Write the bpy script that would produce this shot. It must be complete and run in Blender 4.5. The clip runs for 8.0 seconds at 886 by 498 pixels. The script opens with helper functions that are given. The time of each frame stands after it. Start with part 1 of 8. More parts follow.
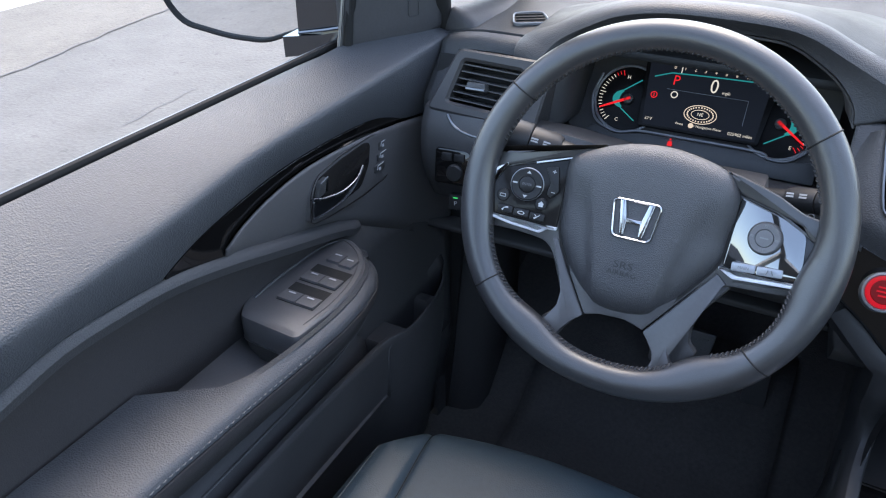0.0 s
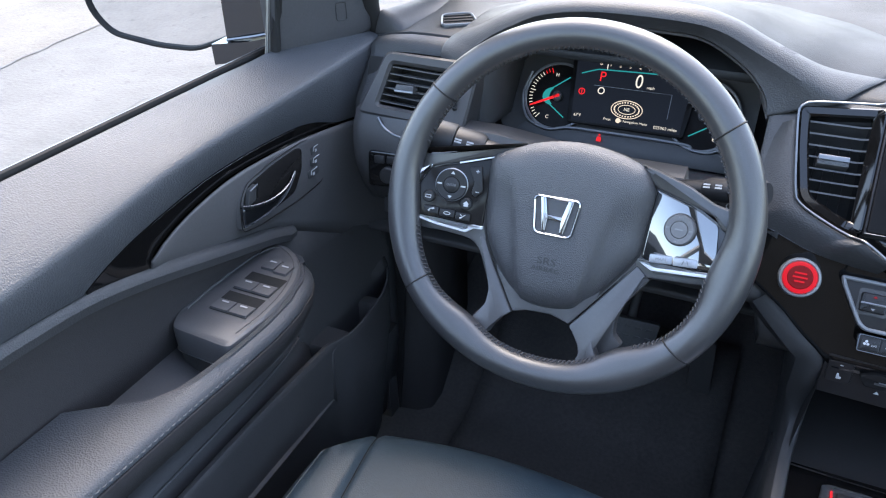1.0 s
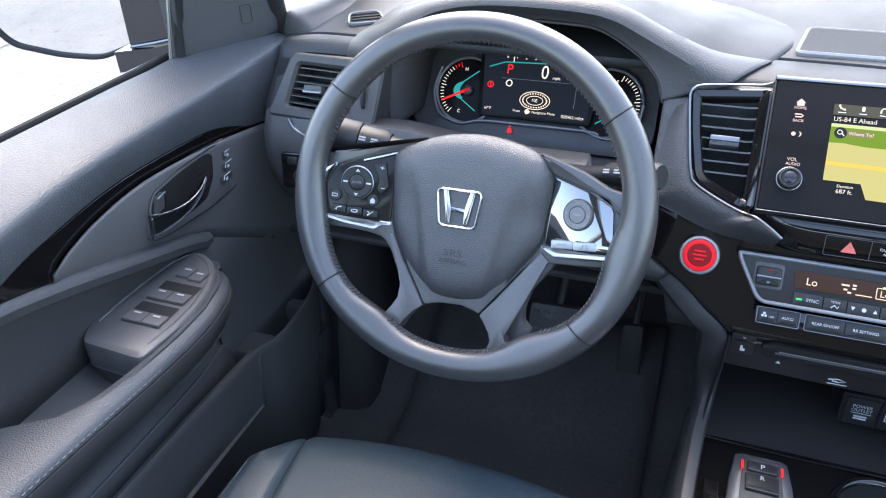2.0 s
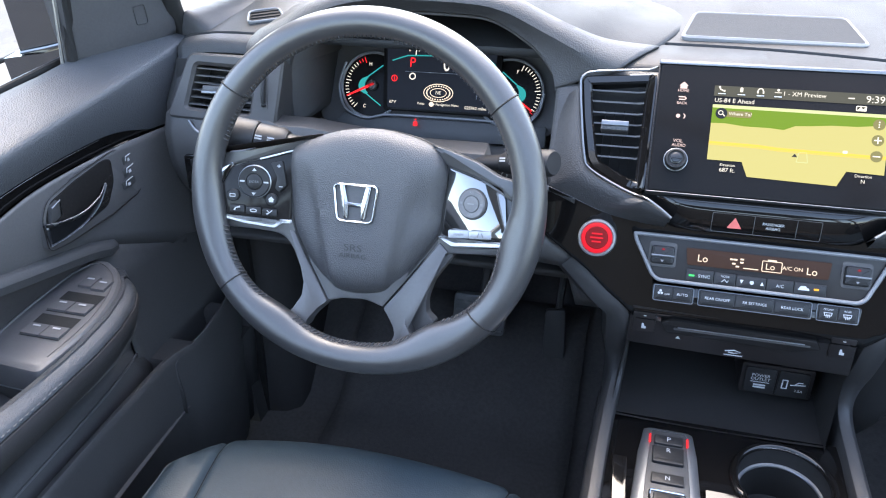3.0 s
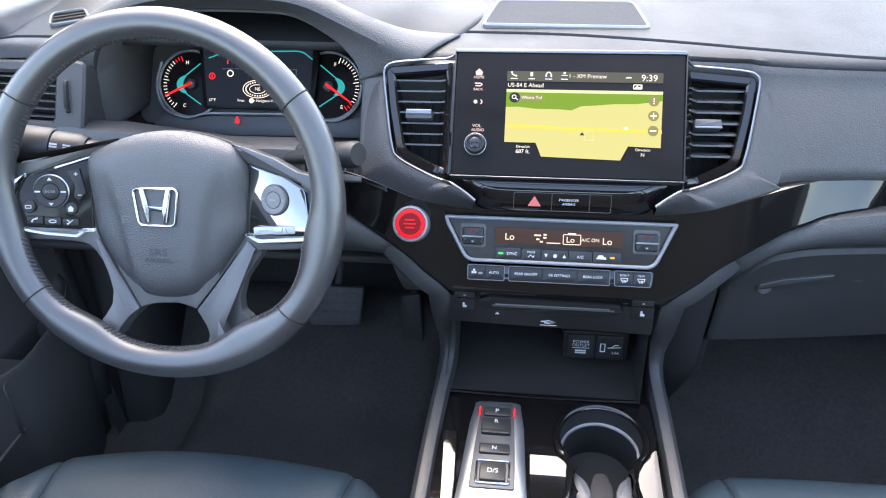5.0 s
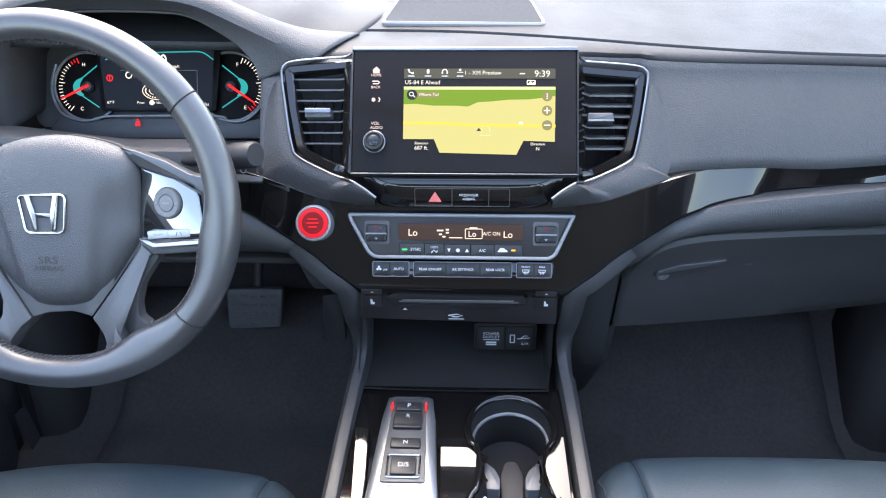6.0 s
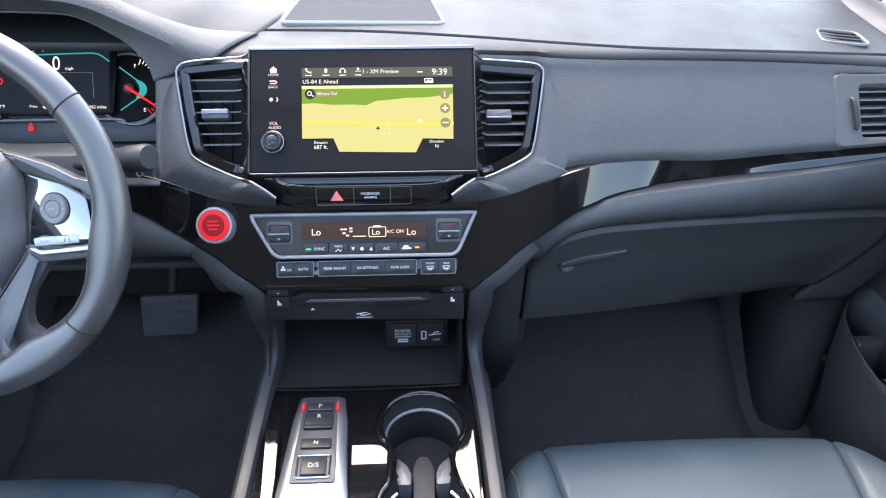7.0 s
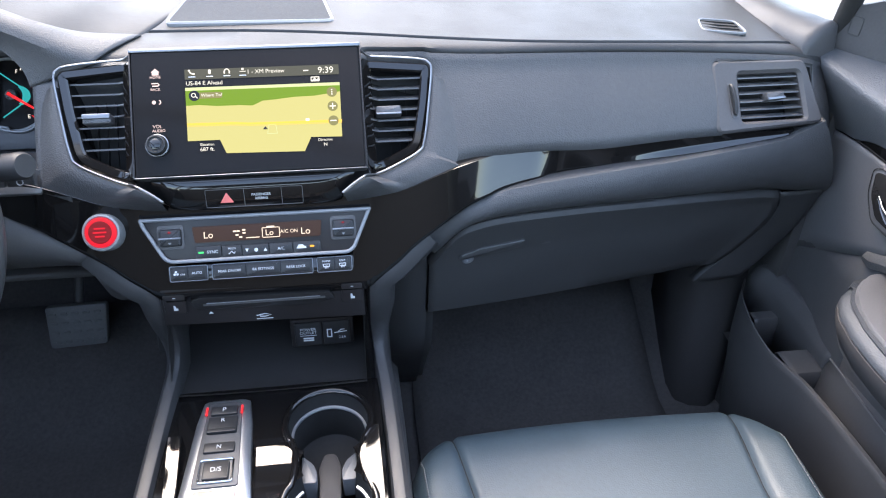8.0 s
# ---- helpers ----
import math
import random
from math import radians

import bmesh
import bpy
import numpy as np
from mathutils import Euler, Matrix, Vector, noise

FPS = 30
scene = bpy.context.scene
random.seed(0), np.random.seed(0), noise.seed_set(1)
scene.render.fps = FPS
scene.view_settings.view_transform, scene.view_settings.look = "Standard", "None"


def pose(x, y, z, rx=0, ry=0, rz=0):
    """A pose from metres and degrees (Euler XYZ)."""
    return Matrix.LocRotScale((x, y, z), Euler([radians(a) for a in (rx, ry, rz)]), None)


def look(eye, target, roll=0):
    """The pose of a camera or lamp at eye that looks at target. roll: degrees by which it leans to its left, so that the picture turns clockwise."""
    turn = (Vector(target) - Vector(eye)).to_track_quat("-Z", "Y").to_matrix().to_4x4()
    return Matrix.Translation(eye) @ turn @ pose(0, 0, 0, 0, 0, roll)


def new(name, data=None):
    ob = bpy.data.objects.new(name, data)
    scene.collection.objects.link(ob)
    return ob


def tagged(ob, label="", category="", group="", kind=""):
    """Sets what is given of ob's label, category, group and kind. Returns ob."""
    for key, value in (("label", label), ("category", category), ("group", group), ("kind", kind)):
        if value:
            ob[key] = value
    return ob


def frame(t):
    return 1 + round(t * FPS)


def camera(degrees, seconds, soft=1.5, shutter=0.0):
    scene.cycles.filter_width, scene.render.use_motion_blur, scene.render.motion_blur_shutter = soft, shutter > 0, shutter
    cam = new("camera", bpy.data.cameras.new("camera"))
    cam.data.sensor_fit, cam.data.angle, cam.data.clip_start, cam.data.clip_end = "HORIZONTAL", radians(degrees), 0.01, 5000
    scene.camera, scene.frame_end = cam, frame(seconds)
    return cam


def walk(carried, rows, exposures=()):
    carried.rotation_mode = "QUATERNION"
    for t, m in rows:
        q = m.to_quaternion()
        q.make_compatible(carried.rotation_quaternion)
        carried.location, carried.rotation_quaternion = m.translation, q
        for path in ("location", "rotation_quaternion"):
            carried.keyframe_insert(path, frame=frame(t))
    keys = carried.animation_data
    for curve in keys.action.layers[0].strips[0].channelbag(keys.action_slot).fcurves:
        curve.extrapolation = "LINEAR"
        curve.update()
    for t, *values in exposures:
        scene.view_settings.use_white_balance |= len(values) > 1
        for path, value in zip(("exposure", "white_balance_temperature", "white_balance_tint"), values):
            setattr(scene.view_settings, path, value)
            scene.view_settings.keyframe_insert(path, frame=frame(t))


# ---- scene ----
cam = camera(62.2, 8.0, soft=1.15)
PATH = [
    (0, (-0.279, 0.014, 1.467), (-1.092, 1.492, 0.391), -0.9),
    (0.5, (-0.266, 0.02, 1.468), (-1.051, 1.512, 0.391), -1.1),
    (1, (-0.236, 0.032, 1.471), (-0.976, 1.545, 0.393), -1.7),
    (1.5, (-0.211, 0.039, 1.47), (-0.899, 1.577, 0.392), -2.2),
    (3, (-0.137, 0.055, 1.468), (-0.628, 1.65, 0.367), -2.9),
    (3.5, (-0.109, 0.059, 1.47), (-0.538, 1.664, 0.357), -2.9),
    (4, (-0.08, 0.061, 1.471), (-0.439, 1.678, 0.351), -2.8),
    (4.5, (-0.06, 0.063, 1.474), (-0.357, 1.685, 0.343), -2.5),
    (6, (0.01, 0.059, 1.478), (-0.068, 1.696, 0.33), -1.0),
    (6.5, (0.025, 0.058, 1.479), (0.034, 1.693, 0.328), -0.0),
    (7, (0.053, 0.052, 1.478), (0.136, 1.689, 0.331), 0.5),
    (7.5, (0.082, 0.046, 1.48), (0.229, 1.676, 0.331), 0.7),
    (8, (0.112, 0.041, 1.484), (0.341, 1.656, 0.326), 1.0),
]
walk(cam, [(t, look(eye, target, roll)) for t, eye, target, roll in PATH], [(0.0, 2.94, 6950, 10), (1.0, 3.32, 6950, 10), (1.5, 3.48, 6950, 10), (3.5, 3.82, 7150, 10), (6.5, 3.85, 7150, 10), (8.0, 3.80, 7040, 10)])

# ---- light ----
world = bpy.data.worlds.new("world")
scene.world = world
world.use_nodes = True
wn = world.node_tree.nodes
sky = wn.new("ShaderNodeTexSky")
sky.sky_type = 'NISHITA'
sky.sun_disc = False
sky.sun_elevation = radians(60)
sky.sun_rotation = radians(342)
sky.air_density, sky.dust_density, sky.ozone_density = 1.0, 2.2, 1.0
wn["Background"].inputs["Strength"].default_value = 0.15
world.node_tree.links.new(sky.outputs[0], wn["Background"].inputs["Color"])
sun = new("sun", bpy.data.lights.new("sun", 'SUN'))
sun.data.energy, sun.data.angle, sun.data.color = 0.18, radians(40), (1.0, 0.99, 0.97)
sun.matrix_world = look((0, 0, 0), (0.155, -0.476, -0.866))

# ---- materials ----
MATS = {}


def material(name, color, rough=0.5, metal=0.0, grain=0.0, scale=900.0, spots=0.0, vary=0.12, spec=0.5, coat=0.0, blotch=14.0, kind="noise"):
    """Principled material with colour variation at two scales and a fine grain relief."""
    m = bpy.data.materials.new(name)
    m.use_nodes = True
    n, l = m.node_tree.nodes, m.node_tree.links
    b = n["Principled BSDF"]
    b.inputs["Metallic"].default_value = metal
    b.inputs["Specular IOR Level"].default_value = spec
    b.inputs["Coat Weight"].default_value = coat
    b.inputs["Coat Roughness"].default_value = 0.03
    tc = n.new("ShaderNodeTexCoord")
    big = n.new("ShaderNodeTexNoise")
    big.inputs["Scale"].default_value, big.inputs["Detail"].default_value = blotch, 5.0
    l.new(tc.outputs["Object"], big.inputs["Vector"])
    fine = n.new("ShaderNodeTexNoise")
    fine.inputs["Scale"].default_value, fine.inputs["Detail"].default_value = scale * 0.35, 2.0
    l.new(tc.outputs["Object"], fine.inputs["Vector"])
    add = n.new("ShaderNodeMath")
    add.operation = 'ADD'
    l.new(big.outputs["Fac"], add.inputs[0])
    l.new(fine.outputs["Fac"], add.inputs[1])
    ramp = n.new("ShaderNodeMapRange")
    ramp.inputs["From Min"].default_value, ramp.inputs["From Max"].default_value = 0.6, 1.4
    ramp.inputs["To Min"].default_value, ramp.inputs["To Max"].default_value = 1 - vary, 1 + vary
    l.new(add.outputs[0], ramp.inputs["Value"])
    mul = n.new("ShaderNodeVectorMath")
    mul.operation = 'SCALE'
    mul.inputs[0].default_value = color
    l.new(ramp.outputs[0], mul.inputs["Scale"])
    l.new(mul.outputs[0], b.inputs["Base Color"])
    rr = n.new("ShaderNodeMapRange")
    rr.inputs["From Min"].default_value, rr.inputs["From Max"].default_value = 0.3, 0.7
    rr.inputs["To Min"].default_value, rr.inputs["To Max"].default_value = rough * 0.9, min(1.0, rough * 1.12)
    l.new(big.outputs["Fac"], rr.inputs["Value"])
    l.new(rr.outputs[0], b.inputs["Roughness"])
    if grain > 0:
        if kind == "leather":
            tex = n.new("ShaderNodeTexVoronoi")
            tex.feature = 'F1'
            tex.inputs["Scale"].default_value = scale
            out = tex.outputs["Distance"]
        else:
            tex = n.new("ShaderNodeTexNoise")
            tex.inputs["Scale"].default_value, tex.inputs["Detail"].default_value = scale, 2.0
            out = tex.outputs["Fac"]
        l.new(tc.outputs["Object"], tex.inputs["Vector"])
        bump = n.new("ShaderNodeBump")
        bump.inputs["Strength"].default_value = grain
        bump.inputs["Distance"].default_value = 0.0010 if kind == "leather" else 0.0006
        l.new(out, bump.inputs["Height"])
        l.new(bump.outputs[0], b.inputs["Normal"])
    if spots > 0:
        dust = n.new("ShaderNodeTexNoise")
        dust.inputs["Scale"].default_value, dust.inputs["Detail"].default_value = 420.0, 1.0
        l.new(tc.outputs["Object"], dust.inputs["Vector"])
        cut = n.new("ShaderNodeMapRange")
        cut.inputs["From Min"].default_value, cut.inputs["From Max"].default_value = 0.74, 0.80
        cut.inputs["To Max"].default_value = spots
        l.new(dust.outputs["Fac"], cut.inputs["Value"])
        mix = n.new("ShaderNodeMix")
        mix.data_type = 'RGBA'
        mix.inputs["B"].default_value = (0.35, 0.34, 0.32, 1)
        l.new(cut.outputs[0], mix.inputs["Factor"])
        l.new(mul.outputs[0], mix.inputs["A"])
        l.new(mix.outputs["Result"], b.inputs["Base Color"])
    MATS[name] = m
    return m


def glow(name, color, strength):
    m = bpy.data.materials.new(name)
    m.use_nodes = True
    b = m.node_tree.nodes["Principled BSDF"]
    b.inputs["Base Color"].default_value = (0.01, 0.01, 0.01, 1)
    b.inputs["Roughness"].default_value = 0.5
    b.inputs["Specular IOR Level"].default_value = 0.04
    b.inputs["Emission Color"].default_value = (*color, 1)
    b.inputs["Emission Strength"].default_value = strength * 0.140
    MATS[name] = m
    return m


SOFT = material("soft_black_vinyl", (0.0420, 0.0420, 0.0428), 0.50, grain=0.38, scale=560, kind="leather", spots=0.04, spec=0.30)
TOPPAD = material("dash_top_vinyl", (0.0225, 0.023, 0.0238), 0.55, grain=0.22, scale=620, kind="leather", spots=0.05, spec=0.22)
HARD = material("hard_black_plastic", (0.038, 0.038, 0.0385), 0.48, grain=0.35, scale=1100, spots=0.05)
KNEE = material("knee_edge_plastic", (0.030, 0.0295, 0.0297), 0.50, grain=0.35, scale=1100, spots=0.05, spec=0.4)
TRAYBLACK = material("tray_plastic", (0.022, 0.0205, 0.020), 0.6, grain=0.3, scale=900, spec=0.25)
# HARD with a lighter colour in place of light on the driver's side.
LITDASH = material("lit_dash_plastic", (0.050, 0.0485, 0.0485), 0.48, grain=0.35, scale=1100, spots=0.05)
# DARK and RUBBER are lightened to imitate veiling glare over the blacks.
DARK = material("matte_black_plastic", (0.046, 0.0435, 0.042), 0.6, grain=0.2, scale=900)
DOORV = material("door_vinyl", (0.044, 0.0465, 0.0505), 0.50, grain=0.55, scale=560, kind="leather", spots=0.04, spec=0.4)
SEAT = material("black_seat_leather", (0.026, 0.041, 0.051), 0.48, spec=0.5, grain=0.18, scale=520, kind="leather", spots=0.06)
WHEEL = material("steering_leather", (0.029, 0.0285, 0.0292), 0.33, spec=0.8, grain=0.10, scale=900, kind="leather")
PADV = material("airbag_vinyl", (0.043, 0.0428, 0.0445), 0.42, grain=0.45, scale=900, kind="leather", spec=0.6)
SPOKE = material("satin_grey_plastic", (0.052, 0.0505, 0.0515), 0.36, spec=0.6, grain=0.1, scale=900)
INSERT = material("woven_insert_vinyl", (0.037, 0.034, 0.0335), 0.75, grain=0.6, scale=800, spec=0.25)
GLOSS = material("piano_black", (0.0048, 0.0044, 0.0043), 0.05, vary=0.08, coat=0.05, spec=0.42)
VENTTRIM = material("vent_trim_plastic", (0.042, 0.0395, 0.039), 0.5, grain=0.3, scale=1000, spec=0.35)
STALK = material("black_stalk_plastic", (0.016, 0.016, 0.017), 0.5, spec=0.3, grain=0.1, scale=900)
SHROUD = material("dark_shroud_plastic", (0.048, 0.046, 0.046), 0.6, grain=0.2, scale=900)
# One gloss black twice: reflection damped here, raised below for the bright right panel.
BLACKPLATE = material("gloss_black_damped", (0.015, 0.014, 0.0135), 0.10, spec=0.14, vary=0.2)
RAISEDGLOSS = material("gloss_black_raised", (0.008, 0.008, 0.008), 0.04, vary=0.1, coat=1.0, spec=1.0)
RAISEDGLOSS.node_tree.nodes["Principled BSDF"].inputs["Coat IOR"].default_value = 2.0
CHROME = material("polished_chrome", (0.62, 0.63, 0.65), 0.12, metal=1.0, vary=0.03)
SATIN = material("satin_silver", (0.17, 0.174, 0.182), 0.36, metal=1.0, vary=0.05)
# Satin silver made pale: the bright reflection is put into its colour.
ACCENT = material("silver_accent_lit", (0.72, 0.73, 0.75), 0.30, metal=0.25)
STEEL = material("brushed_selector_metal", (0.33, 0.34, 0.355), 0.34, metal=0.9, vary=0.08, grain=0.08, scale=1500)
CARPET = material("black_carpet", (0.058, 0.052, 0.049), 0.95, grain=1.0, scale=420, spots=0.12, vary=0.3)
THREAD = material("grey_thread", (0.10, 0.10, 0.10), 0.7)
THREAD_DARK = material("dark_thread", (0.050, 0.050, 0.052), 0.85, spec=0.2)
RUBBER = material("black_rubber", (0.018, 0.0175, 0.017), 0.7, spec=0.15, grain=0.3, scale=600)
GLASSBLACK = material("display_glass", (0.010, 0.0092, 0.0092), 0.16, vary=0.1, spec=0.05)
BUTTON = material("button_black", (0.016, 0.0158, 0.016), 0.42, grain=0.1, scale=900, spec=0.26)
BUTTON_GREY = material("button_grey", (0.30, 0.31, 0.33), 0.32, metal=0.5)
PANEL = material("dark_control_plastic", (0.014, 0.012, 0.0117), 0.34, grain=0.1, scale=900, spec=0.28)
VANE = material("vent_vane_grey", (0.046, 0.046, 0.048), 0.38, grain=0.1, scale=900)
INK = material("printed_white", (0.40, 0.40, 0.40), 0.5)
INK_DIM = material("printed_grey", (0.16, 0.16, 0.165), 0.5)
BODY = material("dark_body_paint", (0.012, 0.013, 0.016), 0.12, coat=0.8)
LINER = material("light_headliner", (0.42, 0.45, 0.49), 0.9, grain=0.4, scale=500)
PILLAR = material("grey_pillar_trim", (0.45, 0.45, 0.45), 0.6, grain=0.2, scale=700)
ORANGE_RED = material("hazard_red", (0.55, 0.12, 0.10), 0.4)
# HARD lightened for the door parts; light falling on them is put into colour.
LITTRIM = material("lit_door_plastic", (0.072, 0.0695, 0.070), 0.5, grain=0.3, scale=1000)
GLOVE = material("glove_box_plastic", (0.031, 0.0305, 0.0303), 0.52, grain=0.3, scale=900, spots=0.04, spec=0.36)
# Same plastic darkened; the dimmer light low on the doors is in its colour.
SHADETRIM = material("shaded_door_plastic", (0.046, 0.0445, 0.0445), 0.55, grain=0.3, scale=1000, spec=0.35)
CORNER = material("corner_trim_plastic", (0.040, 0.039, 0.040), 0.55, grain=0.3, scale=900, spec=0.3)
DARKCHROME = material("dark_chrome", (0.085, 0.088, 0.095), 0.22, metal=0.9, vary=0.05)
HANDLE = material("smoked_chrome", (0.30, 0.31, 0.33), 0.27, metal=1.0, vary=0.05)
MIRROR = material("mirror_glass", (0.93, 0.94, 0.95), 0.01, metal=1.0, vary=0.0)
WHITE_L = glow("display_white", (0.95, 0.93, 0.88), 0.75)
WARM_L = glow("lit_amber_white", (1.0, 0.86, 0.74), 0.75)
PINK_L = glow("lit_pink_white", (1.0, 0.78, 0.80), 0.7)
RED_L = glow("lit_red", (1.0, 0.02, 0.03), 0.85)
START_L = glow("lit_start_red", (0.90, 0.008, 0.028), 0.60)
RED_DIM = glow("lit_deep_red", (0.75, 0.01, 0.02), 0.40)
TEAL_L = glow("lit_teal", (0.02, 0.42, 0.46), 0.55)
GREEN_L = glow("lit_green", (0.05, 0.9, 0.25), 0.8)
AMBER_L = glow("lit_amber", (1.0, 0.45, 0.05), 0.9)
BLUE_D = glow("display_navy", (0.016, 0.022, 0.040), 0.360)
MAP_Y = glow("map_sand", (0.74, 0.70, 0.27), 0.575)
MAP_G = glow("map_green", (0.155, 0.29, 0.0), 0.75)
MAP_P = glow("map_pale", (0.55, 0.62, 0.34), 0.86)
MAP_O = glow("map_road_orange", (0.95, 0.50, 0.06), 0.9)
MAP_T = glow("map_button_olive", (0.22, 0.21, 0.08), 0.8)
HEAD_L = glow("display_header", (0.075, 0.075, 0.055), 0.8)
AMBERBG = glow("climate_backlight", (0.055, 0.030, 0.022), 0.6)


def asphalt(name, dark, light):
    m = bpy.data.materials.new(name)
    m.use_nodes = True
    n, l = m.node_tree.nodes, m.node_tree.links
    b = n["Principled BSDF"]
    b.inputs["Roughness"].default_value = 0.9
    tc = n.new("ShaderNodeTexCoord")
    a = n.new("ShaderNodeTexNoise")
    a.inputs["Scale"].default_value, a.inputs["Detail"].default_value = 2.2, 12
    a.inputs["Roughness"].default_value = 0.68
    c = n.new("ShaderNodeTexNoise")
    c.inputs["Scale"].default_value, c.inputs["Detail"].default_value = 45, 4
    for t in (a, c):
        l.new(tc.outputs["Object"], t.inputs["Vector"])
    mix = n.new("ShaderNodeMath")
    mix.operation = 'MULTIPLY_ADD'
    mix.inputs[1].default_value = 0.35
    l.new(c.outputs["Fac"], mix.inputs[0])
    l.new(a.outputs["Fac"], mix.inputs[2])
    r = n.new("ShaderNodeValToRGB")
    r.color_ramp.elements[0].position, r.color_ramp.elements[0].color = 0.44, dark
    r.color_ramp.elements[1].position, r.color_ramp.elements[1].color = 0.92, light
    l.new(mix.outputs[0], r.inputs[0])
    l.new(r.outputs[0], b.inputs["Base Color"])
    bump = n.new("ShaderNodeBump")
    bump.inputs["Strength"].default_value, bump.inputs["Distance"].default_value = 0.6, 0.01
    spot = n.new("ShaderNodeTexNoise")
    spot.inputs["Scale"].default_value, spot.inputs["Detail"].default_value = 18, 3
    l.new(tc.outputs["Object"], spot.inputs["Vector"])
    cut = n.new("ShaderNodeMapRange")
    cut.inputs["From Min"].default_value, cut.inputs["From Max"].default_value = 0.62, 0.72
    cut.inputs["To Max"].default_value = 0.55
    l.new(spot.outputs["Fac"], cut.inputs["Value"])
    mx = n.new("ShaderNodeMix")
    mx.data_type = 'RGBA'
    mx.inputs["B"].default_value = (dark[0] * 0.72, dark[1] * 0.72, dark[2] * 0.72, 1)
    l.new(cut.outputs[0], mx.inputs["Factor"])
    l.new(r.outputs[0], mx.inputs["A"])
    l.new(mx.outputs["Result"], b.inputs["Base Color"])
    l.new(c.outputs["Fac"], bump.inputs["Height"])
    l.new(bump.outputs[0], b.inputs["Normal"])
    return m


ASPHALT = asphalt("worn_concrete", (0.074, 0.071, 0.066, 1), (0.120, 0.115, 0.108, 1))

# ---- building helpers ----


def thing(name, loc, label, category, group="", kind=""):
    e = new(name)
    e.empty_display_size = 0.02
    e.location = loc
    return tagged(e, label, category, group, kind)


def world_of(ob):
    p = Vector((0, 0, 0))
    while ob:
        p += ob.location
        ob = ob.parent
    return p


def part(name, data, mat, parent=None, label="", smooth=True, thick=0.0):
    """data: (verts, faces) in world coordinates. Links them as one mesh under a thing or part."""
    verts, faces = data
    me = bpy.data.meshes.new(name)
    base = world_of(parent)
    me.from_pydata([tuple(Vector(v) - base) for v in verts], [], faces)
    me.validate()
    bm = bmesh.new()
    bm.from_mesh(me)
    bmesh.ops.recalc_face_normals(bm, faces=bm.faces)
    bm.to_mesh(me)
    bm.free()
    me.materials.append(mat)
    if smooth:
        me.shade_smooth()
        me.set_sharp_from_angle(angle=radians(38))
    ob = new(name, me)
    if parent:
        ob.parent = parent
    if thick:
        s = ob.modifiers.new("thickness", 'SOLIDIFY')
        s.thickness, s.offset = thick, -1
    return tagged(ob, label)


def join(*datas):
    V, F = [], []
    for v, f in datas:
        k = len(V)
        V += list(v)
        F += [[i + k for i in q] for q in f]
    return V, F


class Frame:
    """A local frame: u to the right, v up along the face, n out of the face."""

    def __init__(self, o, tilt=0.0, yaw=0.0):
        self.o = Vector(o)
        m = Euler((0, 0, radians(yaw))).to_matrix()
        t = radians(tilt)
        self.u = m @ Vector((1, 0, 0))
        self.v = m @ Vector((0, math.sin(t), math.cos(t)))
        self.n = m @ Vector((0, -math.cos(t), math.sin(t)))

    def at(self, u, v, n=0.0):
        return self.o + self.u * u + self.v * v + self.n * n


class Axes(Frame):
    """A frame from its origin and two directions."""

    def __init__(self, o, u, v):
        self.o = Vector(o)
        self.u = Vector(u).normalized()
        w = Vector(v)
        self.v = (w - self.u * w.dot(self.u)).normalized()
        self.n = self.u.cross(self.v)


def area(poly):
    return 0.5 * sum(a[0] * b[1] - b[0] * a[1] for a, b in zip(poly, poly[1:] + poly[:1]))


def rounded(poly, r, k=4):
    """The polygon with its corners rounded."""
    out = []
    n = len(poly)
    for i in range(n):
        a, b, c = (Vector(poly[j % n]) for j in (i - 1, i, i + 1))
        ra = min(r, (a - b).length * 0.48, (c - b).length * 0.48)
        p, q = b + (a - b).normalized() * ra, b + (c - b).normalized() * ra
        for j in range(k + 1):
            t = j / k
            out.append(tuple(p * (1 - t) ** 2 + b * 2 * t * (1 - t) + q * t * t))
    return out


def inset(poly, d):
    if area(poly) < 0:
        poly = poly[::-1]
    out = []
    n = len(poly)
    for i in range(n):
        a, b, c = (Vector(poly[j % n]) for j in (i - 1, i, i + 1))
        e, f = (b - a), (c - b)
        if e.length < 1e-9:
            e = f
        if f.length < 1e-9:
            f = e
        e, f = e.normalized(), f.normalized()
        nn = Vector((-e.y - f.y, e.x + f.x))
        if nn.length < 1e-6:
            nn = Vector((-e.y, e.x))
        nn.normalize()
        k = max(0.5, nn.dot(Vector((-e.y, e.x))))
        out.append(tuple(b + nn * d / k))
    return out


def plate(fr, poly, depth, bevel=0.0, lift=0.0):
    """A slab with a rounded front edge: its face at lift, its back at lift - depth."""
    if area(poly) < 0:
        poly = poly[::-1]
    rings = [(poly, lift - depth)]
    if bevel:
        rings += [(poly, lift - bevel), (inset(poly, bevel * 0.3), lift - bevel * 0.3), (inset(poly, bevel), lift)]
    else:
        rings += [(poly, lift)]
    n = len(poly)
    V, F = [], []
    for pl, h in rings:
        V += [fr.at(p[0], p[1], h) for p in pl]
    for k in range(len(rings) - 1):
        for i in range(n):
            j = (i + 1) % n
            F.append([k * n + i, k * n + j, (k + 1) * n + j, (k + 1) * n + i])
    F.append(list(range((len(rings) - 1) * n, len(rings) * n)))
    F.append(list(range(n))[::-1])
    return V, F


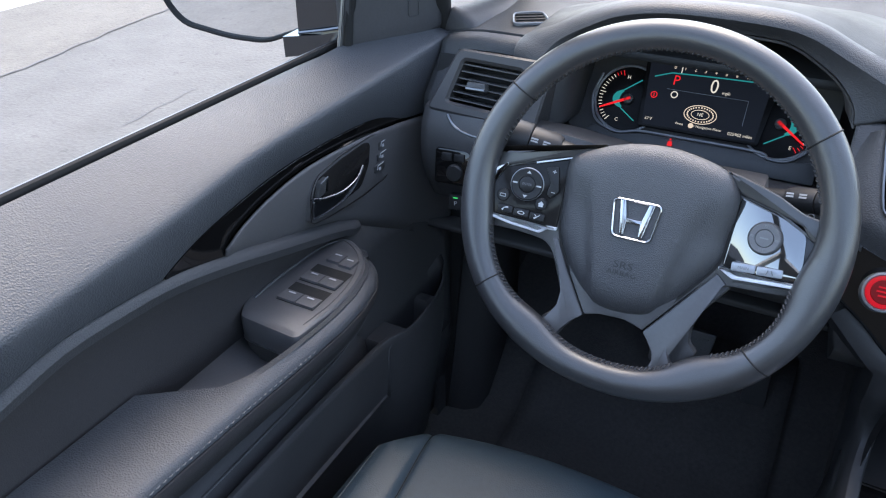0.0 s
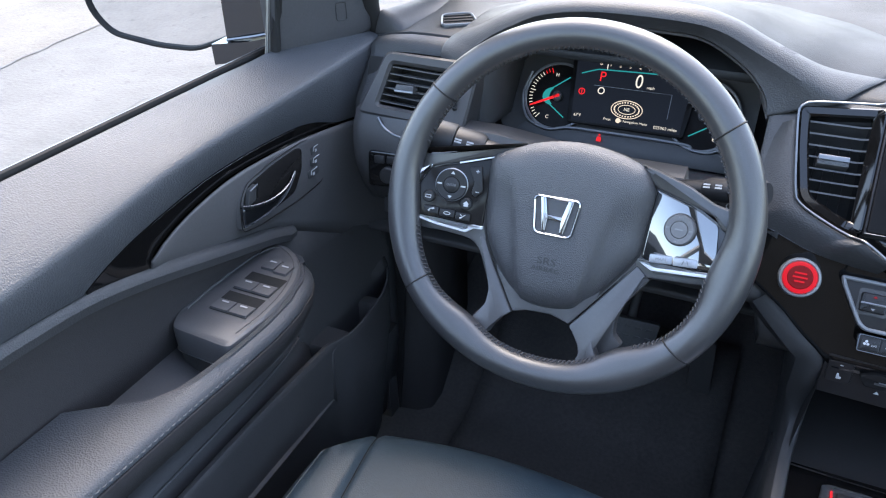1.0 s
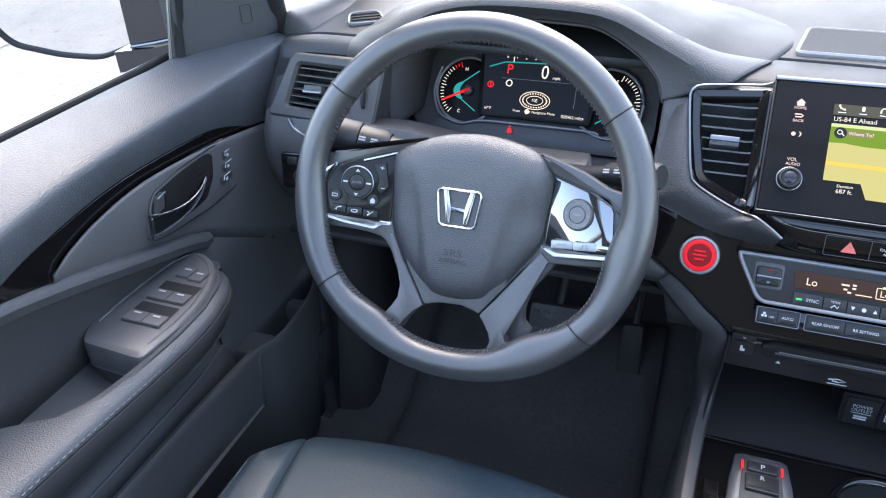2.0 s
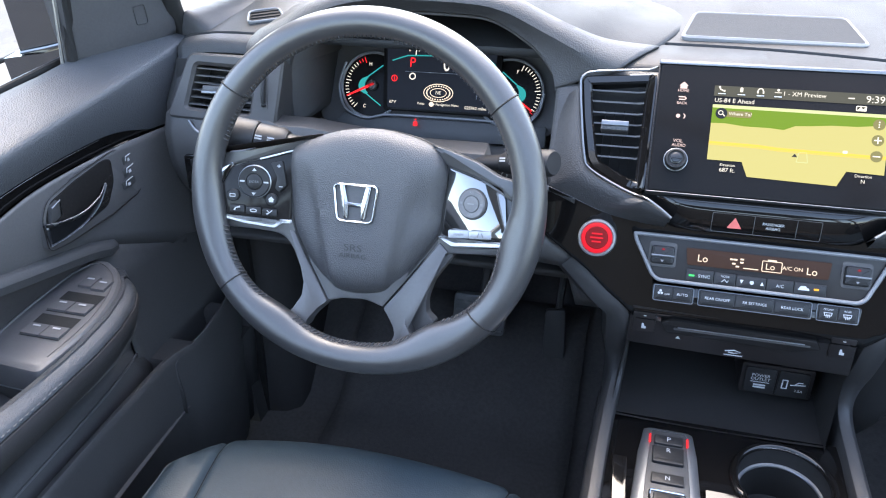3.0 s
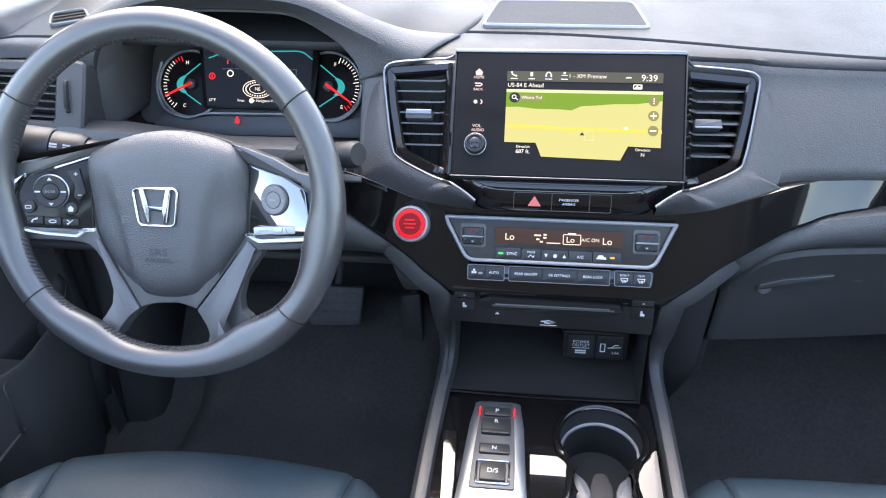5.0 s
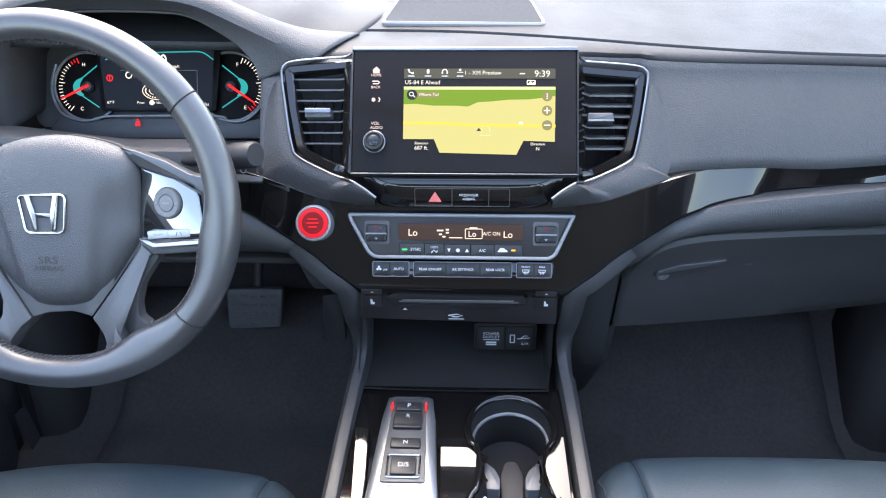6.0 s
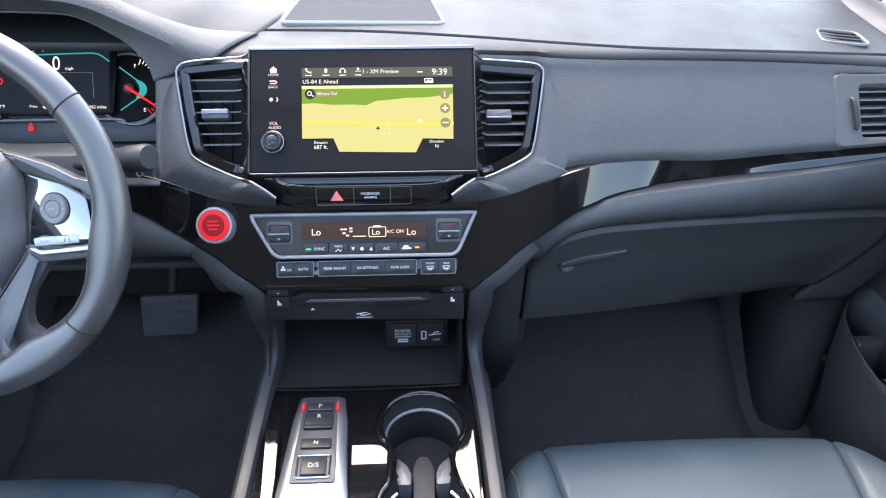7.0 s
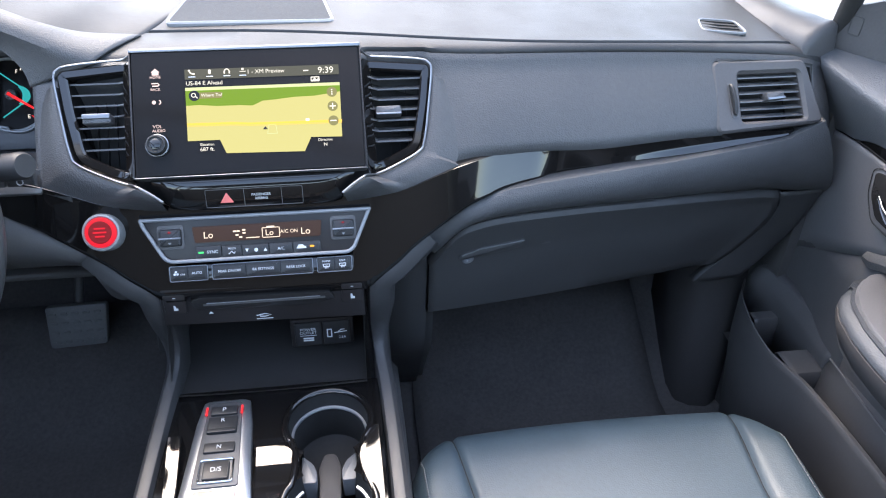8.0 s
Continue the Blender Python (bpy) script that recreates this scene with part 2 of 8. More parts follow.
def dome(fr, poly, heights, depth=0.0):
    """A cushion over the outline: heights are (scale, height) from the edge to the middle."""
    if area(poly) < 0:
        poly = poly[::-1]
    cx, cy = sum(p[0] for p in poly) / len(poly), sum(p[1] for p in poly) / len(poly)
    n = len(poly)
    V, F = [], []
    rows = [(1.0, heights[0][1] - depth)] + list(heights) if depth else list(heights)
    for s, h in rows:
        V += [fr.at(cx + (p[0] - cx) * s, cy + (p[1] - cy) * s, h) for p in poly]
    for k in range(len(rows) - 1):
        for i in range(n):
            j = (i + 1) % n
            F.append([k * n + i, k * n + j, (k + 1) * n + j, (k + 1) * n + i])
    V.append(fr.at(cx, cy, rows[-1][1]))
    k = (len(rows) - 1) * n
    F += [[k + i, k + (i + 1) % n, len(V) - 1] for i in range(n)]
    return V, F


def frame_ring(fr, outer, width, depth, lift=0.0, bevel=0.001):
    """A picture-frame: the outline with a hole inset by width."""
    if area(outer) < 0:
        outer = outer[::-1]
    rings = [(outer, lift - depth), (outer, lift - bevel), (inset(outer, bevel), lift), (inset(outer, width - bevel), lift),
             (inset(outer, width), lift - bevel), (inset(outer, width), lift - depth)]
    n = len(outer)
    V, F = [], []
    for pl, h in rings:
        V += [fr.at(p[0], p[1], h) for p in pl]
    m = len(rings)
    for k in range(m):
        for i in range(n):
            j = (i + 1) % n
            F.append([k * n + i, k * n + j, ((k + 1) % m) * n + j, ((k + 1) % m) * n + i])
    return V, F


def rect(u0, v0, u1, v1, r=0.0, k=3):
    p = [(u0, v0), (u1, v0), (u1, v1), (u0, v1)]
    return rounded(p, r, k) if r else p


def disc(u, v, r, k=28, ry=None):
    ry = ry or r
    return [(u + r * math.cos(2 * math.pi * i / k), v + ry * math.sin(2 * math.pi * i / k)) for i in range(k)]


def loft(rows, closed=False, caps=False):
    """A skin over rows of points; closed: each row is a ring."""
    n = len(rows[0])
    V = [p for r in rows for p in r]
    F = []
    for k in range(len(rows) - 1):
        for i in range(n if closed else n - 1):
            j = (i + 1) % n
            F.append([k * n + i, k * n + j, (k + 1) * n + j, (k + 1) * n + i])
    if caps:
        F.append(list(range(n)))
        F.append(list(range((len(rows) - 1) * n, len(rows) * n)))
    return V, F


def tube(path, r, seg=10, closed=False, flat=1.0, up=(0, 0, 1)):
    """A round bar along the path; r is a number or a number for each point; flat squeezes it along up."""
    pts = [Vector(p) for p in path]
    n = len(pts)
    rs = r if isinstance(r, (list, tuple)) else [r] * n
    rows = []
    for i, p in enumerate(pts):
        a = pts[i - 1] if (i or closed) else p
        b = pts[(i + 1) % n] if (i < n - 1 or closed) else p
        t = (b - a).normalized()
        s = t.cross(Vector(up))
        if s.length < 1e-4:
            s = t.cross(Vector((1, 0, 0)))
        s.normalize()
        w = s.cross(t)
        rows.append([p + (s * math.cos(2 * math.pi * k / seg) + w * flat * math.sin(2 * math.pi * k / seg)) * rs[i] for k in range(seg)])
    if closed:
        rows.append(rows[0])
        return loft(rows, True)
    return loft(rows, True, True)


def turn(fr, prof, seg=40):
    """A turned form about the frame's n axis at (0, 0): prof is (radius, height)."""
    rows = [[fr.at(r * math.cos(2 * math.pi * k / seg), r * math.sin(2 * math.pi * k / seg), h) for k in range(seg)] for r, h in prof]
    return loft(rows, True)


def spline(pts, k=6):
    """A smooth curve through the points."""
    P = [Vector(p) for p in pts]
    P = [P[0] * 2 - P[1]] + P + [P[-1] * 2 - P[-2]]
    out = []
    for i in range(1, len(P) - 2):
        a, b, c, d = P[i - 1:i + 3]
        for j in range(k):
            t = j / k
            out.append(0.5 * (2 * b + (c - a) * t + (2 * a - 5 * b + 4 * c - d) * t * t + (3 * b - a - 3 * c + d) * t ** 3))
    return out + [P[-2]]


def curve_at(x, table):
    """Smooth interpolation in a table of (x, value)."""
    if x <= table[0][0]:
        return table[0][1]
    for (a, p), (b, q) in zip(table, table[1:]):
        if x <= b:
            t = (x - a) / (b - a)
            return p + (q - p) * t
    return table[-1][1]


def step(x):
    x = min(1.0, max(0.0, x))
    return x * x * (3 - 2 * x)


def words(text, fr, u, v, size, lift, align='CENTER', stretch=1.0):
    """Lettering on a frame, as mesh data."""
    c = bpy.data.curves.new("lettering", 'FONT')
    c.body, c.size, c.align_x, c.align_y, c.extrude = text, size, align, 'CENTER', 0.0
    c.resolution_u = 3
    o = bpy.data.objects.new("lettering", c)
    scene.collection.objects.link(o)
    dg = bpy.context.evaluated_depsgraph_get()
    me = bpy.data.meshes.new_from_object(o.evaluated_get(dg))
    data = ([fr.at(u + p.co.x * stretch, v + p.co.y, lift) for p in me.vertices], [list(q.vertices) for q in me.polygons])
    bpy.data.objects.remove(o)
    bpy.data.curves.remove(c)
    bpy.data.meshes.remove(me)
    return data


def bars(fr, u, v, w, h, lift, rows=1):
    """Plain bars in place of small lettering."""
    out = []
    for k in range(rows):
        vv = v - k * h * 1.6
        out.append(plate(fr, rect(u - w / 2, vv - h / 2, u + w / 2, vv + h / 2), 0.0003, 0, lift))
    return join(*out)

# ---- ground and cabin shell ----
gv = []
gf = []
R0 = [0, 3, 8, 20, 60, 200, 900]
for i, r in enumerate(R0[1:]):
    gv += [(r * math.cos(a * math.pi / 12), r * math.sin(a * math.pi / 12), 0) for a in range(24)]
for i in range(len(R0) - 2):
    gf += [[i * 24 + a, i * 24 + (a + 1) % 24, (i + 1) * 24 + (a + 1) % 24, (i + 1) * 24 + a] for a in range(24)]
gf.append(list(range(24)))
tagged(part("ground", (gv, gf), ASPHALT, smooth=False), "pale sunlit worn concrete of a parking lot", "ground", kind="structure")
JOINT = material("dark_joint_filler", (0.10, 0.10, 0.10), 0.9)


def crack(pts, w):
    P = spline(pts, 10)
    rows = []
    for i, p in enumerate(P):
        t = (P[min(i + 1, len(P) - 1)] - P[max(i - 1, 0)]).normalized()
        s = Vector((-t.y, t.x, 0)) * w * (0.6 + 0.8 * noise.noise(p * 3.1) ** 2)
        j = Vector((noise.noise(p * 5), noise.noise(p * 5 + Vector((9, 0, 0))), 0)) * 0.03
        rows.append([p + s + j, p - s + j])
    return loft(rows)


for pts, w in (([(-4.20, -0.6, 0.006), (-4.45, 1.0, 0.006), (-4.657, 2.497, 0.006), (-4.69, 2.71, 0.006), (-4.724, 2.94, 0.006), (-4.838, 3.49, 0.006), (-4.911, 4.10, 0.006), (-4.95, 4.41, 0.006), (-5.10, 6.0, 0.006), (-5.4, 9.0, 0.006)], 0.011),
               ([(-3.79, 3.27, 0.004), (-3.66, 3.36, 0.004), (-3.49, 3.43, 0.004), (-3.376, 3.51, 0.004)], 0.004),
               ([(-3.387, 2.33, 0.004), (-3.412, 2.50, 0.004), (-3.44, 2.67, 0.004), (-3.44, 2.885, 0.004)], 0.005),
               ([(-3.233, 3.23, 0.004), (-3.294, 3.465, 0.004), (-3.301, 3.673, 0.004)], 0.007)):
    tagged(part("ground_joint", crack(pts, w), JOINT, smooth=False), "thin dark crack in the pale concrete", "crack", kind="structure")
# older slab beyond the long joint; sunlight further out painted as a paler strip
BROWN = asphalt("worn_brown_concrete", (0.083, 0.076, 0.065, 1), (0.137, 0.125, 0.108, 1))
SUNLIT = asphalt("sunlit_ground_colour", (0.24, 0.232, 0.216, 1), (0.335, 0.328, 0.308, 1))
edge_ = [(-4.20, -0.6), (-4.45, 1.0), (-4.657, 2.497), (-4.724, 2.94), (-4.838, 3.49), (-4.911, 4.10), (-5.10, 6.0), (-5.4, 9.0)]
tagged(part("ground_slab", ([(x, y, 0.003) for x, y in edge_] + [(-6.06, 9.0, 0.003), (-6.06, -0.6, 0.003)], [list(range(10))]), BROWN, smooth=False), "worn brownish concrete slab beyond the joint", "ground", kind="structure")
tagged(part("pavement", ([(-6.06, -12, 0.004), (-6.06, 30, 0.004), (-14, 30, 0.004), (-14, -12, 0.004)], [[0, 1, 2, 3]]), SUNLIT, smooth=False), "sunlight on the ground further out, painted as a paler strip", "pavement", kind="structure")


def slab(name, pts, t, mat, label, cat="wall"):
    """A sheet through corner points with thickness."""
    return tagged(part(name, ([Vector(p) for p in pts], [list(range(len(pts)))]), mat, thick=t, smooth=False), label, cat, kind="structure")


ROOF_Z = 1.70
# Unseen roof; its opening is added to light the cabin from above.
rv = [(-0.68, 0.36), (0.68, 0.36), (0.68, -2.5), (-0.68, -2.5), (-0.58, 0.28), (0.58, 0.28), (0.58, -0.70), (-0.58, -0.70)]
tagged(part("ceiling", ([(a, b, ROOF_Z) for a, b in rv], [[0, 1, 5, 4], [1, 2, 6, 5], [2, 3, 7, 6], [3, 0, 4, 7]]), LINER, thick=0.04, smooth=False), "unseen light fabric headliner with an opening added to let in light", "ceiling", kind="structure")
for s, nm in ((-1, "wall_west"), (1, "wall_east")):
    slab(nm, [(s * 0.90, -0.35, 1.12), (s * 0.92, -2.7, 1.12), (s * 0.92, -2.7, 0.40), (s * 0.90, -0.35, 0.40)], 0.03, HARD, "plain dark side trim of the rear cabin")
    for y, w in ((-0.62, 0.13), (-1.45, 0.16), (-2.45, 0.20)):
        slab("roof_pillar", [(s * 0.90, y, 1.12), (s * 0.90, y - w, 1.12), (s * 0.68, y - w, ROOF_Z), (s * 0.68, y, ROOF_Z)], 0.03, PILLAR, "light roof pillar trim between the side windows", "pillar")
# Added out of view: keeps rear light off the dash and its gloss.
slab("wall_south", [(-0.86, -0.95, 0.40), (0.86, -0.95, 0.40), (0.86, -0.95, 1.30), (-0.86, -0.95, 1.30)], 0.03, material("grey_rear_block", (0.060, 0.059, 0.057), 0.8), "unseen dark screen added behind the front cabin to block rear light")
slab("wall_north", [(-0.95, 1.42, 0.35), (0.95, 1.42, 0.35), (0.95, 1.42, 1.14), (-0.95, 1.42, 1.14)], 0.03, DARK, "dark firewall behind the dashboard")
for s in (-1, 1):
    dz_, low_, in_ = (0.0, 0.36, 0.800) if s < 0 else (-0.04, 0.84, 0.765)
    slab("door_seal", [(s * in_, 0.972, low_), (s * 0.94, 0.972, low_), (s * 0.94, 0.972, 1.150 + dz_), (s * 0.775, 0.972, 1.150 + dz_), (s * 0.735, 0.972, 1.120 + dz_)], 0.01, RUBBER, "black rubber door seal beside the dashboard", "seal")
    slab("kick_panel", [(s * 0.80, 0.93, 0.36), (s * 0.80, 0.93, 1.10), (s * 0.80, 1.42, 1.14), (s * 0.76, 1.42, 0.36)], 0.02, DARK, "dark footwell side panel", "panel")


# smooth trims round the feet of the front pillars
for s in (-1, 1):
    kick = []
    for k in range(13):
        t = k / 12
        z = 0.33 + (0.47 if s > 0 else 0.55) * t
        x0, x1 = (0.712 - 0.012 * t * t, 0.800) if s > 0 else (0.735, 0.825)
        y0 = 0.962 + 0.035 * t
        kick.append([(s * x, y, z) for x, y in ((x0 + 0.02, 1.20), (x0 + 0.004, y0 + 0.10), (x0, y0 + 0.055), (x0 + 0.008, y0 + 0.022), (x0 + 0.028, y0 + 0.006), (x0 + 0.058, y0), (x1 - 0.02, y0 + 0.004), (x1, y0 + 0.020), (x1 + 0.004, y0 + 0.10))])
    tagged(part("kick_trim", loft(kick), INSERT, label="rounded dark trim at the footwell side", thick=0.003), category="trim", kind="structure")


def screen_pillar(s):
    """The slanting front roof pillar, far ahead beside the windscreen."""
    a, b = Vector((s * 0.83, 1.36, 1.14)), Vector((s * 0.66, 0.44, 1.72))
    return tube([a.lerp(b, k / 8) for k in range(9)], 0.045, 12, flat=0.7)


def corner_garnish(s, dz):
    """Grey ledge along the side of the dash top, below the quarter window."""
    inn = spline([(0.739, 0.947, 1.085), (0.737, 0.952, 1.128), (0.728, 0.985, 1.134), (0.712, 1.06, 1.138), (0.690, 1.20, 1.138), (0.66, 1.41, 1.145)], 5)
    out = spline([(0.792, 0.962, 1.095), (0.792, 0.968, 1.150), (0.790, 0.99, 1.152), (0.786, 1.06, 1.146), (0.782, 1.20, 1.142), (0.78, 1.41, 1.15)], 5)
    rows = []
    for a, b_ in zip(inn, out):
        row = []
        for t, h in ((-0.02, -0.02), (0.0, 0.001), (0.15, 0.010), (0.45, 0.014), (0.8, 0.012), (0.97, 0.004), (1.03, -0.012), (1.06, -0.06)):
            p = a.lerp(b_, t)
            row.append((s * p.x, p.y, p.z + h + dz))
        rows.append(row)
    return loft(rows)


for s in (-1, 1):
    tagged(part("front_pillar", screen_pillar(s), HARD, label="dark front roof pillar beside the windscreen"), category="pillar", kind="structure")
    tagged(part("corner_ledge", corner_garnish(s, 0.030 if s < 0 else 0.0), CORNER, label="grey ledge along the dashboard corner", thick=0.004), category="trim", kind="structure")
    tagged(part("window_bar", tube([(s * 0.805, 0.985, 1.13), (s * 0.785, 0.93, 1.30), (s * 0.72, 0.62, 1.60)], 0.014, 10), RUBBER, label="black bar of the quarter window"), category="window bar", kind="structure")

# floor
FLOOR_Z = 0.40
fl = []
for x in np.linspace(-0.92, 0.92, 24):
    fl.append([(x, y, FLOOR_Z + (0.16 if abs(x) < 0.12 else 0.0) + 0.006 * noise.noise((x * 4, y * 4, 0)) + max(0.0, y - 1.0) ** 1.0 * 0.55) for y in np.linspace(-2.7, 1.42, 40)])
tagged(part("floor", loft(fl), CARPET, thick=0.03), "black carpeted cabin floor rising into the footwell", "floor", kind="structure")

# ---- dashboard ----
dash = thing("dashboard", (0, 1.0, 0.95), "black grained dashboard with gloss black trim across the cabin", "dashboard")


def top_z(x):
    return 1.178 - (0.034 if x > 0 else 0.003) * (abs(x) / 0.65) ** 2


def side_shift(x):
    a = max(0.0, abs(x) - 0.18) / 0.5
    return (0.08 if x > 0 else 0.03) * a ** 1.2


def face_y(x, z):
    if z > 1.033:
        return 0.789 + side_shift(x) + 0.75 * (z - 1.033)
    return 0.789 + side_shift(x) + 0.30 * (1.033 - z) + 2.0 * max(0.0, 0.945 - z) ** 2


TRIM_UP = [(0.0, 1.072), (0.09, 1.034), (0.13, 1.028), (0.16, 1.031), (0.18, 1.036), (0.208, 1.046), (0.243, 1.0555), (0.28, 1.0590), (0.339, 1.0585), (0.40, 1.054), (0.44, 1.052), (0.535, 1.051), (0.63, 1.047), (0.713, 1.041)]
TRIM_LO = [(0.122, 0.915), (0.14, 0.930), (0.16, 0.945), (0.18, 0.963), (0.203, 0.979), (0.227, 0.994), (0.251, 1.007), (0.275, 1.015), (0.30, 1.021), (0.375, 1.0265), (0.45, 1.0280), (0.533, 1.029), (0.62, 1.032), (0.689, 1.0345), (0.713, 1.0365)]
GLOVE_TOP = [(0.20, 0.900), (0.22, 0.925), (0.24, 0.955), (0.262, 0.968), (0.307, 0.974), (0.40, 0.970), (0.471, 0.964), (0.60, 0.951), (0.735, 0.934), (0.82, 0.922)]


def smooth_table(tab):
    P = spline([(a, b, 0) for a, b in tab], 5)
    return [(p.x, p.y) for p in P]


TRIM_UP, TRIM_LO, GLOVE_TOP = smooth_table(TRIM_UP), smooth_table(TRIM_LO), smooth_table(GLOVE_TOP)

# top pad from the windscreen to the seam, then the upper face down to the gloss trim


def edge_y(x):
    return face_y(x, top_z(x) - 0.02) + 0.002


SEAM_Y = smooth_table([(-0.22, 0.985), (-0.18, 0.972), (-0.138, 0.966), (-0.012, 0.959), (0.133, 0.938), (0.22, 0.924), (0.311, 0.916), (0.38, 0.917), (0.45, 0.923), (0.53, 0.9335), (0.614, 0.946), (0.70, 0.964), (0.80, 0.992)])


def seam_off(x):
    if x < -0.22:
        return 0.030
    return max(0.009, curve_at(x, SEAM_Y) - edge_y(x))


RECESS = [(-0.30, 0.0), (0.122, 0.0), (0.134, 0.017), (0.205, 0.017), (0.216, 0.009), (0.25, 0.004), (0.30, 0.0)]


def corner_drop(x):
    return -0.018 * (max(0.0, abs(x) - 0.70) / 0.10) ** 2


def roll(x):
    """The rolled edge between the top pad's seam and the face."""
    zt, ye, o, dz = top_z(x), edge_y(x), seam_off(x), corner_drop(x)
    q = curve_at(x, RECESS)
    return [(x, ye + o - 0.0015, zt - 0.0110 + dz), (x, ye + o - 0.0022, zt - 0.0035 + dz), (x, ye + o - 0.0040, zt - 0.0022 + dz), (x, ye + o * 0.50 + q * 0.1, zt - 0.0034 + dz), (x, ye + o * 0.24 + q * 0.5, zt - 0.0062 + dz), (x, ye + o * 0.09 + q * 0.85, zt - 0.0115 + dz), (x, ye + q, zt - 0.0200 + dz)]


tops = []
for x in np.linspace(-0.80, 0.80, 65):
    x = float(x)
    zt, ye, o, dz = top_z(x), edge_y(x), seam_off(x), corner_drop(x)
    s0 = ye + o
    tops.append([(x, 1.42, zt + 0.030 + dz), (x, 1.25, zt + 0.020 + dz), (x, s0 + 0.5 * (1.25 - s0), zt + 0.010 + dz), (x, s0 + 0.2 * (1.25 - s0), zt + 0.004 + dz), (x, s0 + 0.02, zt + dz), (x, s0 + 0.0035, zt - 0.0012 + dz), (x, s0 + 0.0020, zt - 0.0035 + dz), (x, s0 + 0.0018, zt - 0.011 + dz)])
part("top_pad", loft(tops), TOPPAD, dash, "dark grey grained top pad", thick=0.006)
face_cols = []
for x in [float(q) for q in np.linspace(-0.238, 0.205, 40)] + [float(q) for q in np.linspace(0.214, 0.598, 34)] + [0.600, 0.602, 0.64, 0.68, 0.72, 0.745, 0.7455, 0.772]:
    low = top_z(x) - 0.024 if 0.601 < x < 0.7452 else curve_at(x, TRIM_UP)
    dip = -0.030 * (max(0.0, -0.185 - x) / 0.053) ** 2
    row = [(p[0], p[1], p[2] + dip) for p in roll(x)]
    _, ya, za = row[-1]
    if x < 0.21:
        low = za - 0.10
    y0 = face_y(x, low)
    for k in range(1, 8):
        t = k / 7
        y_ = ya + 0.012 * min(1, 2 * t) if x < 0.21 else ya + (y0 + curve_at(x, RECESS) - ya) * t - 0.005 * min(1.0, (x - 0.21) / 0.08) * math.sin(math.pi * t)
        row.append((x, y_, za + (low - za) * t))
    face_cols.append(row)
part("edge_roll", loft([c_[:6] for c_ in face_cols]), TOPPAD, dash, "rolled front edge of the top pad", thick=0.004)
part("upper_face", loft([c_[5:] for c_ in face_cols]), SOFT, dash, thick=0.006)
lf = []
for x in np.linspace(-0.241, -0.205, 8):
    x = float(x)
    ya, za = edge_y(x) - 0.004, top_z(x) - 0.030
    lo_ = curve_at(-x, TRIM_UP) - 0.004
    lf.append([(x, ya + 0.02, za + 0.008), (x, ya + 0.006, za + 0.006)] + [(x, face_y(x, za + (lo_ - za) * k / 6), za + (lo_ - za) * k / 6) for k in range(7)])
part("upper_face", loft(lf), SOFT, dash, thick=0.005)

S = Frame((0, 0.79, 1.073), 39.2)


def fascia_y(x, z):
    """Depth of the gloss fascia, one gently leaning sheet that turns into the trim strip to the side."""
    ax = abs(x)
    w = min(1.0, max(0.0, (ax - 0.12) / 0.22))
    w = w * w * (3 - 2 * w)
    top = 1.040 + (curve_at(ax, TRIM_UP) - 1.040) * w
    lean = 0.17 * step((x - 0.245) / 0.04) * (1 - step((x - 0.335) / 0.03))
    return 0.797 + (face_y(ax, top) + 0.003 - 0.797) * w - 0.29 * max(-0.01, top - z) - lean * (1.036 - z)


def depth_to(fun, u, v, lift=0.0):
    """The depth from the display plane to a surface y(x, z) at (u, v)."""
    n = 0.0
    for _ in range(14):
        p = S.at(u, v, n)
        n += (p.y - fun(p.x, p.z)) / S.n.y * -0.8
    return n + lift


def warp(u):
    """The centre vents sit a little behind the display."""
    return (-0.028 if u > 0 else -0.012) * min(1.0, max(0.0, (abs(u) - 0.126) / 0.012))


def vent_arm(s):
    """Padded arm that wraps the outer side of a centre vent and ends in a point below the display."""
    o = [(0.2125, 0.108), (0.2095, 0.085), (0.2060, 0.062), (0.1985, 0.028), (0.1880, 0.013), (0.153, -0.004), (0.130, -0.0125), (0.112, -0.0225), (0.099, -0.0325)]
    i = [(0.228, 0.106), (0.236, 0.085), (0.246, 0.050), (0.248, 0.014), (0.238, -0.0065), (0.205, -0.0205), (0.175, -0.0300), (0.139, -0.0348), (0.104, -0.0372)]
    if s < 0:
        i = [(min(a, 0.241), c) for a, c in i]
    o, i = spline([(a, c, 0) for a, c in o], 5), spline([(a, c, 0) for a, c in i], 5)
    rows = []
    for a, c in zip(o, i):
        row = []
        na = warp(s * a.x) + 0.003
        nb = depth_to(face_y, s * c.x, c.y) - curve_at(s * c.x, RECESS) * 0.8 if c.y > 0.0 else depth_to(fascia_y, s * c.x, c.y)
        for t in (-0.02, 0.0, 0.06, 0.18, 0.34, 0.5, 0.66, 0.82, 0.93, 1.0, 1.06):
            q = min(1.0, max(0.0, t))
            p = a.lerp(c, q)
            e = q * q * (3 - 2 * q)
            h = 0.0040 * math.sin(math.pi * q) ** 0.8 * (1 - 0.6 * q) - 0.0025 * q ** 3 + (-0.03 if t < 0 else 0.0) + (-0.015 if t > 1 else 0.0) - (0.002 if t == 1.0 else 0.0)
            row.append(S.at(s * p.x, p.y, na + (nb - na) * e + h))
        rows.append(row)
    return loft(rows)


for s in (-1, 1):
    part("vent_arm", vent_arm(s), SOFT, dash)

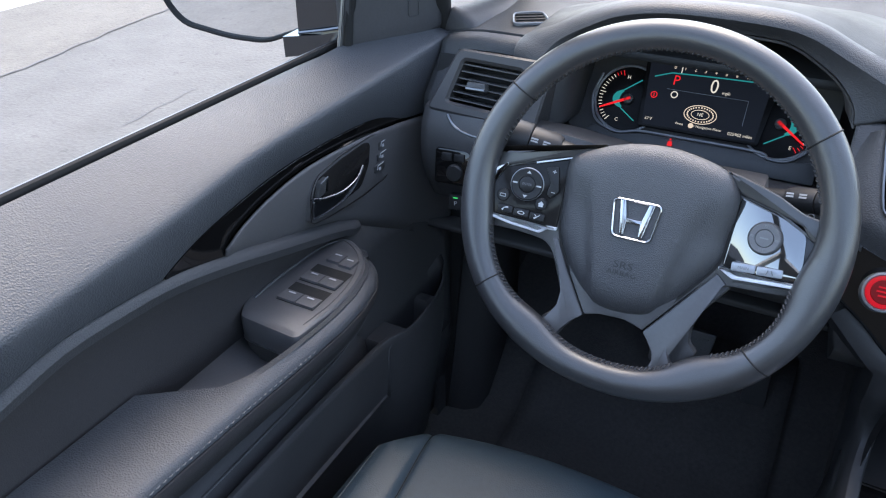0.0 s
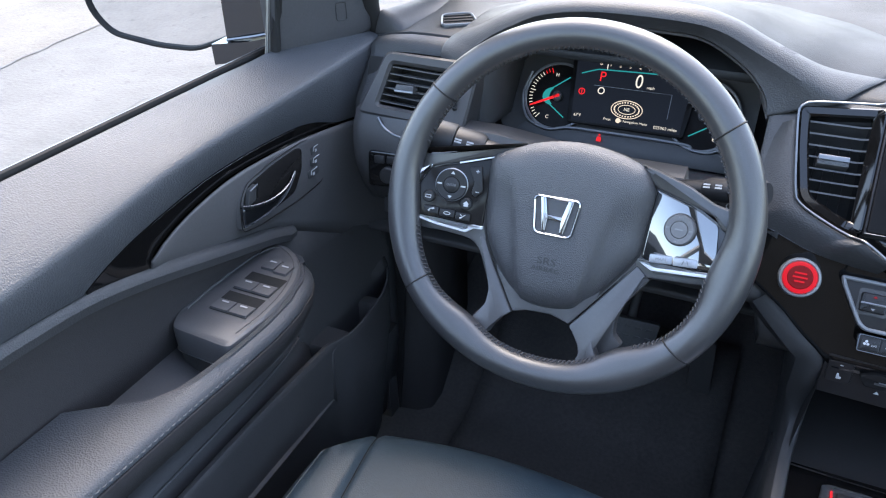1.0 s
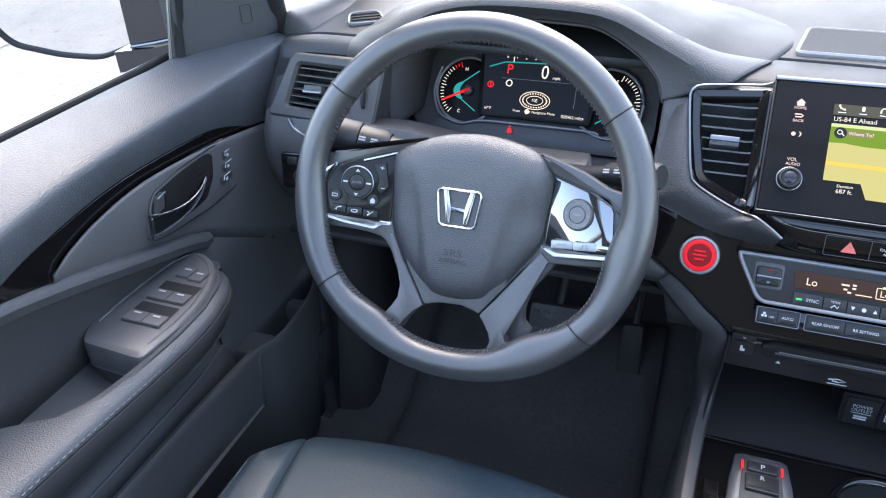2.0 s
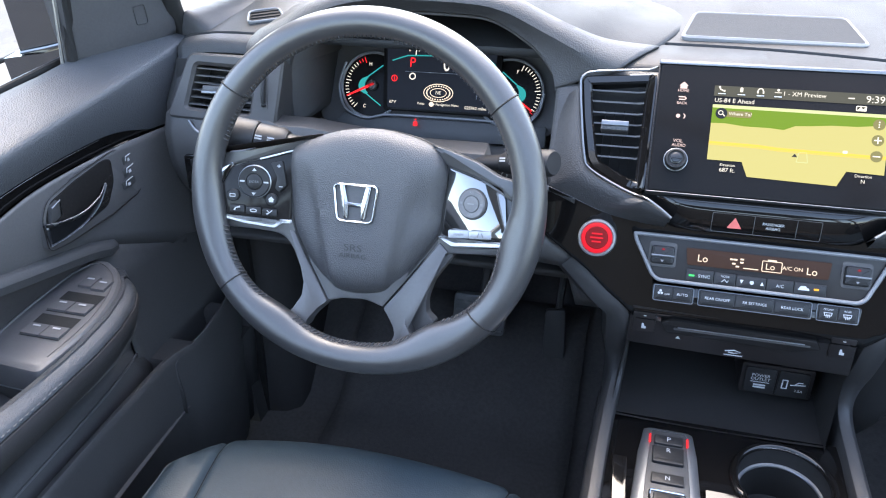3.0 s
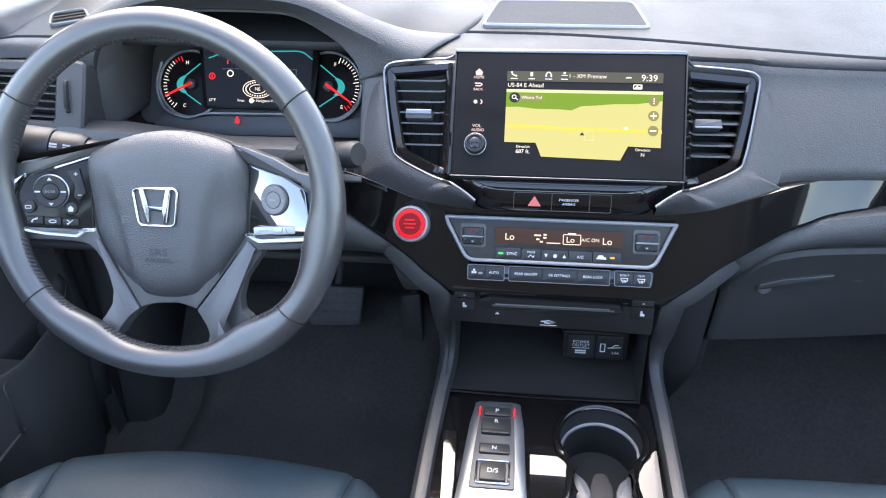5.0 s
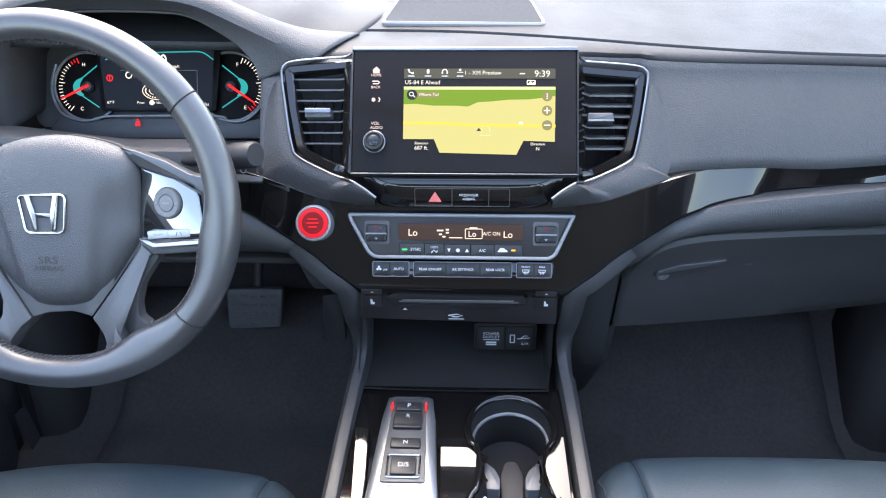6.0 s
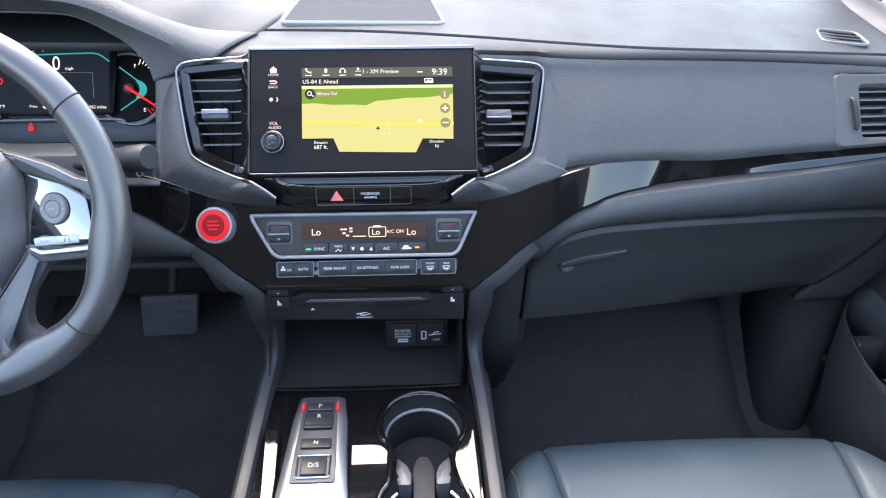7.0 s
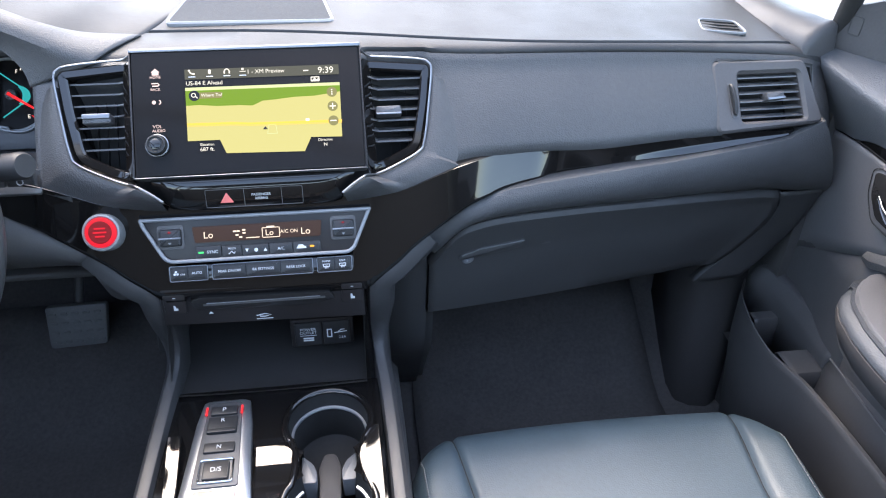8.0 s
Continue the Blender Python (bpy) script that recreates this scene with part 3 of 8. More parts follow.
# gloss black fascia of the centre stack
K = Frame((0, 0.776, 0.985), 33)
H = Frame((0, 0.796, 1.0703), 14)
fas = []
for x in [float(q) for q in np.linspace(-0.30, 0.30, 81)] + [float(q) for q in np.linspace(0.31, 0.716, 42)]:
    ax = abs(x)
    lo = curve_at(max(ax, 0.122), TRIM_LO) if ax >= 0.122 else 0.915
    hi = curve_at(ax, TRIM_UP) if ax > 0.128 else 1.080
    row = [(x, fascia_y(x, hi) + 0.014, hi + 0.002)] if x > 0.16 else []
    if x > 0.16:
        row.append((x, fascia_y(x, hi) + 0.004, hi + 0.0008))
    else:
        row += [(x, fascia_y(x, hi), hi + 0.0006), (x, fascia_y(x, hi), hi + 0.0003)]
    for k in range(15):
        t = k / 14
        z = hi + (lo - hi) * t
        far = min(1.0, max(0.0, (ax - 0.345) / 0.030)) if x > 0 else 0.0
        lip = min(1.0, max(0.0, (x - 0.44) / 0.14)) * 0.9 * max(0.0, t - 0.62) * (hi - lo)
        row.append((x, fascia_y(x, z) + 0.16 * far * (hi - z) - lip, z))
    fas.append(row)
part("gloss_fascia", loft(fas), GLOSS, dash, "gloss black fascia and curved trim strip", thick=0.004)

# lower panel on the passenger side, with its leg down to the console; its end follows the gap to the door
GAP_X = smooth_table([(0.70, 0.690), (0.752, 0.7304), (0.7694, 0.745), (0.8137, 0.779), (0.8626, 0.8007), (0.910, 0.8105), (0.936, 0.8088), (0.994, 0.785), (1.051, 0.7594), (1.083, 0.740)])


def low_hi(x):
    return curve_at(x, TRIM_LO) if x < 0.713 else 1.0385 + (x - 0.713) * 0.2


low = []
for x in [float(q) for q in np.linspace(0.122, 0.69, 52)] + [0.70, 0.71, 0.72, 0.73, 0.74, 0.75, 0.76, 0.77, 0.78, 0.786, 0.79]:
    hi = low_hi(x)
    gt = curve_at(max(x, 0.20), GLOVE_TOP) if x > 0.2 else hi - 0.05
    row = [(x, face_y(min(x, 0.70), hi) + 0.012, hi + 0.001), (x, face_y(min(x, 0.70), hi) - 0.002, hi - 0.002)]
    for k in range(1, 11):
        t = k / 10
        z = hi - 0.004 + (gt - hi + 0.004) * t
        y_ = (face_y(min(x, 0.70), hi) - 0.004) * (1 - t) + (face_y(min(x, 0.70), gt) - 0.006) * t
        row.append((x, y_ - 0.013 * math.sin(math.pi * t) ** 0.9 + 0.006 * max(0.0, (t - 0.8) / 0.2) ** 2, z))
    row.append((x, row[-1][1] + 0.012, row[-1][2] - 0.001))
    e_ = max(0.0, (x - 0.70) / 0.09)
    low.append([(p[0] + e_ * (curve_at(p[2], GAP_X) - 0.790), p[1], p[2]) for p in row])
end = low[-1]
for dx, dy in ((0.0012, 0.0035), (0.0018, 0.010), (0.0018, 0.045)):
    low.append([(p[0] + dx, p[1] + dy, p[2]) for p in end])
part("lower_panel", loft(low), SOFT, dash, thick=0.003)


def leg(s):
    """Padded edge that runs from the stack down along the console side."""
    c = spline([(0.195, 0.790, 0.975), (0.160, 0.775, 0.945), (0.134, 0.768, 0.918), (0.130, 0.775, 0.880), (0.130, 0.790, 0.830), (0.133, 0.775, 0.795), (0.138, 0.720, 0.782), (0.142, 0.600, 0.776), (0.146, 0.300, 0.770)], 6)
    rows = []
    for i, p in enumerate(c):
        t = (c[min(i + 1, len(c) - 1)] - c[max(i - 1, 0)]).normalized()
        side = Vector((1, 0, 0))
        side = (side - t * side.dot(t)).normalized()
        out = side.cross(t)
        if out.y > 0 and abs(out.y) > abs(out.z) or out.z < -0.5:
            out = -out
        w = 0.0108
        row = []
        wide = step((p.z - 0.795) / 0.06)
        for a, h in ((-0.9, -0.05), (-0.9, -0.004), (-0.7, 0.002), (-0.2, 0.004), (0.4 + 0.5 * wide, 0.003), (0.9 + 1.0 * wide, -0.003), (1.25 + 1.2 * wide, -0.02), (1.6 + 1.1 * wide, -0.09)):
            q = p + side * a * w + out * h
            row.append((s * q.x - (0.005 if s < 0 else 0), q.y, q.z))
        rows.append(row)
    return loft(rows)


for s in (-1, 1):
    part("knee_pad", leg(s), KNEE, dash, "grey padded knee edge beside the console")

# glove box; its end edge runs in towards the footwell
CAP_L = smooth_table([(0.74, 0.635), (0.775, 0.664), (0.795, 0.683), (0.813, 0.700), (0.839, 0.718), (0.861, 0.7325), (0.884, 0.7425), (0.908, 0.7438), (0.930, 0.7348), (0.99, 0.733)])
glove = thing("glove_box", (0.45, 0.87, 0.85), "closed black glove box door under the dashboard", "glove box")


def glove_y(x, z):
    """Depth of the glove box door, leaning back evenly towards its lower edge."""
    return face_y(min(x, 0.70), max(z, 0.91)) - 0.006 + 0.16 * max(0.0, 0.91 - z)


rows = []
for x in np.linspace(0.205, 0.7295, 46):
    x = float(x)
    gt = curve_at(x, GLOVE_TOP) - 0.003
    gb = min(0.800 - 0.03 * (x - 0.4), gt - 0.02)
    row = [(x, glove_y(x, gt) + 0.022, gt - 0.001), (x, glove_y(x, gt) + 0.007, gt), (x, glove_y(x, gt) + 0.0022, gt - 0.0022), (x, glove_y(x, gt) + 0.0003, gt - 0.006)]
    for k in range(9):
        t = k / 8
        z = gt - 0.014 + (gb - gt + 0.014) * t
        row.append((x, glove_y(x, z), z))
    row.append((x, glove_y(x, gb) + 0.012, gb - 0.010))
    row.append((x, glove_y(x, gb) + 0.08, gb - 0.020))
    row = [(0.205 + (p[0] - 0.205) / 0.5245 * (curve_at(p[2], CAP_L) - 0.0030 - 0.205), p[1], p[2]) for p in row]
    rows.append(row)
part("door_panel", loft(rows), GLOVE, glove, thick=0.004)
GF = Axes((0.293, glove_y(0.293, 0.914) - 0.0005, 0.914), (1, 0.105, 0.03), (0, -0.16, 1))
part("handle_recess", plate(GF, rounded([(-0.058, -0.018), (0.040, -0.010), (0.085, -0.008), (0.044, 0.014), (-0.02, 0.010), (-0.052, 0.002)], 0.006), 0.006, 0.0005, 0.0012), DARK, glove)
hnd = part("handle", plate(GF, rounded([(-0.050, -0.008), (0.036, 0.000), (0.042, 0.013), (-0.02, 0.009), (-0.046, 0.001)], 0.004), 0.010, 0.002, 0.0095), GLOVE, glove, "dark plastic glove box latch handle")
part("handle_edge", tube([GF.at(-0.046, 0.0005, 0.0085), GF.at(-0.02, 0.0083, 0.0085), GF.at(0.040, 0.0123, 0.0085)], 0.0010, 6), VANE, hnd)
part("lock", turn(Axes(GF.at(-0.036, -0.012, 0.004), GF.u, GF.v), [(0.0085, -0.004), (0.0085, 0.0), (0.007, 0.0015), (0.003, 0.0015), (0.0026, 0.0), (0.0, 0.0)], 20), STEEL, glove, "round metal lock cylinder")
# fixed panel between the glove box and the console
rows = []
for x in (0.138, 0.146, 0.156, 0.168, 0.182, 0.195, 0.2020, 0.2032, 0.215):
    zt_ = 0.935 + 0.25 * (x - 0.15)
    back = 0.014 * min(1.0, max(0.0, (x - 0.2020) / 0.0012)) + 0.35 * max(0.0, 0.172 - x) + 0.001
    rows.append([(x, glove_y(0.205, z) + back + 0.5 * max(0.0, 0.72 - z), z) for z in [zt_ - (zt_ - 0.50) * k / 12 for k in range(13)]])
part("inner_panel", loft(rows), GLOVE, dash, "dark panel between glove box and console", thick=0.003)
# end cap right of the glove box, curving in towards the footwell
cap = []
for k in range(19):
    z = 0.931 - 0.176 * k / 18
    x0 = curve_at(z, CAP_L)
    x1 = max(curve_at(z, GAP_X), x0 + 0.006)
    y0 = glove_y(x0, z)
    w_ = x1 - x0
    cap.append([(x0, y0 + 0.016, z), (x0, y0 + 0.003, z), (x0 + 0.0012, y0, z)] + [(x0 + w_ * q, y0 + 0.005 * q * q, z) for q in (0.2, 0.4, 0.6, 0.8, 0.92)] + [(x1 - 0.0008, y0 + 0.007, z), (x1, y0 + 0.012, z), (x1, y0 + 0.06, z)])
part("end_cap", loft(cap), GLOVE, dash, "dark end cap beside the glove box", thick=0.003)

# underside of the dashboard and dark footwell walls
und = []
for x in np.linspace(-0.80, 0.80, 33):
    und.append([(x, 0.99 if x > 0.15 else 0.90, 0.80 if x > 0.15 else 0.86), (x, 1.08, 0.80), (x, 1.40, 0.86)])
part("underside", loft(und), DARK, dash, thick=0.01)

# driver's side lower dash and knee panel
dl = []
for x in np.linspace(-0.757, -0.16, 48):
    t = (x + 0.757) / 0.597
    hi = 1.094 - 0.006 * t if x < -0.60 else (1.088 - 0.0 if x < -0.24 else curve_at(-x, TRIM_UP) - 0.01)
    if x > -0.30:
        hi = curve_at(max(-x, 0.122), TRIM_LO)
    lo = 0.945 if x < -0.6 else 0.93
    lo = 0.87 if x > -0.2 else lo
    yy = 0.800 + 0.034 * min(1.0, max(0.0, (-0.40 - x) / 0.15))
    row = [(x, yy + 0.03, hi + 0.004), (x, yy + 0.006, hi)]
    for k in range(1, 8):
        s_ = k / 7
        z = hi + (lo - hi) * s_
        bulge = -0.016 * math.sin(math.pi * s_)
        row.append((x, yy + bulge + 0.03 * s_ * s_, z))
    row.append((x, yy + 0.08, lo - 0.015))
    row.append((x, yy + 0.25, lo - 0.05))
    dl.append(row)
part("driver_lower_panel", loft(dl), LITDASH, dash, thick=0.005)
# left flank beside the vent, up to the top pad
fl_ = []
for x in (-0.775, -0.765, -0.755, -0.7442, -0.7438, -0.72, -0.69, -0.66, -0.63, -0.606):
    row = roll(x)
    _, ya, za = row[-1]
    row += [(x, ya - 0.05, 1.094), (x, ya - 0.055, 1.075)] if x < -0.744 else [(x, ya + 0.01, za - 0.004), (x, ya + 0.02, za - 0.008)]
    fl_.append(row)
part("driver_upper_face", loft(fl_), SOFT, dash, thick=0.005)

# ---- instrument hood ----
hood = thing("instrument_hood", (-0.43, 0.95, 1.15), "black arched hood over the instrument cluster", "instrument hood")
B_ = spline([(-0.600, 0.890, 1.068), (-0.597, 0.888, 1.115), (-0.592, 0.890, 1.150), (-0.583, 0.893, 1.172), (-0.568, 0.896, 1.192), (-0.545, 0.898, 1.208), (-0.510, 0.899, 1.219), (-0.450, 0.900, 1.226), (-0.360, 0.900, 1.225), (-0.320, 0.900, 1.219), (-0.280, 0.895, 1.198), (-0.260, 0.890, 1.182), (-0.246, 0.884, 1.164), (-0.241, 0.878, 1.146)], 6)
A_ = spline([(-0.608, 0.880, 1.068), (-0.606, 0.878, 1.118), (-0.612, 0.876, 1.158), (-0.602, 0.886, 1.179), (-0.583, 0.889, 1.196), (-0.552, 0.888, 1.214), (-0.512, 0.886, 1.232), (-0.450, 0.884, 1.242), (-0.355, 0.886, 1.240), (-0.308, 0.888, 1.232), (-0.265, 0.888, 1.212), (-0.235, 0.886, 1.198), (-0.200, 0.886, 1.181), (-0.170, 0.888, 1.168)], 6)
R_ = spline([(-0.625, 0.890, 1.066), (-0.624, 0.886, 1.118), (-0.650, 0.896, 1.160), (-0.646, 0.921, 1.181), (-0.605, 0.920, 1.199), (-0.562, 0.920, 1.222), (-0.515, 0.920, 1.239), (-0.450, 0.920, 1.247), (-0.350, 0.918, 1.247), (-0.300, 0.915, 1.237), (-0.262, 0.914, 1.220), (-0.230, 0.914, 1.206), (-0.190, 0.928, 1.1885), (-0.130, 0.952, 1.1755)], 6)
LIP = B_
rows, backs = [], []
for b_, a_, r_ in zip(B_, A_, R_):
    m = a_.lerp(b_, 0.5)
    rows.append([b_ + Vector((0, 0.012, -0.001)), b_ + Vector((0, 0.003, -0.001)), b_, b_.lerp(a_, 0.35) + Vector((0, 0.002, 0)), b_.lerp(a_, 0.75), b_.lerp(a_, 0.92), a_ + Vector((0, 0.003, 0.0012)), a_.lerp(r_, 0.25) + Vector((0, 0, 0.003)), a_.lerp(r_, 0.6) + Vector((0, 0, 0.0025)), a_.lerp(r_, 0.93) + Vector((0, 0, 0.0008)), r_ + Vector((0, 0, -0.001)), r_ + Vector((0, 0.001, -0.005))])
    f = min(1.0, max(0.0, (r_.z - 1.170) / 0.07))
    side = -1 if r_.x < -0.43 else 1
    w = min(1.0, abs(r_.x + 0.43) / 0.2)
    out_ = (0.07 if side > 0 else 0.005) * side * w
    end = Vector((r_.x + out_, 1.10 + 0.12 * f, top_z(r_.x + out_) + 0.008))
    if r_.z > 1.165:
        backs.append([r_ + Vector((0, 0.0022, -0.005)), r_ + Vector((0, 0.003, -0.001)), r_.lerp(end, 0.15) + Vector((0, 0, 0.006 * f)), r_.lerp(end, 0.4) + Vector((0, 0, 0.007 * f)), r_.lerp(end, 0.7) + Vector((0, 0, 0.002 * f)), end])
part("hood_cover", loft(rows), SOFT, hood, thick=0.003)
part("hood_back", loft(backs), TOPPAD, hood, "grey rear slope of the hood running into the top pad", thick=0.003)
C = Frame((-0.45, 0.99, 1.08), 30)
rows = []
n_ = len(LIP)
for i, p in enumerate(LIP):
    side = -1 if p.x < -0.43 else 1
    q = Vector((p.x - side * 0.012, 1.035 + (p.z - 1.1) * 0.35, p.z - 0.03 if p.z > 1.15 else p.z - 0.012))
    rows.append([p + Vector((0, 0.006, -0.006)), p.lerp(q, 0.35) + Vector((-side * 0.006, 0, 0)), q])
part("shroud", loft(rows), SHROUD, hood, "dark recessed shroud", thick=0.003)
part("binnacle_back", ([(-0.64, 1.062, 1.00), (-0.215, 1.062, 1.00), (-0.215, 1.075, 1.165), (-0.64, 1.075, 1.165)], [[0, 1, 2, 3]]), SHROUD, hood, thick=0.004, smooth=False)
# lower sill of the binnacle
rows = []
for x in np.linspace(-0.612, -0.236, 20):
    rows.append([(x, 0.80, 1.050), (x, 0.86, 1.060), (x, 0.885, 1.056), (x, 0.925, 1.036), (x, 0.955, 1.022), (x, 1.04, 1.012)])
part("sill", loft(rows), HARD, hood, thick=0.004)

RIMGREY = material("silver_paint", (0.175, 0.178, 0.182), 0.45, metal=0.3)
# ---- instrument cluster ----
cluster = thing("instrument_cluster", (-0.44, 1.0, 1.06), "lit instrument cluster with two round gauges and a dark display", "instrument cluster")
part("back_plate", plate(C, rounded([(-0.150, -0.045), (0.195, -0.045), (0.195, 0.085), (-0.150, 0.085)], 0.02), 0.01, 0, -0.010), DARK, cluster)


def gauge(cx, s, name):
    """Round temperature or fuel gauge: cx its centre, s the side of its open rim."""
    face = part(name, plate(C, disc(cx, 0.010, 0.046, 40), 0.004, 0, -0.004), GLASSBLACK, cluster, "round black gauge face")
    ring = []
    for k in range(33):
        a = radians(70 + 250 * k / 32) if s < 0 else radians(110 - 250 * k / 32)
        ring.append(C.at(cx + 0.046 * math.cos(a), 0.010 + 0.046 * math.sin(a), 0.0))
    part("rim", tube(ring, 0.0019, 6), RIMGREY, face, "thin silver rim")
    for k in range(19):
        a = radians(112 + 6.6 * k) if s < 0 else radians(68 - 6.6 * k)
        long = k % 9 == 0
        r0, r1 = (0.034 if long else 0.037), 0.042
        w = 0.00042
        d = Vector((math.cos(a), math.sin(a)))
        e = Vector((-d.y, d.x)) * w
        c0 = Vector((cx, 0.010))
        q = [c0 + d * r0 - e, c0 + d * r1 - e, c0 + d * r1 + e, c0 + d * r0 + e]
        red = (k < 3 and s < 0) or (k > 15 and s > 0)
        part("tick", plate(C, [tuple(v) for v in q], 0.0004, 0, -0.0032), RED_L if red else WHITE_L, face, smooth=False)
    arc = []
    for k in range(25):
        a = radians(128 + 110 * k / 24) if s < 0 else radians(52 - 110 * k / 24)
        m = 0.5 + 0.5 * math.cos((k / 24 - 0.5) * math.pi * 1.6)
        arc.append((a, 0.0128 - 0.0005 * m, 0.0150 + 0.0072 * m))
    outer = [(cx + r1 * math.cos(a), 0.010 + r1 * math.sin(a)) for a, r0, r1 in arc]
    inner = [(cx + r0 * math.cos(a), 0.010 + r0 * math.sin(a)) for a, r0, r1 in arc]
    part("teal_arc", loft([[C.at(*p, -0.0033) for p in outer], [C.at(*p, -0.0033) for p in inner]]), TEAL_L, face, "glowing teal arc")
    for (u0, v0), (u1, v1) in (((-0.0095, 0.0115), (0.0130, 0.0290)), ((-0.0085, -0.0130), (0.0140, -0.0280))):
        c0, c1 = Vector((cx - u0 * s, 0.010 + v0)), Vector((cx - u1 * s, 0.010 + v1))
        d = (c1 - c0).normalized()
        e = Vector((-d.y, d.x)) * 0.0008
        part("teal_line", plate(C, [tuple(q) for q in (c0 - e, c1 - e, c1 + e, c0 + e)], 0.0004, 0, -0.0033), TEAL_L, face, smooth=False)
    a = radians(206) if s < 0 else radians(-34)
    c0, d = Vector((cx, 0.010)), Vector((math.cos(a), math.sin(a)))
    e = Vector((-d.y, d.x))
    q = [c0 - d * 0.004 - e * 0.0020, c0 + d * 0.040 - e * 0.0009, c0 + d * 0.040 + e * 0.0009, c0 - d * 0.004 + e * 0.0020]
    part("needle", plate(C, [tuple(v) for v in q], 0.0012, 0, 0.004), RED_L, face, "glowing red needle", smooth=False)
    part("hub", turn(Axes(C.at(cx, 0.010, 0.001), C.u, C.v), [(0.007, -0.006), (0.007, 0.0015), (0.005, 0.003), (0.0, 0.003)], 24), DARK, face, "dark needle hub")
    for txt, uu, vv in ((("H", -0.008, 0.030), ("C", -0.012, -0.030)) if s < 0 else (("F", 0.010, 0.030), ("E", 0.020, -0.028))):
        part("letter", words(txt, C, cx + uu - 0.002 * s, 0.010 + vv, 0.0068, -0.003), WHITE_L, face)


gauge(-0.070, -1, "temperature_gauge")
gauge(0.130, 1, "fuel_gauge")
disp = part("display", plate(C, rounded([(-0.048, -0.024), (0.110, -0.024), (0.118, 0.050), (0.112, 0.076), (-0.056, 0.076)], 0.004), 0.006, 0.001, 0.006), GLASSBLACK, cluster, "dark driver display")
part("panel", plate(C, [(-0.042, -0.020), (0.105, -0.020), (0.110, 0.070), (-0.050, 0.070)], 0.0003, 0, 0.0066), BLUE_D, disp, smooth=False)
L2 = 0.0072


def lit(txt, u, v, size, mat, stretch=1.0, name="lettering"):
    part(name, words(txt, C, u, v, size, L2, stretch=stretch), mat, disp, smooth=False)


lit("P", -0.010, 0.043, 0.019, RED_L, 0.95)
lit("0", 0.040, 0.042, 0.026, WHITE_L, 0.85)
lit("mph", 0.0565, 0.036, 0.006, WHITE_L)
lit("67\u00b0F", -0.0345, -0.0125, 0.0055, WHITE_L)
lit("025962 miles", 0.086, -0.0145, 0.0058, WHITE_L)
lit("Press       for Navigation Menu", 0.032, -0.0125, 0.0048, WHITE_L)
lit("NE", 0.0310, 0.0035, 0.0062, WHITE_L)
part("info_ring", frame_ring(C, disc(-0.0085, 0.0245, 0.0048, 24), 0.0014, 0.0003, L2, 0.0001), WHITE_L, disp)
part("warning_ring", frame_ring(C, disc(-0.035, 0.0205, 0.0046, 24), 0.0012, 0.0003, L2, 0.0001), RED_L, disp)
part("warning_mark", plate(C, rect(-0.0356, 0.0180, -0.0344, 0.0230), 0.0003, 0, L2), RED_L, disp, smooth=False)
part("compass_ring", frame_ring(C, disc(0.031, 0.0035, 0.0215, 40, 0.0125), 0.0010, 0.0003, L2, 0.0001), WARM_L, disp)
part("compass_inner_ring", frame_ring(C, disc(0.031, 0.0035, 0.0120, 32, 0.0065), 0.0008, 0.0003, L2, 0.0001), WARM_L, disp)
for k in range(28):
    a = 2 * math.pi * k / 28
    part("compass_tick", plate(C, disc(0.031 + 0.0168 * math.cos(a), 0.0035 + 0.0094 * math.sin(a), 0.0011, 6), 0.0003, 0, L2), WARM_L, disp, smooth=False)
part("menu_button_mark", plate(C, disc(0.0225, -0.0125, 0.0034, 16), 0.0003, 0, L2 + 0.0001), WARM_L, disp, smooth=False)
part("divider", plate(C, rect(-0.020, 0.0305, 0.086, 0.0311), 0.0003, 0, L2), INK_DIM, disp, smooth=False)
part("side_bar", plate(C, rect(0.0855, -0.002, 0.0862, 0.0311), 0.0003, 0, L2), INK_DIM, disp, smooth=False)
tach = spline([(-0.040, 0.0450, 0), (-0.020, 0.0520, 0), (-0.012, 0.0530, 0), (0.030, 0.0545, 0), (0.070, 0.0555, 0), (0.093, 0.0548, 0), (0.1085, 0.0450, 0)], 5)
part("tachometer_line", tube([C.at(p.x, p.y, L2) for p in tach], 0.0009, 5), TEAL_L, disp, "thin teal tachometer line")
for k in range(9):
    u = -0.0155 + 0.0133 * k
    lit(str(k), u, 0.0605, 0.0062, WARM_L, name="number")
part("speed_mark", plate(C, rect(-0.0068, 0.0535, -0.0056, 0.0640), 0.0003, 0, L2), WHITE_L, disp, smooth=False)
bez = spline([(-0.112, 0.040, 0), (-0.119, 0.008, 0), (-0.108, -0.024, 0), (-0.076, -0.037, 0), (-0.045, -0.031, 0), (0.0, -0.030, 0), (0.110, -0.030, 0), (0.126, -0.0365, 0), (0.150, -0.035, 0), (0.172, -0.015, 0), (0.178, 0.012, 0)], 6)
part("bezel_line", tube([C.at(p.x, p.y, 0.002) for p in bez], 0.0018, 6), RIMGREY, cluster, "thin silver lower bezel")
part("belt_lamp", words("\u2022", C, 0.0015, -0.0355, 0.011, 0.0060), RED_L, cluster, "red seat belt warning lamp")
part("belt_lamp_body", plate(C, rounded([(-0.002, -0.0440), (0.005, -0.0440), (0.004, -0.0375), (-0.001, -0.0375)], 0.001), 0.0003, 0, 0.0060), RED_L, cluster, smooth=False)
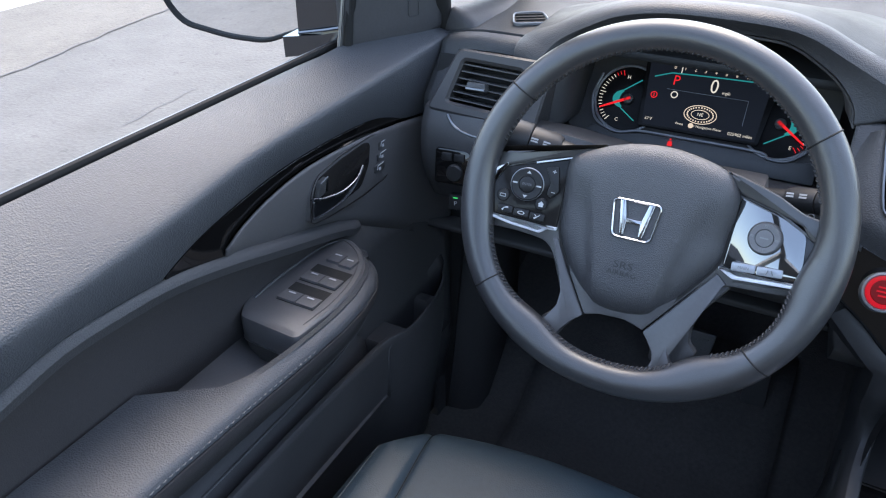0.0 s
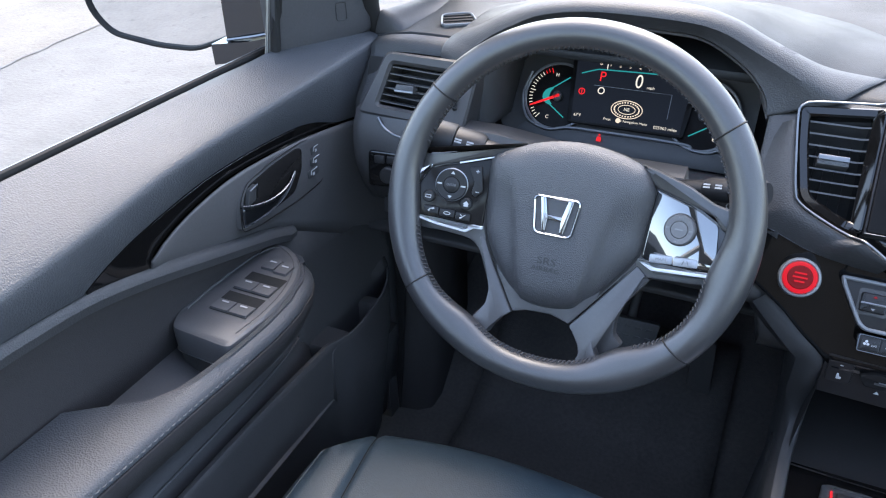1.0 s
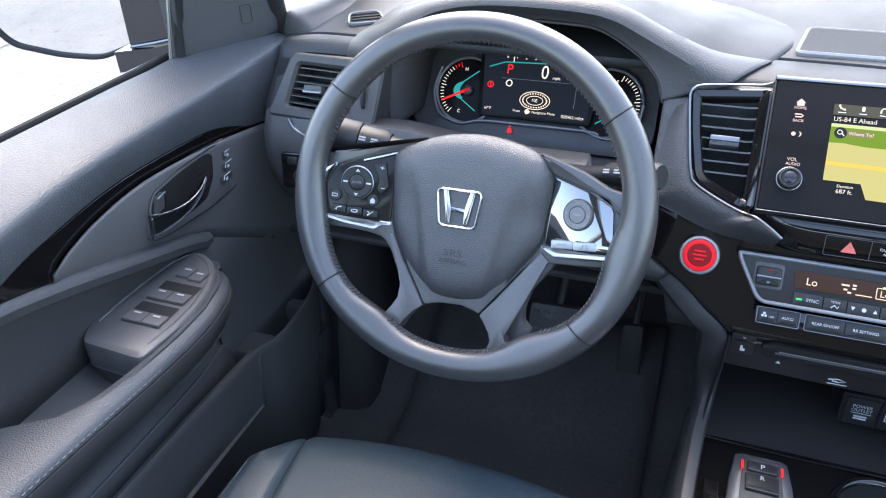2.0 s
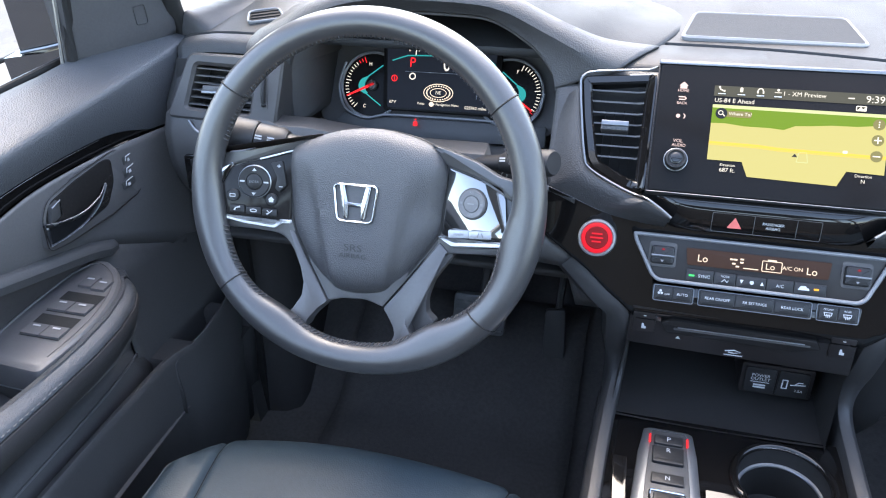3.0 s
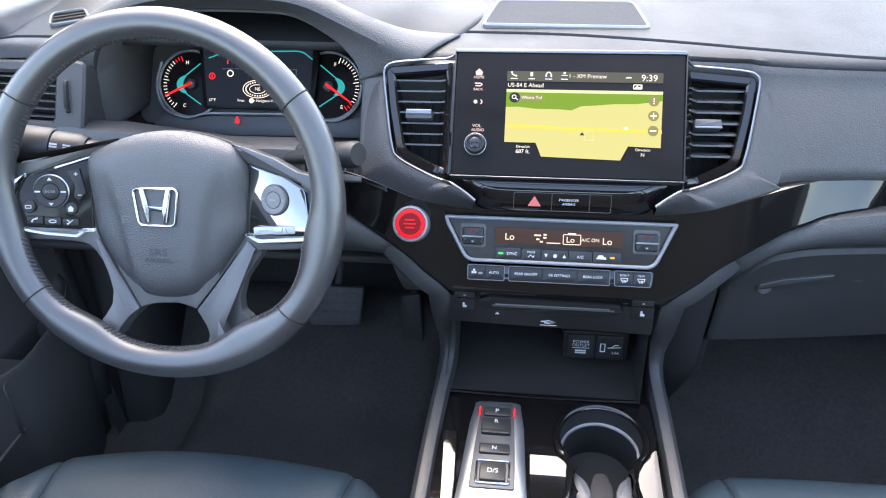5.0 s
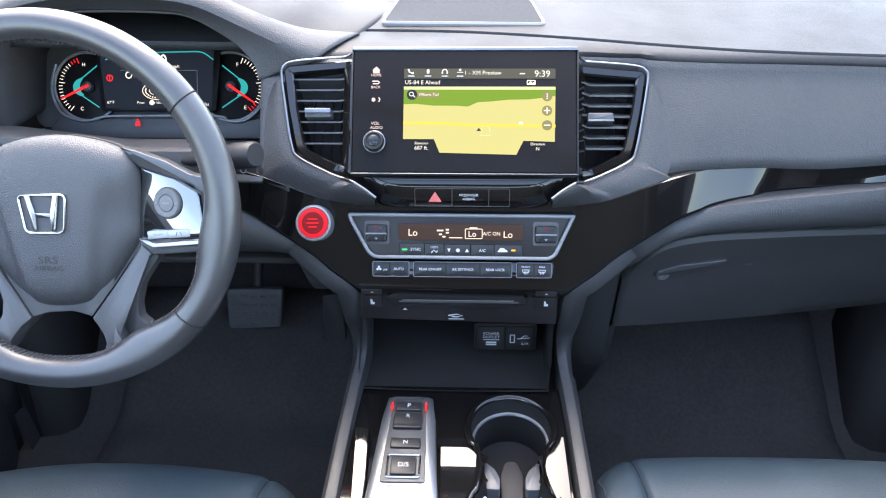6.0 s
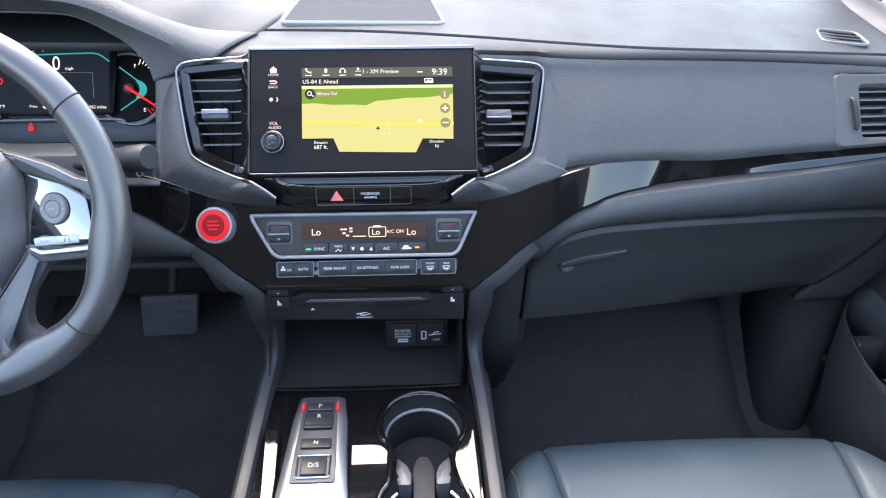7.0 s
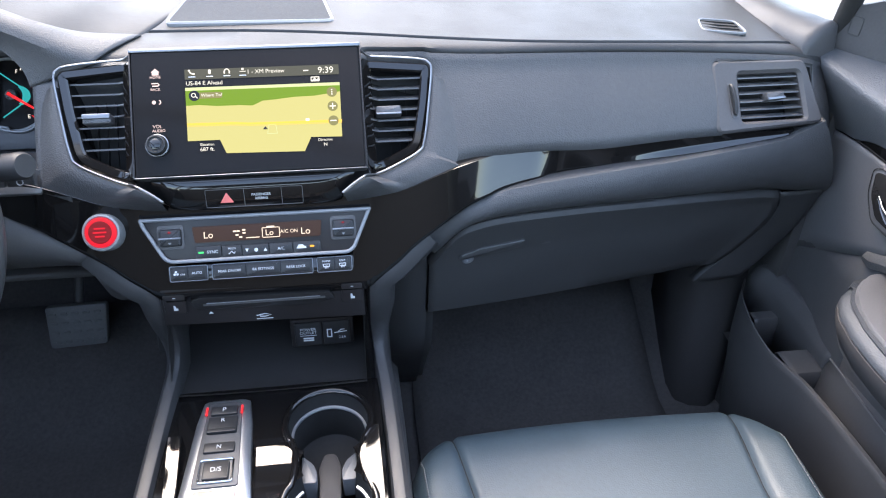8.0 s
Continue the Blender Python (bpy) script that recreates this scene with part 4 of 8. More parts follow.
part("lower_strip", plate(C, rounded([(-0.135, -0.060), (0.185, -0.060), (0.185, -0.031), (0.130, -0.0395), (0.108, -0.033), (-0.045, -0.034), (-0.076, -0.040), (-0.110, -0.031)], 0.004), 0.004, 0.001, 0.000), HARD, cluster)

# ---- centre display ----
screen = thing("infotainment_display", (0, 0.79, 1.073), "black glass touch display showing a yellow and green map", "display")
part("housing", plate(S, rect(-0.1285, -0.004, 0.1285, 0.142, 0.003), 0.03, 0.002, -0.001), HARD, screen)
glass = part("glass", plate(S, rect(-0.1265, -0.002, 0.1265, 0.1385, 0.003), 0.004, 0.001, 0.003), GLASSBLACK, screen, "black display glass")
part("top_trim", plate(S, rect(-0.129, 0.1385, 0.129, 0.1430, 0.001), 0.012, 0.0012, 0.0045), SATIN, screen, "silver top trim")
part("edge_trim", plate(S, rect(-0.129, -0.0040, 0.129, -0.0028, 0.0004), 0.008, 0.0006, 0.003), SATIN, screen, "thin silver lower trim")
for s in (-1, 1):
    part("edge_trim", plate(S, rect(s * 0.1283 - 0.0008, -0.003, s * 0.1283 + 0.0008, 0.139, 0.0004), 0.008, 0.0004, 0.0032), PANEL, screen)
SL = 0.0036
ui = lambda name, poly, mat, lift=SL: part(name, plate(S, poly, 0.0003, 0, lift), mat, glass, smooth=False)
ui("header", rect(-0.0690, 0.1060, 0.1030, 0.1175), HEAD_L)
ui("map", [(-0.0690, 0.0360), (-0.0340, 0.0360), (-0.0275, 0.0205), (0.0592, 0.0185), (0.0672, 0.0345), (0.1022, 0.0335), (0.1030, 0.0965), (-0.0690, 0.0965)], MAP_Y)
gre = [(-0.0690, 0.0930), (0.1030, 0.0930), (0.1030, 0.0860), (0.0900, 0.0840), (0.0740, 0.0820), (0.0500, 0.0815), (0.0300, 0.0795), (0.0150, 0.0785), (0.0040, 0.0735), (-0.0100, 0.0745), (-0.0350, 0.0745), (-0.0550, 0.0765), (-0.0690, 0.0760)]
ui("map_green_area", gre, MAP_G, SL + 0.0003)
ui("map_pale_band", rect(-0.0690, 0.0930, 0.1030, 0.0965), MAP_P, SL + 0.0003)
road = [(-0.0688, 0.0560), (-0.02, 0.0555), (0.0, 0.0540), (0.04, 0.0535), (0.1030, 0.0530)]
ui("map_road", road + [(a, b - 0.0022) for a, b in road[::-1]], MAP_O, SL + 0.0003)
road2 = [(-0.0688, 0.0532), (-0.02, 0.0527), (0.0, 0.0512), (0.04, 0.0507), (0.1030, 0.0502)]
ui("map_side_road", road2 + [(a, b - 0.0007) for a, b in road2[::-1]], MAP_O, SL + 0.0004)
ui("position_arrow", [(0.0140, 0.0455), (0.0195, 0.0455), (0.0168, 0.0490)], BLUE_D, SL + 0.0005)
part("map_outline", frame_ring(S, [(0.0185, 0.0400), (0.0300, 0.0400), (0.0285, 0.0510), (0.0205, 0.0510)], 0.0005, 0.0002, SL + 0.0004, 0.0001), MAP_P, glass)
ui("road_shield", rect(0.0620, 0.0530, 0.0665, 0.0560, 0.001), WHITE_L, SL + 0.0006)
ui("search_box", rect(-0.062, 0.0835, -0.0290, 0.0905, 0.002), MAP_T, SL + 0.0005)
ui("search_disc", disc(-0.0595, 0.0870, 0.0060, 24), BLUE_D, SL + 0.0007)
part("search_ring", frame_ring(S, disc(-0.0602, 0.0876, 0.0026, 18), 0.0008, 0.0002, SL + 0.0009, 0.0001), WHITE_L, glass)
ui("search_stem", [(-0.0586, 0.0860), (-0.0562, 0.0836), (-0.0555, 0.0843), (-0.0579, 0.0867)], WHITE_L, SL + 0.0009)
say = lambda t, u, v, size, mat=WHITE_L, name="lettering", align='CENTER', st=1.0: part(name, words(t, S, u, v, size, SL + 0.0008, align, st), mat, glass, smooth=False)
say("Where To?", -0.0520, 0.0870, 0.0050, align='LEFT')
for v, t in ((0.0855, ":"), (0.0690, "+"), (0.0522, "\u2013")):
    ui("map_button", disc(0.0935, v, 0.0058, 24), MAP_T, SL + 0.0005)
ui("mark", rect(0.0900, 0.0684, 0.0970, 0.0696), WHITE_L, SL + 0.0008)
ui("mark", rect(0.0929, 0.0655, 0.0941, 0.0725), WHITE_L, SL + 0.0009)
ui("mark", rect(0.0900, 0.0516, 0.0970, 0.0528), WHITE_L, SL + 0.0008)
for k in (-1, 0, 1):
    ui("mark", disc(0.0935, 0.0855 + 0.0025 * k, 0.0008, 8), WHITE_L, SL + 0.0008)
say("US-84 E Ahead", -0.0680, 0.1010, 0.0066, align='LEFT')
say("1 - XM Preview", 0.0205, 0.1122, 0.0066)
say("9:39", 0.0880, 0.1110, 0.0105)
say("Elevation", -0.0480, 0.0310, 0.0042)
say("687 ft.", -0.0480, 0.0255, 0.0062)
say("Direction", 0.0830, 0.0305, 0.0042)
say("N", 0.0830, 0.0250, 0.0056)
for u, t in ((-0.0610, "Phone"), (-0.0415, "Audio"), (-0.0225, "Map"), (-0.0050, "Info")):
    part("caption_bar", bars(S, u, 0.1086, 0.0075, 0.0008, SL + 0.0007), INK, glass, smooth=False)
part("phone_icon", tube([S.at(-0.0640, 0.1165, SL + 0.0006), S.at(-0.0630, 0.1135, SL + 0.0006), S.at(-0.0600, 0.1120, SL + 0.0006), S.at(-0.0580, 0.1118, SL + 0.0006)], [0.0012, 0.0007, 0.0007, 0.0012], 6), WHITE_L, glass)
ui("audio_icon", rounded([(-0.0430, 0.1115), (-0.0400, 0.1115), (-0.0400, 0.1165), (-0.0430, 0.1165)], 0.0012), WHITE_L, SL + 0.0006)
part("headphone_icon", tube([S.at(-0.0225 + 0.0028 * math.cos(a), 0.1132 + 0.0032 * math.sin(a), SL + 0.0006) for a in [math.pi * k / 8 for k in range(9)]], 0.0006, 5), WHITE_L, glass)
for du in (-0.0028, 0.0028):
    ui("headphone_cup", rect(-0.0225 + du - 0.0008, 0.1112, -0.0225 + du + 0.0008, 0.1138), WHITE_L, SL + 0.0006)
ui("info_icon", rect(-0.0085, 0.1128, -0.0015, 0.1134), WHITE_L, SL + 0.0006)
ui("info_icon", disc(-0.0050, 0.1158, 0.0014, 10), WHITE_L, SL + 0.0006)
part("signal_icon", bars(S, 0.0655, 0.1115, 0.006, 0.0012, SL + 0.0006), WHITE_L, glass, smooth=False)
part("map_icon", frame_ring(S, rect(0.0705, 0.0985, 0.0805, 0.1040, 0.001), 0.0010, 0.0003, SL + 0.0008, 0.0001), WHITE_L, glass)
ui("map_icon_peak", [(0.0715, 0.0990), (0.0750, 0.1030), (0.0770, 0.1005), (0.0795, 0.1025), (0.0795, 0.0990)], WHITE_L, SL + 0.0008)
# touch keys and volume knob on the glass
ui("home_icon", [(-0.1055, 0.1155), (-0.1008, 0.1198), (-0.0961, 0.1155), (-0.0972, 0.1155), (-0.0972, 0.1120), (-0.1044, 0.1120), (-0.1044, 0.1155)], PINK_L)
say("HOME", -0.1008, 0.1094, 0.0042, PINK_L)
part("back_icon", tube([S.at(-0.1052, 0.1028, SL), S.at(-0.0985, 0.1028, SL), S.at(-0.0968, 0.1012, SL), S.at(-0.0985, 0.0998, SL), S.at(-0.1045, 0.0998, SL)], 0.0007, 5), PINK_L, glass)
say("BACK", -0.1010, 0.0955, 0.0042, PINK_L)
ui("day_icon", disc(-0.1035, 0.0814, 0.0022, 12), PINK_L)
ui("night_icon", [(-0.0985, 0.0842), (-0.0965, 0.0836), (-0.0956, 0.0814), (-0.0965, 0.0792), (-0.0985, 0.0786), (-0.0974, 0.0800), (-0.0970, 0.0814), (-0.0974, 0.0828)], PINK_L)
say("VOL", -0.1008, 0.0535, 0.0052, PINK_L)
say("AUDIO", -0.0995, 0.0487, 0.0045, PINK_L)
KN = Axes(S.at(-0.1012, 0.0318, 0.003), S.u, S.v)
knob = part("volume_knob", turn(KN, [(0.0120, 0.0), (0.0120, 0.004), (0.0112, 0.010), (0.0104, 0.0125), (0.0088, 0.013), (0.0075, 0.0115), (0.0, 0.0112)]), BUTTON, screen, "black volume knob")
part("knob_ring", turn(KN, [(0.0121, 0.004), (0.0126, 0.0045), (0.0126, 0.0056), (0.0118, 0.0060)]), SATIN, knob, "grey metal ring")
part("knob_cap", turn(KN, [(0.0062, 0.0105), (0.0060, 0.0125), (0.0040, 0.0135), (0.0, 0.0137)]), GLOSS, knob)

# ---- centre air vents ----


def centre_vent(s):
    v = thing("air_vent", S.at(s * 0.17, 0.07), "rectangular centre air vent with dark slats and a silver surround", "air vent", "centre air vents")
    dv = 0.0 if s < 0 else -0.001
    o = [(0.1295, 0.1330), (0.2085, 0.1260), (0.2120, 0.1200), (0.2060, 0.0780), (0.1955, 0.0290), (0.1880, 0.0185), (0.1560, 0.0020), (0.1300, -0.0060)]
    o = rounded([(s * a, b + dv) for a, b in o], 0.009)
    WV = Frame(S.o, 39.2)
    WV.at = lambda u, v_, n=0.0: S.at(u, v_, n + warp(u))
    part("box", plate(WV, o, 0.003, 0, -0.050), RUBBER, v)
    part("bezel", frame_ring(WV, o, 0.0110, 0.045, 0.001, 0.002), GLOSS, v, "gloss black bezel")
    silver = spline([(s * a, b, 0) for a, b in ((0.130, 0.1350), (0.170, 0.1322), (0.1990, 0.1292), (0.2095, 0.1250), (0.2128, 0.1150), (0.2075, 0.0780), (0.1990, 0.0320), (0.1900, 0.0165), (0.1560, -0.0010), (0.1300, -0.0110), (0.1120, -0.0215), (0.0985, -0.0315))], 8)
    part("surround", tube([WV.at(p.x, p.y, 0.0055) for p in silver], 0.0014, 8), SATIN, v, "satin silver surround line")
    for k in range(7):
        vv = (0.1112 if s < 0 else 0.1094) - 0.0127 * k
        out = curve_at(vv, [(0.0345, 0.1857), (0.0479, 0.1907), (0.060, 0.1944), (0.0734, 0.1974), (0.0863, 0.1991), (0.112, 0.2012)])
        rise, deep = (0.0024, 0.0085) if s < 0 else (0.0066, 0.0125)
        rows = []
        for q in range(5):
            u = s * (0.1300 + (out - 0.1300) * q / 4)
            rows.append([WV.at(u, vv - 0.0009, -0.0060), WV.at(u, vv + 0.0009, -0.0056), WV.at(u, vv + rise + 0.0006, -0.0056 - deep), WV.at(u, vv + rise - 0.0008, -0.006 - deep)])
        part("slat", loft(rows, True, True), VANE, v, smooth=False)
    for k in range(5):
        u = s * (0.140 + 0.011 * k)
        part("vertical_fin", plate(WV, rect(u - 0.0006, 0.022, u + 0.0006, 0.114), 0.006, 0, -0.042), RUBBER, v, smooth=False)
    part("side_rail", plate(WV, rect(s * 0.1310 - 0.0012, 0.010, s * 0.1310 + 0.0012, 0.120), 0.010, 0.0005, -0.004), VANE, v)
    u = -0.1695 if s < 0 else 0.1585
    tab = part("tab", plate(WV, rounded([(u - 0.0155, 0.0635), (u + 0.0155, 0.0635), (u + 0.0150, 0.0745), (u - 0.0150, 0.0745)], 0.002), 0.016, 0.002, 0.004), VANE, v, "vent tab with a silver edge")
    e0, e1 = (0.0686, 0.0740) if s < 0 else (0.0634, 0.0656)
    part("tab_edge", plate(WV, rounded([(u - 0.0150, e0), (u + 0.0150, e0), (u + 0.0150, e1), (u - 0.0150, e1)], 0.0009), 0.002, 0.0006, 0.0065), SATIN, tab)


centre_vent(-1)
centre_vent(1)

# ---- speaker grille on the dash top ----
zc = top_z(0) + 0.002
SP = Axes((-0.003, 1.017, zc + 0.002), (1, -0.01, -0.008), (0, 1, 0.085))
spk = thing("speaker_grille", SP.o, "grey perforated speaker grille with a silver rim on the dash top", "speaker")
so = rounded([(-0.105, -0.042), (0.105, -0.042), (0.090, 0.042), (-0.090, 0.042)], 0.012)
part("rim", frame_ring(SP, so, 0.0050, 0.008, 0.004, 0.0022), material("grille_rim", (0.17, 0.172, 0.175), 0.5, spec=0.3), spk, "light silver rim")
GRILLE = material("grey_grille", (0.046, 0.047, 0.048), 0.9, grain=0.7, scale=700, spec=0.08)
part("mesh", plate(SP, inset(so, 0.0045), 0.006, 0, 0.0032), GRILLE, spk)

# ---- hazard strip ----
hz = thing("hazard_switch", (0, 0.785, 1.04), "gloss black hazard switch strip with a red triangle", "switch")
rows = []
for k in range(25):
    q = k / 24
    row = []
    for v_, n_ in ((-0.0020, -0.012), (-0.0030, -0.002), (-0.0060, 0.0040), (-0.0100, 0.0068), (-0.0150, 0.0080), (-0.0200, 0.0083), (-0.0280, 0.0080), (-0.0360, 0.0068), (-0.0420, 0.0040), (-0.0450, -0.002), (-0.0460, -0.012)):
        t_ = min(1.0, max(0.0, (-v_ - 0.004) / 0.040))
        w0, w1 = -0.1180 + 0.0200 * t_, 0.1160 - 0.0200 * t_
        row.append(H.at(w0 + (w1 - w0) * q, v_, n_ - 0.010 * (2 * q - 1) ** 8))
    rows.append(row)
part("plate", loft(rows), GLOSS, hz)
part("groove", frame_ring(H, rect(-0.0560, -0.0400, 0.0530, -0.0185, 0.002), 0.0006, 0.0010, 0.0086, 0.0001), DARK, hz)
for u in (-0.0130, 0.0290):
    part("groove", plate(H, rect(u - 0.0003, -0.0395, u + 0.0003, -0.0190), 0.0006, 0, 0.0085), DARK, hz, smooth=False)
tri = [(-0.0325 - 0.0075, -0.0345), (-0.0325 + 0.0075, -0.0345), (-0.0325, -0.0225)]
part("triangle", plate(H, rounded(tri, 0.001), 0.0004, 0, 0.0086), ORANGE_RED, hz, "red warning triangle", smooth=False)
part("caption", words("PASSENGER", H, 0.006, -0.0265, 0.0042, 0.0086), INK, hz, smooth=False)
part("caption", words("AIRBAG", H, 0.006, -0.0310, 0.0042, 0.0086), INK, hz, smooth=False)

# ---- climate panel ----
cl = thing("climate_panel", K.o, "dark climate control panel with a silver frame and lit display", "climate panel")
out = [(-0.1365, 0.0340), (0.1310, 0.0335), (0.1275, 0.0260), (0.1090, -0.0145), (0.1010, -0.0200), (-0.1040, -0.0195), (-0.1120, -0.0140), (-0.1340, 0.0250)]
out = rounded(out, 0.010)
part("panel", plate(K, out, 0.012, 0.001, 0.010), PANEL, cl)
part("frame", frame_ring(K, out, 0.0042, 0.008, 0.0140, 0.0014), RIMGREY, cl, "satin silver frame")
win = part("window", plate(K, rounded([(-0.0770, 0.0215), (0.0710, 0.0215), (0.0690, 0.0030), (-0.0745, 0.0030)], 0.002), 0.002, 0.0005, 0.0125), AMBERBG, cl, "dark lit display window")
KT = 0.0130


def ktext(t, u, v, size, mat=WARM_L, parent=win, st=1.0):
    part("lettering", words(t, K, u, v, size, KT, stretch=st), mat, parent, smooth=False)


ktext("Lo", -0.0590, 0.0110, 0.0110)
ktext("Lo", 0.0105, 0.0100, 0.0095)
ktext("Lo", 0.0520, 0.0095, 0.0110)
ktext("A/C ON", 0.0330, 0.0105, 0.0058)
part("boxed_mark", frame_ring(K, rect(0.0020, 0.0045, 0.0225, 0.0165, 0.0015), 0.0008, 0.0003, KT, 0.0001), WARM_L, win)
part("fan_bar", plate(K, rect(-0.0165, 0.0052, -0.0010, 0.0062), 0.0003, 0, KT), WARM_L, win, smooth=False)
for u, v in ((-0.0290, 0.0140), (-0.0265, 0.0095), (-0.0250, 0.0140), (-0.0185, 0.0150), (-0.0185, 0.0115), (-0.0225, 0.0068)):
    part("fan_mark", plate(K, rect(u - 0.0018, v - 0.0009, u + 0.0018, v + 0.0009, 0.0004), 0.0003, 0, KT), WARM_L, win, smooth=False)
part("rear_bar", bars(K, 0.012, 0.0172, 0.009, 0.0014, KT), WARM_L, win, smooth=False)
for u in (-0.1015, 0.0960):
    part("rocker_well", plate(K, rect(u - 0.0150, -0.0030, u + 0.0150, 0.0250, 0.004), 0.002, 0.0005, 0.0108), DARK, cl)
    rk = part("rocker", plate(K, rect(u - 0.0125, 0.0005, u + 0.0125, 0.0205, 0.003), 0.008, 0.003, 0.0165), BUTTON, cl, "black temperature rocker")
    part("rocker_edge", plate(K, rect(u - 0.0125, 0.0085, u + 0.0125, 0.0108, 0.0005), 0.002, 0.0006, 0.0180), SATIN, rk, "silver edge")
    part("up_mark", plate(K, [(u - 0.002, 0.0160), (u + 0.002, 0.0160), (u, 0.0185)], 0.0004, 0, 0.0170), RED_DIM, rk, smooth=False)
    part("down_mark", plate(K, [(u - 0.002, 0.0050), (u + 0.002, 0.0050), (u, 0.0025)], 0.0004, 0, 0.0170), INK_DIM, rk, smooth=False)


def key(fr, u0, v0, u1, v1, lift, parent, cap="", size=0.0048, mat=BUTTON, name="button"):
    b = part(name, plate(fr, rect(u0, v0, u1, v1, 0.0012), 0.006, 0.0010, lift), mat, parent)
    if cap:
        part("caption", words(cap, fr, (u0 + u1) / 2, (v0 + v1) / 2, size, lift + 0.0003), INK, b, smooth=False)
    return b


e1 = [-0.0740, -0.0480, -0.0240, -0.0085, -0.0005, 0.0080, 0.0090, 0.0370, 0.0660]
b = key(K, -0.0745, -0.0155, -0.0455, -0.0015, 0.0125, cl, "")
part("caption", words("SYNC", K, -0.0555, -0.0085, 0.0050, 0.0128), INK, b, smooth=False)
part("lamp", plate(K, rect(-0.0715, -0.0095, -0.0655, -0.0075, 0.0006), 0.0004, 0, 0.0128), GREEN_L, b, "small green lamp", smooth=False)
b = key(K, -0.0450, -0.0158, -0.0225, -0.0020, 0.0125, cl)
part("caption", words("MODE", K, -0.0335, -0.0058, 0.0032, 0.0128), INK, b, smooth=False)
part("icon", tube([K.at(-0.0370, -0.0120, 0.0128), K.at(-0.0340, -0.0090, 0.0128), K.at(-0.0310, -0.0120, 0.0128), K.at(-0.0300, -0.0095, 0.0128)], 0.0006, 5), INK, b)
b = key(K, -0.0220, -0.0160, 0.0085, -0.0025, 0.0125, cl)
part("down_mark", plate(K, [(-0.0185, -0.0070), (-0.0145, -0.0070), (-0.0165, -0.0110)], 0.0003, 0, 0.0128), INK, b, smooth=False)
part("up_mark", plate(K, [(0.0025, -0.0110), (0.0065, -0.0110), (0.0045, -0.0070)], 0.0003, 0, 0.0128), INK, b, smooth=False)
part("fan_icon", plate(K, disc(-0.0060, -0.0090, 0.0022, 8), 0.0003, 0, 0.0128), INK, b, smooth=False)
key(K, 0.0090, -0.0160, 0.0360, -0.0025, 0.0125, cl, "A/C")
b = key(K, 0.0365, -0.0160, 0.0685, -0.0025, 0.0125, cl)
part("icon", plate(K, rounded([(0.0400, -0.0105), (0.0520, -0.0105), (0.0510, -0.0080), (0.0490, -0.0080), (0.0480, -0.0060), (0.0430, -0.0060), (0.0420, -0.0080)], 0.0008), 0.0003, 0, 0.0128), INK, b, smooth=False)
part("lamp", plate(K, rect(0.0560, -0.0095, 0.0610, -0.0075, 0.0006), 0.0004, 0, 0.0128), AMBER_L, b, "small amber lamp", smooth=False)
row2 = [(-0.1060, -0.0640, ""), (-0.0580, 0.0570, ""), (0.0630, 0.1030, "")]
bar_ = rounded([(-0.1085, -0.0222), (0.1065, -0.0222), (0.1050, -0.0385), (0.1010, -0.0420), (-0.1020, -0.0420), (-0.1070, -0.0385)], 0.004)
part("button_bar", plate(K, bar_, 0.008, 0.001, 0.0068), GLOSS, cl)
for u0, u1, _ in row2:
    part("button_tray", plate(K, rect(u0, -0.0402, u1, -0.0235, 0.002), 0.002, 0.0004, 0.0075), PANEL, cl)
    part("tray_line", frame_ring(K, rect(u0 - 0.0008, -0.0410, u1 + 0.0008, -0.0227, 0.0024), 0.0009, 0.002, 0.0080, 0.0002), SATIN, cl, "thin silver outline")


def rowkey(u0, u1, cap, icon=False):
    b = key(K, u0 + 0.0005, -0.0388, u1 - 0.0005, -0.0247, 0.0088, cl, cap, 0.0042)
    c = (u0 + u1) / 2
    if icon == "fan":
        for q in range(3):
            a = radians(90 + 120 * q)
            part("fan_icon", plate(K, disc(c - 0.0035 + 0.0018 * math.cos(a), -0.0312 + 0.0018 * math.sin(a), 0.0014, 8), 0.0003, 0, 0.0091), INK, b, smooth=False)
        part("caption", words("OFF", K, c + 0.0038, -0.0330, 0.0032, 0.0091), INK, b, smooth=False)
    elif icon:
        part("caption", words(icon, K, c, -0.0280, 0.0030, 0.0091), INK, b, smooth=False)
        part("screen_icon", frame_ring(K, [(c - 0.0044, -0.0310), (c + 0.0044, -0.0310), (c + 0.0034, -0.0348), (c - 0.0034, -0.0348)], 0.0007, 0.0003, 0.0091, 0.0001), INK, b)
        for q in (-0.0016, 0.0, 0.0016):
            part("screen_icon", plate(K, rect(c + q - 0.0003, -0.0365, c + q + 0.0003, -0.0330), 0.0003, 0, 0.0092), INK, b, smooth=False)


rowkey(-0.1050, -0.0860, "", "fan")
rowkey(-0.0860, -0.0650, "AUTO")
rowkey(-0.0570, -0.0200, "REAR ON/OFF")
rowkey(-0.0200, 0.0200, "RR SETTINGS")
rowkey(0.0200, 0.0560, "REAR LOCK")
rowkey(0.0640, 0.0830, "", "FRONT")
rowkey(0.0830, 0.1020, "", "REAR")

